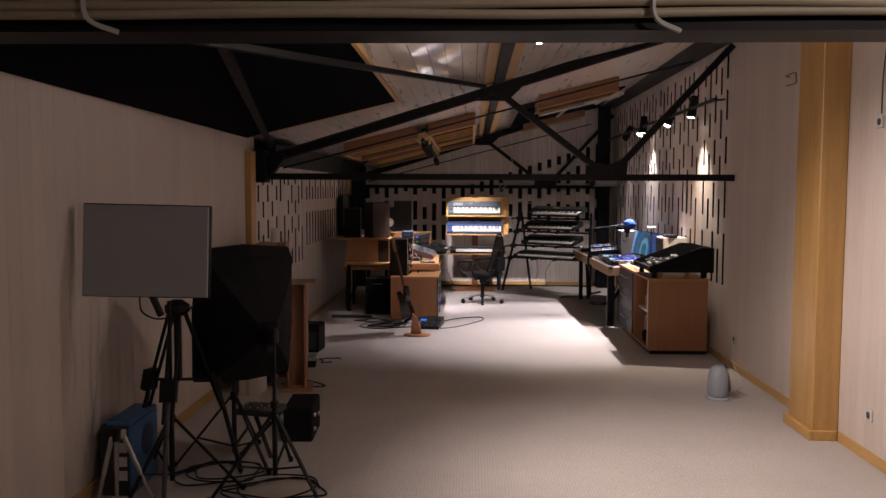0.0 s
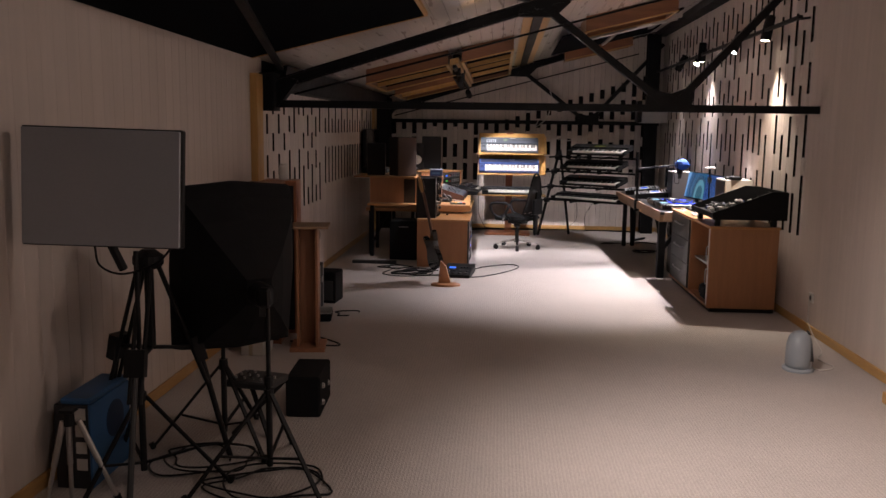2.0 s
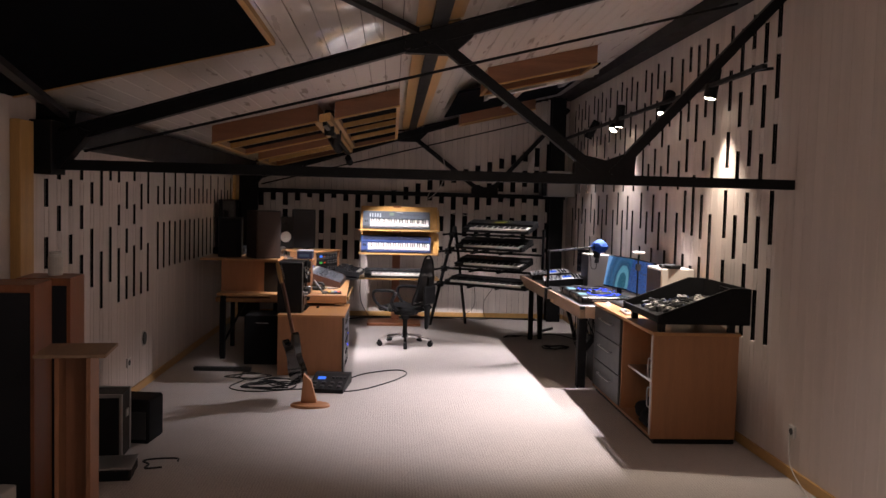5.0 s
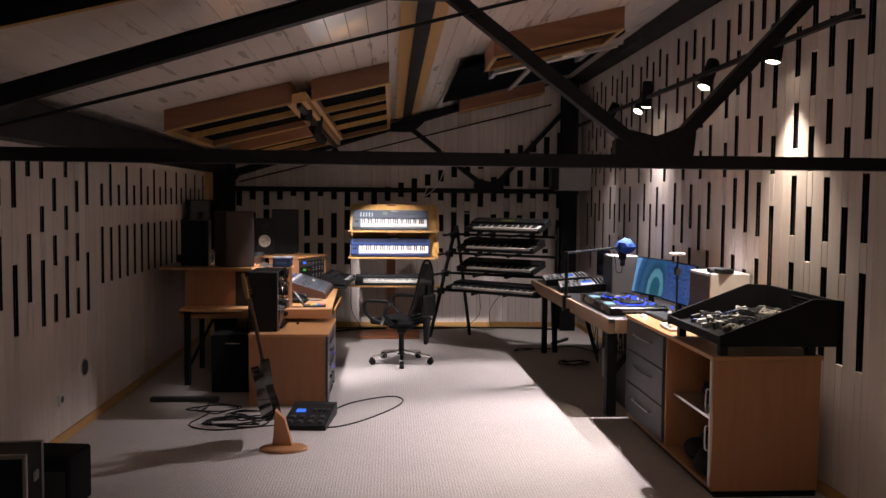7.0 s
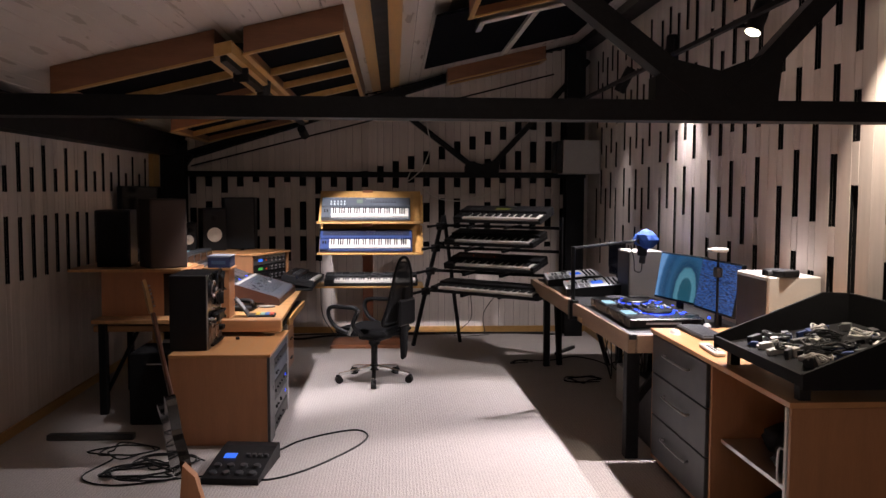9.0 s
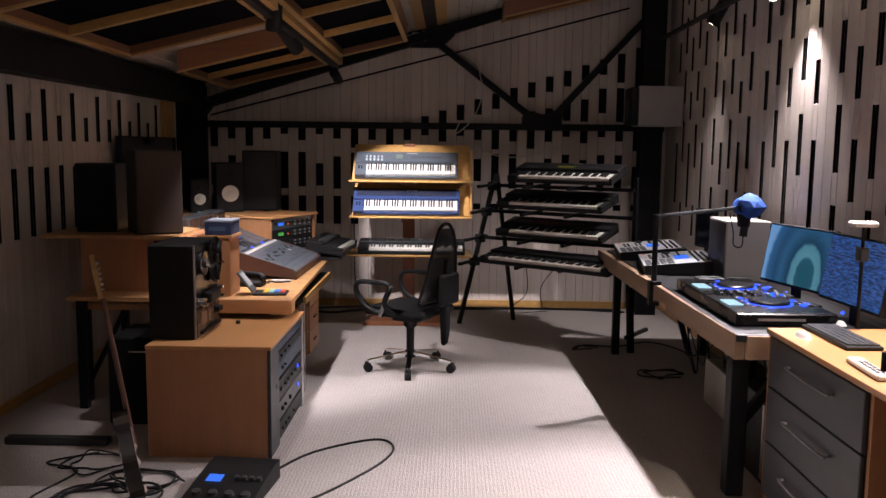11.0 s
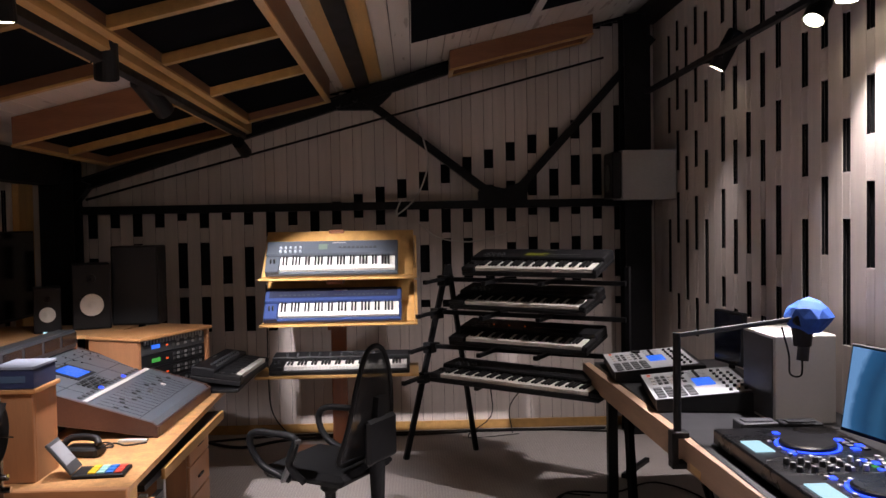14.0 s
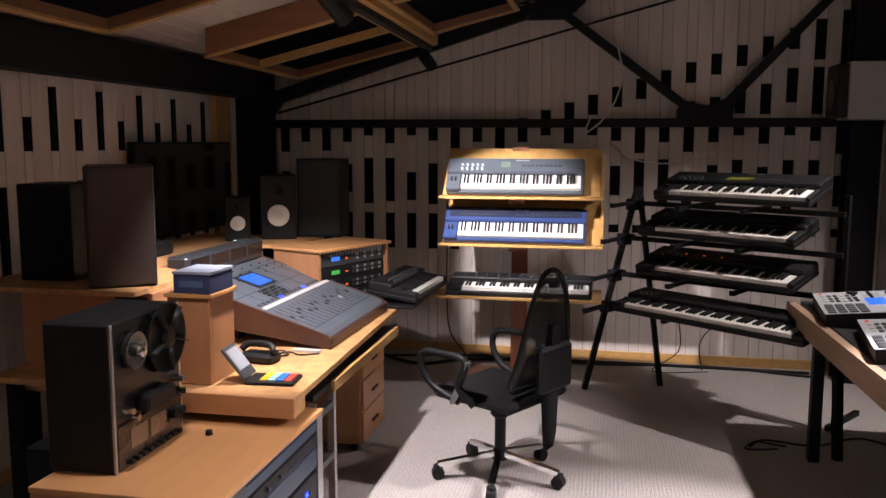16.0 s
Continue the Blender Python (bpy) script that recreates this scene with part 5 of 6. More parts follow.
for x in (-0.47, -0.66, -0.06):
    solid("panel_seam", lambda bm: on_face(bm, x, x + 0.003, 0.01, 0.89, 0.0002, 0.0009), BLACK, console)
for k in range(28):
    solid("key_button", lambda bm: on_face(bm, -0.46 + 0.025 * (k % 4), -0.443 + 0.025 * (k % 4), 0.24 + 0.03 * (k // 4), 0.26 + 0.03 * (k // 4), 0.0005, 0.007, 0.001), BLACK if k % 3 else GREY, console)
for k in range(24):
    solid("pan_knob", lambda bm: lathe(bm, [(0.005, 0), (0.004, 0.005), (0, 0.006)], 8, face @ pose(-0.6 - 0.045 * (k % 3), 0.08 + 0.11 * (k // 3), 0.001)), BLACK, console)
boxes("rear_block", [((-0.8, 0.1, 0.0), (-0.5, 0.85, 0.075)), ((-0.8, 0.1, 0.075), (-0.7, 0.85, 0.15))], BLACK, console)
solid("meter_bridge", lambda bm: bx(bm, (-0.83, 0.02, 0.29), (-0.72, 0.88, 0.4), 0.012), mat("bridge_black", (0.03, 0.032, 0.036), 0.35), console, "dark meter bridge")
for k in range(4):
    boxes("meter_window", [((-0.7198, 0.06 + 0.21 * k, 0.325), (-0.718, 0.24 + 0.21 * k, 0.385))], mat("dark_window", (0.008, 0.009, 0.012), 0.15), console)

# raised shelf behind the desk and what bears it
up = thing("raised_shelf", pose(0, 0, 0), "varnished wooden shelf raised over the desk on boxes", "shelf")
solid("board", lambda bm: prism(bm, [(-2.2, 10.88), (-1.4, 10.88), (-1.4, 11.4), (-1.68, 11.55), (-1.68, 12.45), (-1.36, 12.52), (-1.36, 13.0), (-2.2, 13.0)], 1.025, 1.045, "z"), OSB, up)
boxes("upright", [((-1.72, 13.05, 0.695), (-1.7, 13.15, 1.025)), ((-1.72, 12.35, 0.695), (-1.7, 12.5, 1.025))], BEECH, up)
chest = thing("wooden_chest", pose(-2.0, 10.98, 0.63), "orange-brown wooden chest under the raised shelf", "chest")
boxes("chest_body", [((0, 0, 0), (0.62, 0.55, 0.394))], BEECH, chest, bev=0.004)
# Solid chest: a dark sheet paints the shade of an open end
boxes("open_end", [((0.45, -0.004, 0.02), (0.6, -0.0005, 0.375))], mat("opening_shade", (0.02, 0.013, 0.008), 0.8), chest)
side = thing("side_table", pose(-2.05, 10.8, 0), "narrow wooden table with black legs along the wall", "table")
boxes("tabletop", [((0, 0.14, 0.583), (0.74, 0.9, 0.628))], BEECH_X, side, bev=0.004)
for x, y in ((0.06, 0.2), (0.62, 0.2), (0.06, 0.8), (0.62, 0.8)):
    boxes("leg", [((x - 0.022, y - 0.022, 0), (x + 0.022, y + 0.022, 0.582))], STEEL, side)
solid("brace", lambda bm: bar(bm, (0.06, 0.2, 0.1), (0.3, 0.2, 0.58), 0.025, 0.025), STEEL, side)
sub = thing("subwoofer", pose(-1.68, 10.55, 0), "black subwoofer box on the carpet under the table", "loudspeaker")
boxes("cabinet_body", [((0, 0, 0), (0.36, 0.4, 0.5))], MATTE, sub, bev=0.008)
boxes("badge", [((0.12, -0.002, 0.42), (0.24, -0.0005, 0.428))], SILVER, sub)
plank = thing("speaker_riser", pose(-1.32, 10.83, 0.696), "upright beech riser box carrying a blue carton", "riser")
boxes("side", [((0.09, 0.0, 0), (0.27, 0.02, 0.345)), ], BEECH, plank, bev=0.003)
boxes("top", [((0.08, -0.01, 0.346), (0.285, 0.22, 0.364))], BEECH_X, plank, bev=0.003)
boxes("back", [((0.09, 0.19, 0), (0.27, 0.21, 0.345))], BEECH, plank)
boxes("outer_side", [((0.25, 0.021, 0), (0.27, 0.189, 0.345))], BEECH, plank)
carton = thing("blue_carton", pose(-1.32, 10.82, 1.061), "dark blue carton with a pale lid on the riser", "carton")
boxes("carton_body", [((0.125, 0, 0), (0.28, 0.2, 0.075))], mat("dark_blue_card", (0.022, 0.03, 0.08), 0.6), carton, bev=0.003)
boxes("lid", [((0.122, -0.003, 0.0755), (0.283, 0.203, 0.085))], mat("grey_blue_lid", (0.2, 0.22, 0.27), 0.5), carton, "pale lid")
boxes("side_print", [((0.15, -0.0012, 0.025), (0.25, -0.0004, 0.05))], STEELBLUE, carton)


def box_speaker(m, w, d, h, body, front, label, cones=(), rot=0):
    t = thing("loudspeaker", m, label, "loudspeaker", "studio loudspeakers")
    boxes("cabinet_body", [((0, 0, 0), (w, d, h))], body, t, bev=0.005)
    boxes("baffle", [((0.012, -0.006, 0.012), (w - 0.012, -0.0005, h - 0.012))], front, t, bev=0.001)
    for z, r, mm in cones:
        c = solid("cone", lambda bm: lathe(bm, [(r, 0), (r, 0.006), (r * 0.9, 0.008), (r * 0.35, -0.0), (r * 0.3, 0.006), (0.0, 0.01)], 22, pose(w / 2, -0.0065, z, 90, 0, 0)), mm, t, "speaker cone", True)
        solid("surround", lambda bm: lathe(bm, [(r * 1.12, 0), (r * 1.12, 0.004), (r * 1.01, 0.007), (r * 1.0, 0)], 22, pose(w / 2, -0.0062, z, 90, 0, 0)), BLACK, c)
    return t


box_speaker(pose(-1.62, 10.9, 1.046, 0, 0, 32), 0.27, 0.28, 0.505, mat("dark_brown_cabinet", (0.035, 0.024, 0.02), 0.7, var=0.12, scale=30), mat("speaker_cloth", (0.065, 0.042, 0.034), 0.9, var=0.1, scale=80, bump=0.3), "brown cloth-fronted loudspeaker on the raised shelf")
box_speaker(pose(-2.05, 11.05, 1.046, 0, 0, 6), 0.24, 0.26, 0.42, BLACK, MATTE, "black loudspeaker on the raised shelf")
box_speaker(pose(-1.66, 12.72, 1.046, 0, 0, 22), 0.22, 0.24, 0.4, BLACK, BLACK, "black studio monitor with a white cone", ((0.15, 0.068, IVORY), (0.31, 0.025, BLACK)))
box_speaker(pose(-1.83, 12.58, 1.046, 0, 0, 24), 0.15, 0.18, 0.27, BLACK, BLACK, "small black studio monitor with a white cone", ((0.11, 0.045, IVORY), (0.2, 0.018, BLACK)))
box_speaker(pose(-1.5, 12.93, 1.046, 0, 0, 2), 0.29, 0.2, 0.5, BLACK, mat("dark_grille", (0.02, 0.022, 0.026), 0.85, var=0.15, scale=80), "dark grille loudspeaker beside the studio monitors")
led = tagged(solid("power_light", lambda bm: bx(bm, (-1.765, 12.555, 1.047), (-1.745, 12.56, 1.06)), PALE), "tiny pale blue power light under the small monitor", "indicator")
pup = tagged(boxes("equipment_case", [((-2.2, 11.5, 1.046), (-1.85, 12.0, 1.12))], MATTE, bev=0.01), "flat black equipment case on the raised shelf", "case")
tv = thing("television", pose(XL + 0.03, 12.32, 1.05), "switched-off flat television fixed to the slotted wall", "television")
boxes("casing", [((0.03, 0, 0), (0.075, 1.27, 0.6))], BLACK, tv, bev=0.006)
boxes("screen", [((0.0752, 0.015, 0.02), (0.0765, 1.255, 0.588))], mat("dark_screen", (0.006, 0.006, 0.007), 0.06, var=0.05), tv, "dark glossy screen")
boxes("wall_mount", [((-0.028, 0.5, 0.2), (0.03, 0.8, 0.45))], STEEL, tv)

unit = thing("effects_rack", pose(-1.46, 12.44, 0.696, 0, 0, -24), "wooden rack box with lit audio effects units", "audio rack")
for a, b in (((0, 0, 0), (0.36, 0.02, 0.33)), ((0, 0.6, 0), (0.36, 0.62, 0.33)), ((0.0, 0.021, 0), (0.02, 0.599, 0.33))):
    boxes("wooden_side", [(a, b)], BEECH, unit)
boxes("wooden_top", [((-0.01, -0.01, 0.331), (0.38, 0.63, 0.35))], BEECH_X, unit, bev=0.003)
for k in range(4):
    z = 0.01 + 0.078 * k
    u = boxes("effects_unit", [((0.05, 0.03, z), (0.345, 0.59, z + 0.074))], BLACK if k != 3 else GREY, unit, "rack effects unit", 0.002)
    if k:
        boxes("display", [((0.3455, 0.12, z + 0.026), (0.347, 0.19, z + 0.05))], (None, SCREEN, GREEN, SCREEN)[k], u, "lit display")
    boxes("red_indicator", [((0.3455, 0.24, z + 0.03), (0.3468, 0.26, z + 0.04))], REDLED, u)
    for j in range(8):
        boxes("button", [((0.3455, 0.3 + 0.034 * j, z + 0.02), (0.35, 0.32 + 0.034 * j, z + 0.034)), ((0.3455, 0.3 + 0.034 * j, z + 0.045), (0.35, 0.32 + 0.034 * j, z + 0.06))], (GREY, SILVER)[j % 2], u)
slotm = boxes("vent_plate", [((0.352, 0.05 + 0.026 * k, 0.3), (0.355, 0.065 + 0.026 * k, 0.325)) for k in range(20)], SILVER, unit)
slotm["kind"] = "stuff"
wing = boxes("plank", [((-1.66, 12.36, 0.696), (-1.5, 12.38, 1.02))], BEECH, None, bev=0.003)
tagged(wing, "beech plank standing beside the effects rack", "plank")
piano(pose(-0.62, 12.5, 0.72, 0, 0, 86) @ pose(0, 0, 0, 8, 0, 0), 0.68, 0.3, 26, 0.06, BLACK, "short black synthesizer with knobs on the desk end", knobs=20)
bar_ = boxes("keyboard_ledge", [((-0.96, 12.45, 0.697), (-0.62, 13.22, 0.715))], BLACK, None, bev=0.002)
tagged(bar_, "thin black board under the short synthesizer", "board")

flipbox = thing("beat_device", pose(-0.93, 10.86, 0.696, 0, 0, 4), "small open flip device with coloured buttons on the desk", "handheld device")
boxes("base", [((0, 0, 0), (0.2, 0.13, 0.016))], BLACK, flipbox, bev=0.004)
for k in range(12):
    colours = ((0.7, 0.45, 0.02), (0.6, 0.06, 0.04), (0.03, 0.16, 0.55), (0.3, 0.55, 0.5))
    key = "pad_colour_%d" % (k * 7 % 4)
    boxes("colour_pad", [((0.06 + 0.033 * (k % 4), 0.012 + 0.038 * (k // 4), 0.0165), (0.088 + 0.033 * (k % 4), 0.044 + 0.038 * (k // 4), 0.021))], bpy.data.materials.get(key) or mat(key, colours[k * 7 % 4], 0.4), flipbox)
solid("screen_lid", lambda bm: bx(bm, (-0.15, 0, -0.005), (0.0, 0.13, 0.006), 0.003, m=pose(0.002, 0, 0.018, 0, 52, 0)), GREY, flipbox, "grey tilted screen lid")
solid("screen", lambda bm: bx(bm, (-0.135, 0.012, 0.0065), (-0.04, 0.118, 0.008), m=pose(0.002, 0, 0.018, 0, 52, 0)), mat("pale_grey_screen", (0.3, 0.31, 0.33), 0.3), flipbox, "pale grey screen")
phone = thing("telephone", pose(-1.1, 11.17, 0.697, 0, 0, -8), "black desk telephone beside the console", "telephone")
boxes("phone_base", [((0, 0, 0), (0.16, 0.1, 0.04))], BLACK, phone, bev=0.01)
solid("handset", lambda bm: tube(bm, [(0.0, 0.03, 0.05), (0.03, 0.05, 0.075), (0.13, 0.05, 0.075), (0.16, 0.03, 0.05)], 0.016, 5, 8), BLACK, phone, soft=True)
note = tagged(boxes("paper_note", [((-0.94, 11.4, 0.697), (-0.81, 11.43, 0.706))], WHITE), "narrow white paper strip on the desk", "paper")
for k, pts in enumerate(([(-1.0, 11.3, 0.7), (-0.94, 11.36, 0.705), (-0.88, 11.33, 0.702), (-0.8, 11.37, 0.702)], [(-1.05, 11.36, 0.702), (-0.98, 11.38, 0.704), (-0.93, 11.31, 0.702), (-1.02, 11.28, 0.702)])):
    tagged(solid("desk_cable", lambda bm: tube(bm, pts, 0.004), BLACK, soft=True), "short black cable lying on the desk", "cable", "desk cables")


# ---- guitar and cables on the carpet ----
guitar = thing("electric_guitar", pose(0, 0, 0), "black electric guitar with a white scratch plate leaning on a stand", "guitar")
def guitar_axes():
    foot, head = Vector((-0.96, 9.1, 0.14)), Vector((-1.2, 9.25, 1.12))
    y = (head - foot).normalized()
    x = Vector((-0.5, 1.0, 0.0))
    x = (x - y * x.dot(y)).normalized()
    z = x.cross(y)
    m = Matrix((x, y, z)).transposed().to_4x4()
    m.translation = foot
    return m @ Matrix.Diagonal((1.1, 1.0, 1.2, 1))
gm = guitar_axes()
out = [(0.0, 0.0), (0.1, 0.01), (0.155, 0.07), (0.15, 0.15), (0.115, 0.22), (0.125, 0.3), (0.15, 0.36), (0.13, 0.385), (0.08, 0.34), (0.03, 0.33), (-0.03, 0.33), (-0.07, 0.36), (-0.12, 0.42), (-0.15, 0.4), (-0.135, 0.3), (-0.115, 0.22), (-0.15, 0.14), (-0.155, 0.07), (-0.1, 0.01)]
def gpart(name, fill, material, label=""):
    bm = bmesh.new()
    fill(bm)
    bmesh.ops.transform(bm, matrix=gm, verts=bm.verts)
    return part(name, bm, material, guitar, label)
gpart("body", lambda bm: prism(bm, [(p.x, p.y) for p in smooth_path([(*p, 0) for p in out + out[:1]], 3)[:-1]], -0.022, 0.022, "z"), mat("black_lacquer", (0.01, 0.01, 0.011), 0.15, coat=0.5), "black lacquered body")
gpart("scratch_plate", lambda bm: prism(bm, [(-0.02, 0.1), (0.09, 0.06), (0.12, 0.12), (0.085, 0.22), (0.1, 0.31), (0.03, 0.31), (-0.03, 0.31), (-0.1, 0.35), (-0.08, 0.22)], 0.0225, 0.025, "z"), IVORY, "white scratch plate")
gpart("neck", lambda bm: bx(bm, (-0.024, 0.3, 0.018), (0.024, 0.86, 0.034), 0.004), mat("dark_fretboard", (0.12, 0.05, 0.03), 0.4, grain=(8, 0.6, 8)), "brown fretboard neck")
gpart("headstock", lambda bm: prism(bm, [(-0.022, 0.86), (0.022, 0.86), (0.04, 0.93), (0.025, 1.03), (-0.01, 1.04), (-0.035, 0.98)], 0.012, 0.026, "z"), PINE, "pale maple headstock")
for k in range(6):
    gpart("tuning_peg", lambda bm: rod(bm, (-0.03 + k * 0.003, 0.89 + k * 0.022, 0.03), (-0.055 + k * 0.003, 0.89 + k * 0.022, 0.03), 0.006), CHROME)
for y in (0.14, 0.2, 0.26):
    gpart("pickup", lambda bm: bx(bm, (-0.035, y - 0.009, 0.0252), (0.035, y + 0.009, 0.032), 0.003), WHITE)
gpart("bridge", lambda bm: bx(bm, (-0.035, 0.08, 0.0252), (0.035, 0.11, 0.036), 0.002), CHROME, "chrome bridge")
gst = thing("guitar_stand", pose(-0.85, 8.88, 0), "small brown wooden guitar stand with an oval base", "guitar stand")
solid("base", lambda bm: lathe(bm, [(0.16, 0), (0.16, 0.015), (0.15, 0.022), (0, 0.022)], 24, Matrix.Diagonal((1, 0.62, 1, 1))), BEECH, gst)
solid("wedge", lambda bm: prism(bm, [(-0.08, 0.022), (0.05, 0.022), (0.0, 0.2), (-0.06, 0.26)], 0.02, 0.08, "y"), BEECH, gst)
pedal = thing("pedal_board", pose(-0.93, 9.36, 0, 0, 0, -6), "black multi-effects pedal board with a blue display", "effects pedal")
solid("case", lambda bm: prism(bm, [(0, 0.0), (0.5, 0.0), (0.5, 0.09), (0.42, 0.09), (0, 0.035)], 0, 0.32, "x"), BLACK, pedal)
tl = pose(0, 0, 0.035, 7.4, 0, 0)
solid("display", lambda bm: bx(bm, (0.05, 0.25, 0.002), (0.12, 0.31, 0.005), m=tl), SCREEN, pedal, "blue lit display")
for k in range(8):
    solid("foot_switch", lambda bm: lathe(bm, [(0.022, 0), (0.02, 0.014), (0.0, 0.016)], 14, tl @ pose(0.05 + 0.075 * (k % 4), 0.06 + 0.09 * (k // 4), 0)), GREY, pedal)
for k in range(4):
    solid("knob", lambda bm: lathe(bm, [(0.014, 0), (0.012, 0.018), (0.0, 0.019)], 12, tl @ pose(0.19 + 0.035 * k, 0.28, 0)), GREY, pedal)
floor_cables = [([(-0.62, 9.85, 0.006), (-0.45, 10.15, 0.006), (-0.15, 10.35, 0.006), (-0.04, 10.22, 0.006), (-0.12, 9.95, 0.006), (-0.38, 9.55, 0.006), (-0.6, 9.4, 0.006), (-0.72, 9.55, 0.02)], 0.006),
                (coil((-1.3, 9.55, 0), 0.26, 4, 0.006, 3), 0.006), (coil((-1.2, 9.75, 0), 0.22, 3, 0.005, 8), 0.005), (coil((-1.5, 9.95, 0), 0.2, 2, 0.005, 11), 0.005),
                ([(-1.55, 10.1, 0.006), (-1.75, 9.95, 0.006), (-1.55, 9.85, 0.006), (-1.62, 9.5, 0.006), (-1.4, 9.35, 0.006), (-1.05, 9.45, 0.006), (-0.8, 9.5, 0.01)], 0.005),
                ([(-1.3, 14.05, 0.012), (-0.9, 13.8, 0.012), (-0.55, 14.0, 0.012), (0.2, 14.1, 0.012), (0.8, 14.12, 0.012), (1.9, 14.1, 0.012)], 0.012), ([(-1.5, 13.9, 0.01), (-0.6, 14.12, 0.01), (0.4, 14.06, 0.01), (1.2, 14.15, 0.01), (1.95, 14.0, 0.01)], 0.009),
                ([(1.25, 12.5, 0.006), (1.35, 12.62, 0.006), (1.6, 12.58, 0.006), (1.9, 12.75, 0.006), (2.1, 12.4, 0.006), (2.0, 11.8, 0.006)], 0.006), (coil((1.72, 11.75, 0), 0.2, 2, 0.006, 21), 0.006), (coil((1.32, 12.5, 0), 0.13, 1, 0.006, 23), 0.005),
                ([(2.1, 12.7, 0.7), (2.12, 12.4, 0.3), (2.0, 12.0, 0.1), (2.05, 11.6, 0.25), (2.1, 11.3, 0.6)], 0.006), ([(2.2, 11.6, 0.72), (2.2, 11.3, 0.35), (2.24, 11.0, 0.4), (2.2, 10.7, 0.72)], 0.005),
                ([(0.9, 13.1, 0.6), (0.95, 13.6, 0.25), (0.8, 13.9, 0.02), (1.2, 14.0, 0.01)], 0.004), ([(1.2, 13.2, 0.6), (1.1, 13.7, 0.3), (1.15, 14.0, 0.02)], 0.004),
                ([(-0.63, 13.5, 1.25), (-0.64, 13.55, 0.9), (-0.63, 13.5, 0.6), (-0.62, 13.6, 0.3), (-0.5, 13.9, 0.012)], 0.005), (coil((-1.75, 4.0, 0), 0.3, 3, 0.005, 31), 0.005), (coil((-1.35, 3.75, 0), 0.33, 3, 0.005, 33), 0.005),
                ([(-1.9, 6.35, 0.006), (-1.6, 6.25, 0.006), (-1.5, 6.3, 0.006), (-1.7, 6.5, 0.006)], 0.006), (coil((-1.65, 7.35, 0), 0.14, 1, 0.006, 35), 0.006)]
for pts, r in floor_cables:
    tagged(solid("floor_cable", lambda bm: tube(bm, pts, r, 5, 6), BLACK, soft=True), "black audio cable trailing over the carpet", "cable", "floor cables")
tagged(solid("power_strip", lambda bm: bx(bm, (-2.1, 10.2, 0), (-1.55, 10.26, 0.04), 0.006), GREY), "dark grey power strip on the carpet beside the table", "power strip")

# white cable loop hanging on the end wall
tagged(solid("hanging_cable", lambda bm: tube(bm, [(0.42, 14.1, 2.62), (0.5, 14.05, 2.3), (0.53, 14.02, 2.1), (0.44, 14.04, 1.86), (0.28, 14.03, 1.72), (0.32, 14.03, 1.84)], 0.006), WHITE, soft=True), "white cable hanging in a loop from the truss", "cable")
tagged(solid("hanging_cable", lambda bm: tube(bm, [(0.45, 14.22, 1.66), (0.6, 14.2, 1.54), (0.85, 14.2, 1.5), (1.1, 14.2, 1.55), (1.3, 14.22, 1.62)], 0.006), WHITE, soft=True), "pale cable sagging across the end wall", "cable")


# ---- near end of the room ----
def light_stand(m, h, spread, label, tube_mat=BLACK, feet=(90, 210, 330)):
    t = thing("light_stand", m, label, "tripod", "tripods")
    solid("pole", lambda bm: [rod(bm, (0, 0, 0.06), (0, 0, h * 0.55), 0.015), rod(bm, (0, 0, h * 0.5), (0, 0, h), 0.011)], tube_mat, t)
    solid("collar", lambda bm: [rod(bm, (0, 0, h * 0.52), (0, 0, h * 0.57), 0.022), rod(bm, (0, 0, 0.4), (0, 0, 0.44), 0.024)], BLACK, t)
    for a in feet:
        c, s = math.cos(radians(a)), math.sin(radians(a))
        solid("leg", lambda bm: bar(bm, (0.02 * c, 0.02 * s, 0.42), (spread * c, spread * s, 0.01), 0.018, 0.012), tube_mat, t)
        solid("leg_strut", lambda bm: bar(bm, (0.01 * c, 0.01 * s, 0.1), (spread * 0.6 * c, spread * 0.6 * s, 0.17), 0.014, 0.01), tube_mat, t)
        solid("foot", lambda bm: rod(bm, (spread * c, spread * s, 0), (spread * 1.03 * c, spread * 1.03 * s, 0.03), 0.014), BLACK, t)
    return t


light_stand(pose(-1.36, 3.83, 0), 0.88, 0.42, "black light stand under the large softbox", feet=(225, 318, 90))
soft = thing("softbox", pose(-1.38, 3.83, 0.87), "large black softbox with its flash head, turned to the wall", "softbox")
def softbox_shell(bm):
    way = Vector((-0.58, 0.8, 0.05)).normalized()
    side = Vector((way.y, -way.x, 0)).normalized()
    rings = []
    for k, (d, hw, hh) in enumerate(((0.05, 0.06, 0.06), (0.12, 0.14, 0.17), (0.22, 0.22, 0.29), (0.34, 0.27, 0.37), (0.45, 0.29, 0.41), (0.49, 0.29, 0.41))):
        ring = []
        for u, v in ((-1, -1), (0, -1.06), (1, -1), (1.05, 0), (1, 1), (0, 1.06), (-1, 1), (-1.05, 0)):
            ring.append(bm.verts.new(way * d + side * hw * u + Vector((0, 0, hh * v + 0.02 + 0.1 * d)) - way * 0.12 * v * d))
        rings.append(ring)
    for a, b in zip(rings, rings[1:]):
        for k in range(8):
            bm.faces.new((a[k], a[(k + 1) % 8], b[(k + 1) % 8], b[k]))
    bm.faces.new(rings[0]), bm.faces.new(rings[-1][::-1])
    bmesh.ops.recalc_face_normals(bm, faces=bm.faces)
solid("fabric_shell", softbox_shell, MATTE, soft)
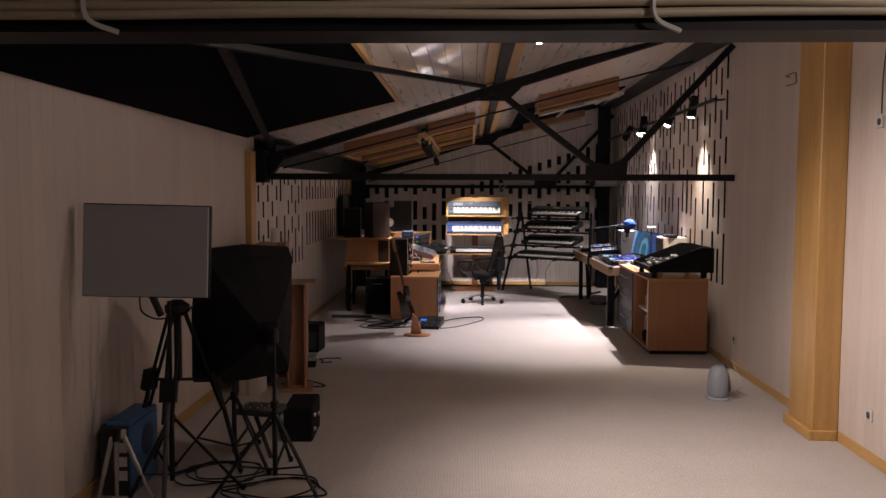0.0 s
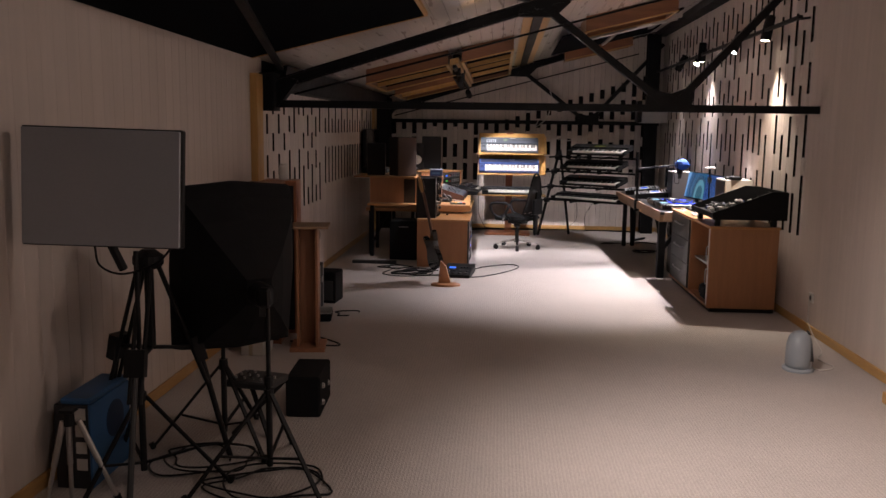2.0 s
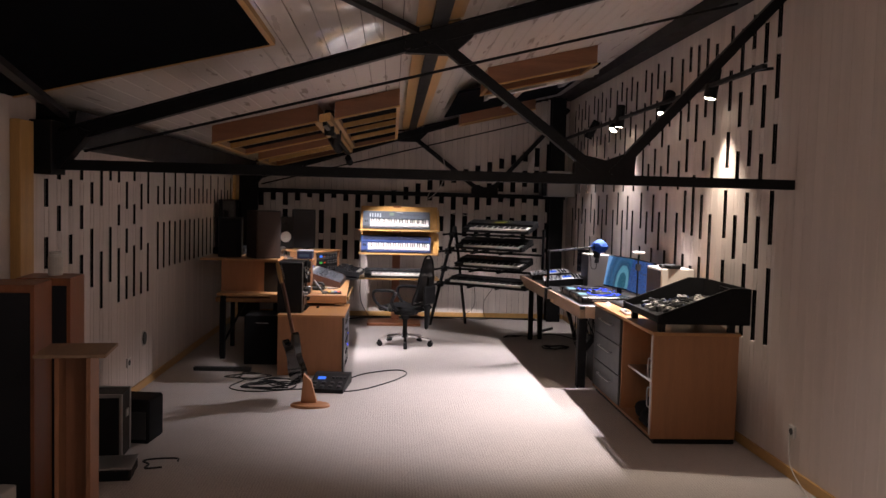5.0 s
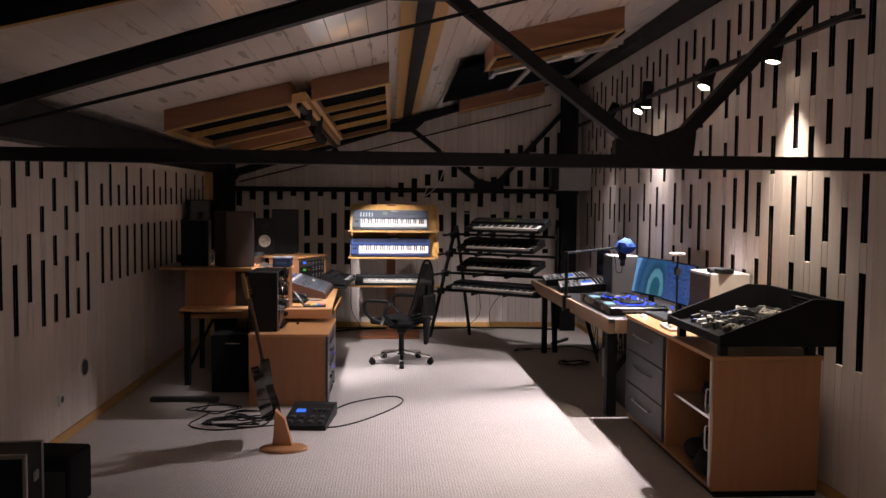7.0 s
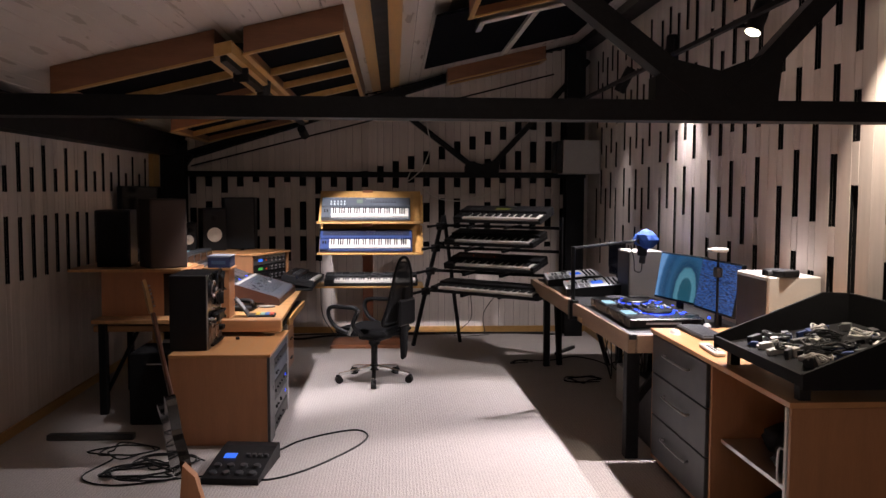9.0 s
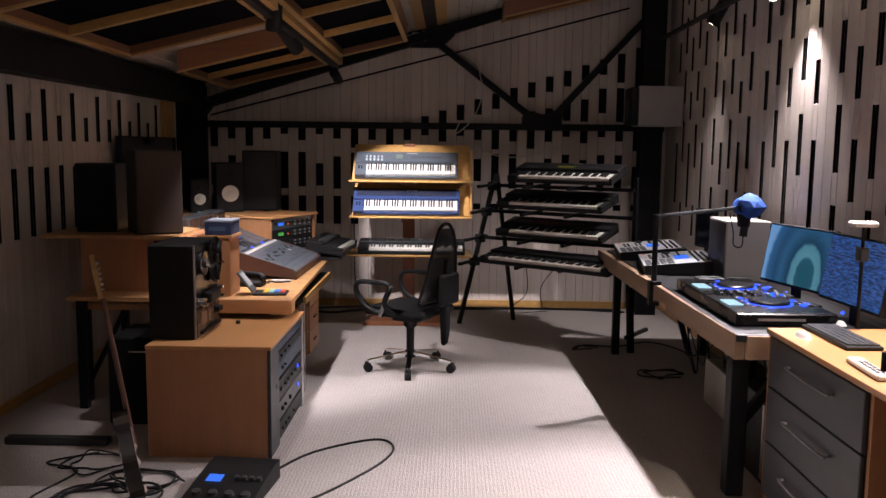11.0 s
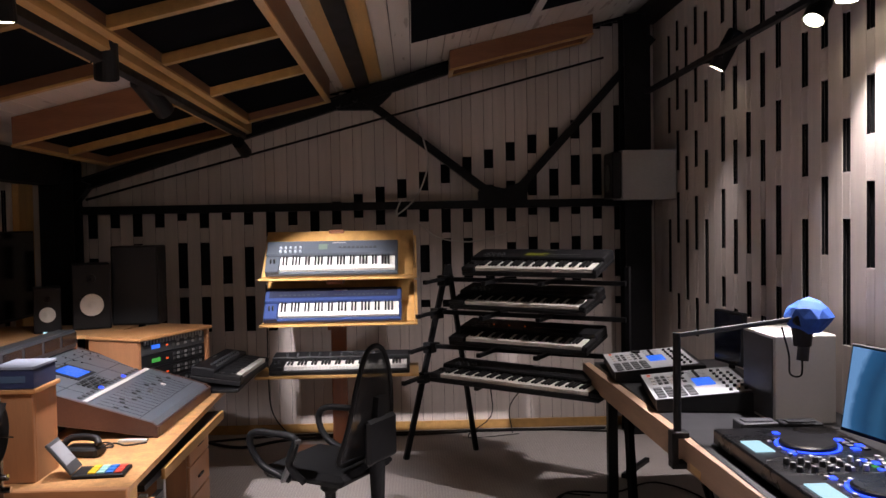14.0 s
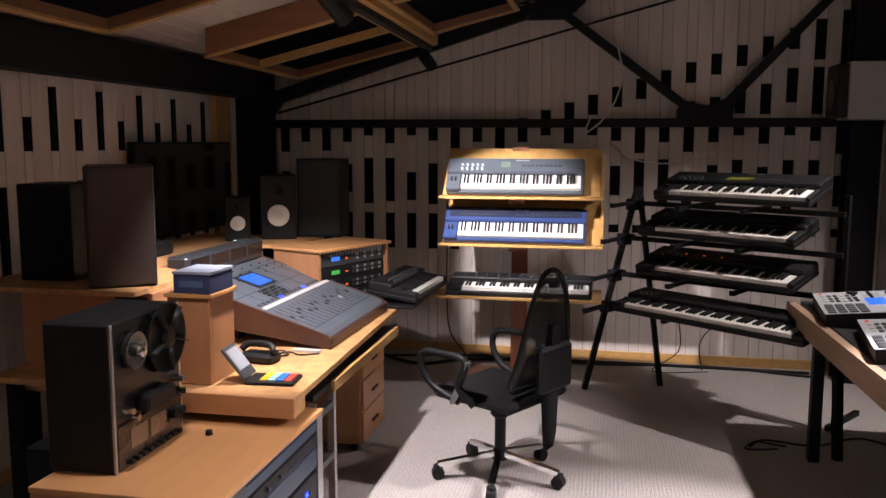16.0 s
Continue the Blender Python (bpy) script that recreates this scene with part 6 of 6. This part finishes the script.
solid("flash_head", lambda bm: [rod(bm, (0.03, -0.05, 0.02), (-0.06, 0.08, 0.02), 0.055, 0.06, 16), bx(bm, (0.0, -0.1, -0.02), (0.06, -0.03, 0.07), 0.012)], BLACK, soft)
boxes("clamp_knob", [((-0.015, -0.015, -0.08), (0.015, 0.015, -0.01))], GREY, soft)
panel = thing("studio_reflector", pose(-1.97, 3.5, 1.4, 0, 0, 4), "flat white diffuser panel with a thin black rim", "light panel")
solid("diffuser", lambda bm: bx(bm, (-0.33, -0.012, -0.245), (0.335, 0.0, 0.245), 0.004, m=pose(0, 0, 0, -3, 1.2, 0)), mat("grey_diffuser_cloth", (0.36, 0.37, 0.4), 0.8, var=0.05, scale=3), panel, "pale grey diffuser cloth")
solid("rim", lambda bm: bx(bm, (-0.336, 0.0005, -0.251), (0.341, 0.05, 0.251), 0.006, m=pose(0, 0, 0, -3, 1.2, 0)), BLACK, panel)
solid("mount", lambda bm: rod(bm, (0.05, 0.08, -0.36), (0.0, 0.03, -0.2), 0.02), BLACK, panel)
solid("cable", lambda bm: tube(bm, [(-0.05, 0.03, -0.25), (-0.04, 0.05, -0.34), (0.05, 0.07, -0.38), (0.2, 0.06, -0.33), (0.28, 0.05, -0.25)], 0.005), BLACK, panel)
video = thing("video_tripod", pose(-1.93, 3.85, 0), "heavy black video tripod with double-tube legs", "tripod", "tripods")
solid("centre", lambda bm: [lathe(bm, [(0.05, 1.0), (0.07, 1.02), (0.07, 1.06), (0.03, 1.09)], 16), rod(bm, (0, 0, 0.62), (0, 0, 1.0), 0.022)], BLACK, video)
for a in (275, 30, 158):
    c, s = math.cos(radians(a)), math.sin(radians(a))
    q = 0.36
    for o in (-0.025, 0.025):
        solid("leg_tube", lambda bm: rod(bm, (0.04 * c - o * s, 0.04 * s + o * c, 1.02), (q * 0.7 * c - o * s, q * 0.7 * s + o * c, 0.42), 0.01), BLACK, video)
    solid("leg_lock", lambda bm: bar(bm, (q * 0.56 * c, q * 0.56 * s, 0.66), (q * 0.64 * c, q * 0.64 * s, 0.54), 0.09, 0.05), BLACK, video)
    solid("lower_leg", lambda bm: rod(bm, (q * 0.6 * c, q * 0.6 * s, 0.6), (q * c, q * s, 0.01), 0.014), GREY if a == 275 else BLACK, video)
    solid("spreader", lambda bm: bar(bm, (0, 0, 0.62), (q * 0.6 * c, q * 0.6 * s, 0.6), 0.02, 0.015), BLACK, video)
light_stand(pose(-1.93, 3.72, 0), 1.1, 0.4, "thin black light stand behind the diffuser panel", feet=(250, 5, 130))
light_stand(pose(-1.72, 4.25, 0), 0.8, 0.36, "black light stand beside the softbox", feet=(200, 320, 80))
silver = thing("small_tripod", pose(-2.12, 3.42, 0), "small silver camera tripod folded half open", "tripod", "tripods")
for q in ((-0.11, -0.03), (-0.02, 0.03), (0.16, 0.1)):
    solid("leg", lambda bm: [rod(bm, (q[0] * 0.2, q[1] * 0.2, 0.4), (q[0] * 0.6, q[1] * 0.6, 0.2), 0.013), rod(bm, (q[0] * 0.6, q[1] * 0.6, 0.2), (q[0], q[1], 0.0), 0.01)], SILVER, silver)
    solid("foot", lambda bm: rod(bm, (q[0], q[1], 0), (q[0] * 0.95, q[1] * 0.95, 0.03), 0.016), BLACK, silver)
solid("head", lambda bm: [rod(bm, (0, 0, 0.38), (0, 0, 0.44), 0.022), bx(bm, (-0.03, -0.03, 0.44), (0.03, 0.03, 0.455), 0.003)], BLACK, silver)
case = thing("tool_carton", pose(-2.3, 3.62, 0), "blue printed carton with a carrying handle", "carton")
boxes("carton_body", [((0, 0, 0), (0.16, 0.4, 0.4))], mat("black_carton", (0.02, 0.02, 0.024), 0.5), case, bev=0.004)
boxes("blue_side", [((0.1605, 0.0, 0.0), (0.172, 0.4, 0.4))], mat("blue_card", (0.03, 0.11, 0.26), 0.45, var=0.1), case, "blue printed side", 0.003)
boxes("blue_top", [((0.03, 0.0, 0.401), (0.172, 0.4, 0.43))], mat("blue_card_top", (0.035, 0.12, 0.28), 0.45), case, "blue lid", 0.008)
solid("printed_shape", lambda bm: rod(bm, (0.1722, 0.24, 0.26), (0.1735, 0.24, 0.26), 0.09, seg=24), mat("print_dark", (0.01, 0.03, 0.08), 0.5), case)
for z in (0.09, 0.17, 0.25, 0.33):
    boxes("printed_label", [((0.1, -0.0025, z), (0.15, -0.0005, z + 0.055))], WHITE, case)
amp = thing("practice_amplifier", pose(-1.5, 4.66, 0, 0, 0, 3), "small black practice amplifier on the carpet", "amplifier")
boxes("cabinet_body", [((0, 0, 0), (0.2, 0.4, 0.24))], MATTE, amp, bev=0.01)
for y, z in ((0.08, 0.17), (0.08, 0.07), (0.3, 0.12)):
    solid("chrome_knob", lambda bm: rod(bm, (0.201, y, z), (0.215, y, z), 0.018, 0.014, 14), CHROME, amp)
lap = thing("small_mixer", pose(-1.74, 4.35, 0, 0, 0, -12), "small grey mixer lying on a low black stand", "mixer")
solid("low_stand", lambda bm: [bar(bm, (0.02, 0.02, 0), (0.24, 0.2, 0.27), 0.02, 0.02), bar(bm, (0.24, 0.02, 0), (0.02, 0.2, 0.27), 0.02, 0.02)], BLACK, lap)
solid("mixer_case", lambda bm: bx(bm, (-0.01, 0, 0.27), (0.26, 0.22, 0.31), 0.008, m=pose(0, 0, 0, 0, 0, 0)), GREY, lap)
for k in range(12):
    solid("knob", lambda bm: lathe(bm, [(0.008, 0), (0.007, 0.012), (0, 0.013)], 8, pose(0.03 + 0.05 * (k % 5), 0.05 + 0.06 * (k // 5), 0.31)), SILVER, lap)


def tower(m):
    t = thing("tower_loudspeaker", m, "tall red-brown veneered loudspeaker with a black front", "loudspeaker", "tower loudspeakers")
    boxes("cabinet_body", [((0, 0, 0), (0.27, 0.28, 1.24))], REDWOOD, t, bev=0.003)
    boxes("grille", [((0.02, -0.008, 0.03), (0.25, -0.0005, 1.2))], mat("blue_black_grille", (0.008, 0.01, 0.014), 0.85), t, "black cloth grille", 0.002)
    boxes("frame_strip", [((0, -0.012, 0), (0.018, -0.0005, 1.24)), ((0.252, -0.012, 0), (0.27, -0.0005, 1.24)), ((0.018, -0.012, 1.203), (0.252, -0.0005, 1.24))], REDWOOD, t)


tower(pose(-2.22, 6.25, 0, 0, 0, 6))
tower(pose(-2.18, 6.6, 0, 0, 0, 6))


def wood_stand(m):
    t = thing("speaker_stand", m, "empty wooden loudspeaker stand with a thin top plate", "speaker stand")
    boxes("column_side", [((-0.08, -0.1, 0.03), (-0.06, 0.1, 0.925))], mat("red_oak", (0.36, 0.17, 0.09), 0.5, grain=(9, 9, 0.7), var=0.18) if not bpy.data.materials.get("red_oak") else bpy.data.materials["red_oak"], t, bev=0.002)
    boxes("column_side", [((0.06, -0.1, 0.03), (0.08, 0.1, 0.925))], bpy.data.materials["red_oak"], t, bev=0.002)
    boxes("column_back", [((-0.059, 0.03, 0.03), (0.059, 0.05, 0.925))], bpy.data.materials["red_oak"], t)
    boxes("base_plate", [((-0.13, -0.15, 0), (0.13, 0.15, 0.03))], bpy.data.materials["red_oak"], t, bev=0.004)
    boxes("top_plate", [((-0.16, -0.16, 0.926), (0.16, 0.16, 0.943))], RAWPINE, t, bev=0.003)


wood_stand(pose(-1.72, 6.2, 0, 0, 0, 8))
gb = thing("grey_carton", pose(-2.16, 5.92, 0, 0, 0, -4), "plain light grey carton on the carpet", "carton")
boxes("carton_body", [((0, 0, 0), (0.17, 0.22, 0.3))], WHITE, gb, bev=0.004)
boxes("tape_strip", [((0.06, -0.0015, 0.0), (0.09, -0.0005, 0.3))], CREAM, gb)


def flight_case(m, w, d, h, label):
    t = thing("flight_case", m, label, "flight case", "flight cases")
    boxes("panel_body", [((0.006, 0.006, 0.006), (w - 0.006, d - 0.006, h - 0.006))], BLACK, t)
    for x in (0, w - 0.02):
        for y in (0, d - 0.02):
            boxes("edge_rail", [((x, y, 0), (x + 0.02, y + 0.02, h))], SILVER, t, bev=0.003)
    for z in (0, h - 0.02):
        for y in (0, d - 0.02):
            boxes("edge_rail", [((0.02, y, z), (w - 0.02, y + 0.02, z + 0.02))], SILVER, t)
    solid("latch", lambda bm: bx(bm, (w - 0.003, d / 2 - 0.03, h * 0.6), (w + 0.008, d / 2 + 0.03, h * 0.6 + 0.05), 0.003), SILVER, t)


flight_case(pose(-2.22, 7.42, 0, 0, 0, 5), 0.32, 0.26, 0.42, "black flight case with aluminium edges")
flight_case(pose(-2.33, 7.14, 0, 0, 0, 0), 0.2, 0.24, 0.36, "smaller black flight case behind another one")
brief = thing("open_briefcase", pose(-2.08, 7.0, 0, 0, 0, 8), "open black equipment briefcase with a metal rim", "briefcase")
boxes("lower_shell", [((0, 0, 0), (0.36, 0.26, 0.07))], MATTE, brief, bev=0.01)
boxes("rim", [((-0.003, -0.003, 0.0705), (0.363, 0.263, 0.08))], SILVER, brief, "aluminium rim")
solid("lid", lambda bm: bx(bm, (0, 0, 0), (0.02, 0.26, 0.3), 0.006, m=pose(0.02, 0, 0.08, 0, -18, 0)), MATTE, brief)
blk = thing("guitar_amplifier", pose(-2.13, 7.82, 0, 0, 0, -6), "small black amplifier behind the flight cases", "amplifier")
boxes("cabinet_body", [((0, 0, 0), (0.3, 0.26, 0.3))], MATTE, blk, bev=0.012)
boxes("grille", [((0.02, -0.005, 0.03), (0.28, -0.0005, 0.22))], GREY, blk)
jar = thing("glass_jar", pose(-2.05, 6.78, 1.24), "white plastic jar standing on the tower loudspeaker", "jar")
solid("jar_body", lambda bm: lathe(bm, [(0.035, 0), (0.038, 0.01), (0.038, 0.1), (0.03, 0.115)], 18), WHITE, jar, soft=False)
solid("lid", lambda bm: lathe(bm, [(0.032, 0.1155), (0.032, 0.13), (0.0, 0.131)], 18), WHITE, jar)

HEATER = mat("grey_blue_heater", (0.33, 0.37, 0.41), 0.4, var=0.06)
heater = thing("fan_heater", pose(1.86, 6.03, 0, 0, 0, 250) @ Matrix.Diagonal((1, 1, 0.9, 1)), "small pale grey-blue fan heater on the carpet", "heater")
solid("shell", lambda bm: lathe(bm, [(0.105, 0.02), (0.112, 0.06), (0.112, 0.15), (0.108, 0.21), (0.094, 0.26), (0.065, 0.297), (0.03, 0.31), (0.0, 0.312)], 24, Matrix.Diagonal((1, 0.8, 1, 1))), HEATER, heater, soft=True)
solid("base", lambda bm: lathe(bm, [(0.125, 0), (0.125, 0.015), (0.11, 0.028), (0.0, 0.03)], 24, Matrix.Diagonal((1, 0.85, 1, 1))), HEATER, heater)
for k in range(8):
    boxes("grille_slat", [((-0.06, 0.078, 0.09 + 0.018 * k), (0.06, 0.1 - 0.0025 * k, 0.096 + 0.018 * k))], GREY, heater)
solid("dial", lambda bm: lathe(bm, [(0.022, 0), (0.02, 0.012), (0.0, 0.013)], 14, pose(0, 0.05, 0.3, -50, 0, 0)), GREY, heater)
solid("cord", lambda bm: tube(bm, [heater.matrix_world.inverted() @ Vector(p) for p in ((1.92, 6.02, 0.03), (2.02, 6.0, 0.006), (2.14, 6.1, 0.006), (2.1, 6.3, 0.006), (2.2, 6.5, 0.006), (2.3, 6.9, 0.006), (2.315, 7.12, 0.1), (2.325, 7.17, 0.29))], 0.004), WHITE, heater)


def outlet(x, y, z, way, label="white wall socket fixed to the boards"):
    t = thing("wall_socket", pose(x, y, z, 0, 0, 0 if way < 0 else 180), label, "socket", "wall sockets")
    boxes("plate", [((-0.014, -0.04, -0.04), (0, 0.04, 0.04))], WHITE, t, bev=0.004)
    solid("insert", lambda bm: rod(bm, (-0.018, 0, 0), (-0.0142, 0, 0), 0.022, seg=18), GREY, t)


for x, y, z, w in ((XR, 7.17, 0.3, -1), (XR, 4.43, 0.3, -1), (XR, 4.44, 2.17, -1), (XL, 9.07, 0.3, 1), (XL, 8.1, 0.32, 1)):
    outlet(x - 0.0005 if w < 0 else x + 0.0005, y, z, w)
vent = thing("wall_vent", pose(XL + 0.001, 9.51, 0.43), "round grey cover set in the board wall", "vent")
solid("cover", lambda bm: rod(bm, (0, 0, 0), (0.012, 0, 0), 0.06, 0.055, 24), GREY, vent)
solid("rim", lambda bm: rod(bm, (0.0, 0, 0), (0.006, 0, 0), 0.07, 0.066, 24), WHITE, vent)
hook = thing("wall_hook", pose(XR - 0.001, 5.88, 2.62), "bent wire hook on the cream wall", "hook")
solid("wire", lambda bm: tube(bm, [(0, 0.09, 0.03), (-0.03, 0.1, 0.04), (-0.035, -0.1, 0.04), (-0.035, -0.12, 0.0), (-0.03, -0.1, -0.04), (-0.03, 0.08, -0.04), (0, 0.09, -0.03)], 0.006), mat("dull_copper", (0.25, 0.14, 0.09), 0.5, metal=0.5), hook)
solid("wall_wire", lambda bm: tube(bm, [(0, -1.44, -0.4), (-0.01, -1.46, -0.2), (-0.01, -1.5, 0.05), (0, -1.55, 0.25)], 0.004), GREY, hook)


# ---- wall boards, last ----


BOARD_MESH = {}


def board(parent, axis, face, u0, u1, z0, z1, material, name="board", bev=0.0025):
    """One bevelled board, 20 mm thick, on a wall whose face lies at x or y = face (its sign: the way into the room)."""
    w, h = round(u1 - u0, 4), round(z1 - z0, 4)
    at, way = face
    key = (axis, way, w, h, material.name)
    if key not in BOARD_MESH:
        bm = bmesh.new()
        if axis == "x":
            bx(bm, (-0.02 * way, 0, 0), (0, w, h), bev)
        else:
            bx(bm, (0, -0.02 * way, 0), (w, 0, h), bev)
        me = BOARD_MESH[key] = mesh_of("board", bm, material)
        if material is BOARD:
            # Side faces take the felt's black: slot shade put into the colour
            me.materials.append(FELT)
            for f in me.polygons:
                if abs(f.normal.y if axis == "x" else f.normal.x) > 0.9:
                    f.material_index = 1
    ob = new(name, BOARD_MESH[key])
    ob.location = (at, u0, z0) if axis == "x" else (u0, at, z0)
    ob.parent = parent


def slotted(parent, axis, face, columns, ends, slot, slots_of, top_of):
    """Columns of short strips and open slots at the given places, with whole boards between them."""
    edges = [ends[0] - slot / 2, *columns, ends[1] + slot / 2]
    for u, v in zip(edges, edges[1:]):
        lo, hi = u + slot / 2 + 0.0008, v - slot / 2 - 0.0008
        n = 2 if hi - lo > 0.2 else 1
        for i in range(n):
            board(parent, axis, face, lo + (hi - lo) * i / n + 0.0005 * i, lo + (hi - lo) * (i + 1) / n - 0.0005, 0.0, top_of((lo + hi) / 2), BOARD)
    for k, u in enumerate(columns):
        top, z = top_of(u), 0.0
        for a, b in sorted(slots_of(k, u)):
            if a > z + 0.02 and a < top:
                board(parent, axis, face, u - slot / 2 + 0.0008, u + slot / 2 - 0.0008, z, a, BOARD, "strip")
            z = b
        if z < top - 0.02:
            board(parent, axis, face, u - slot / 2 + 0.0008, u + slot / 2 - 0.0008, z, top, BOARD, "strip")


def east_slots(k, u):
    panel, place = divmod(k, 5)
    j = [0.0, 0.02, -0.02, 0.01, -0.01][(k * 7) % 5]
    if panel == 1 and place == 2:
        return [(1.13, 1.2), (1.46, 1.98), (2.26, 2.58), (2.8, 3.08)]
    if (panel + place) % 2:
        s = [(1.3 + j, 1.65), (1.86, 2.11 + j), (2.29 + j, 2.57), (2.72, 3.02 + j)]
        low = (0.77, 1.13)
    else:
        s = [(1.46 + j, 1.83 + j), (2.01, 2.28 + j), (2.45, 2.75 + j), (2.86 + j, 3.1)]
        low = (0.77, 1.3)
    s.append(low if u < 8.45 else (1.09 + j, 1.29) if panel == 1 or place % 2 == 0 else (0.84, 1.11))
    return s


def west_slots(k, u):
    if k >= 12:
        return [(1.6, 1.77), (1.0, 1.44)] if k % 2 == 0 else [(1.6, 1.93), (1.0, 1.43)]
    high = {0: (1.6, 1.775), 1: (1.775, 1.91), 2: (1.6, 1.78), 3: (1.78, 1.91), 4: (1.615, 1.77), 5: (1.6, 1.92), 6: (1.79, 1.92), 7: (1.78, 1.92), 8: (1.57, 1.79), 9: (1.8, 1.93), 10: (1.56, 1.78), 11: (1.61, 1.93)}[k]
    s = [high]
    if k in (1, 3, 7, 9):
        s.append((1.44, 1.605))
    if k in (0, 2, 8, 10):
        s.append((1.21, 1.41))
    if k in (4, 6):
        s.append((1.01, 1.435))
    else:
        s.append((0.83, 1.02) if k in (0, 2, 8, 10) else (0.83, 1.26))
    return s


def north_slots(k, u):
    down = (0.11, 0.2, 0.12, 0.19, 0.12, 0.07, 0.13, 0.07)[k % 8]
    s = [(1.775 - down, 1.775)]
    if u > -0.2:
        t = 1.855 + 0.325 * (u + 0.14)
        s.append((t - (0.28 if u > 1.75 else 0.15), t))
        if u > 0.85:
            s.append((max(1.86, t - 0.52), t - 0.28) if k % 2 else (1.855, max(1.98, t - 0.33)))
    hi = (0, -0.11, -0.04, 0, -0.05, 0.0)[k % 6] + 1.53
    s.append((hi - (0.34, 0.22, 0.32, 0.26, 0.22, 0.36)[k % 6], hi))
    s.append((0.82, 1.1) if u < -0.7 else (0.98, 1.04))
    return s


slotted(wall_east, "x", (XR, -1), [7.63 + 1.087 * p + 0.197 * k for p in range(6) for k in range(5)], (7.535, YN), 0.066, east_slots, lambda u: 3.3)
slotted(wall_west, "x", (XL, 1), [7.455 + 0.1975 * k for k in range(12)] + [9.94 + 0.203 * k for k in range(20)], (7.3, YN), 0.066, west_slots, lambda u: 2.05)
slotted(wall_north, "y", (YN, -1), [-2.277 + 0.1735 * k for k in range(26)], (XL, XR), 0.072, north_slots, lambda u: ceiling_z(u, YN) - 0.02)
for k in range(92):
    u = YS + k * 0.1167
    if u + 0.1 < 7.53:
        board(wall_east, "x", (XR, -1), u + 0.0002, u + 0.1165, 0.0, 3.42, PLAIN, bev=0.0012)
for k in range(90):
    u = YS + k * 0.1167
    if u < 7.29:
        board(wall_west, "x", (XL, 1), u + 0.0002, u + 0.1165, 0.0, 2.28, PLAIN, bev=0.0012)
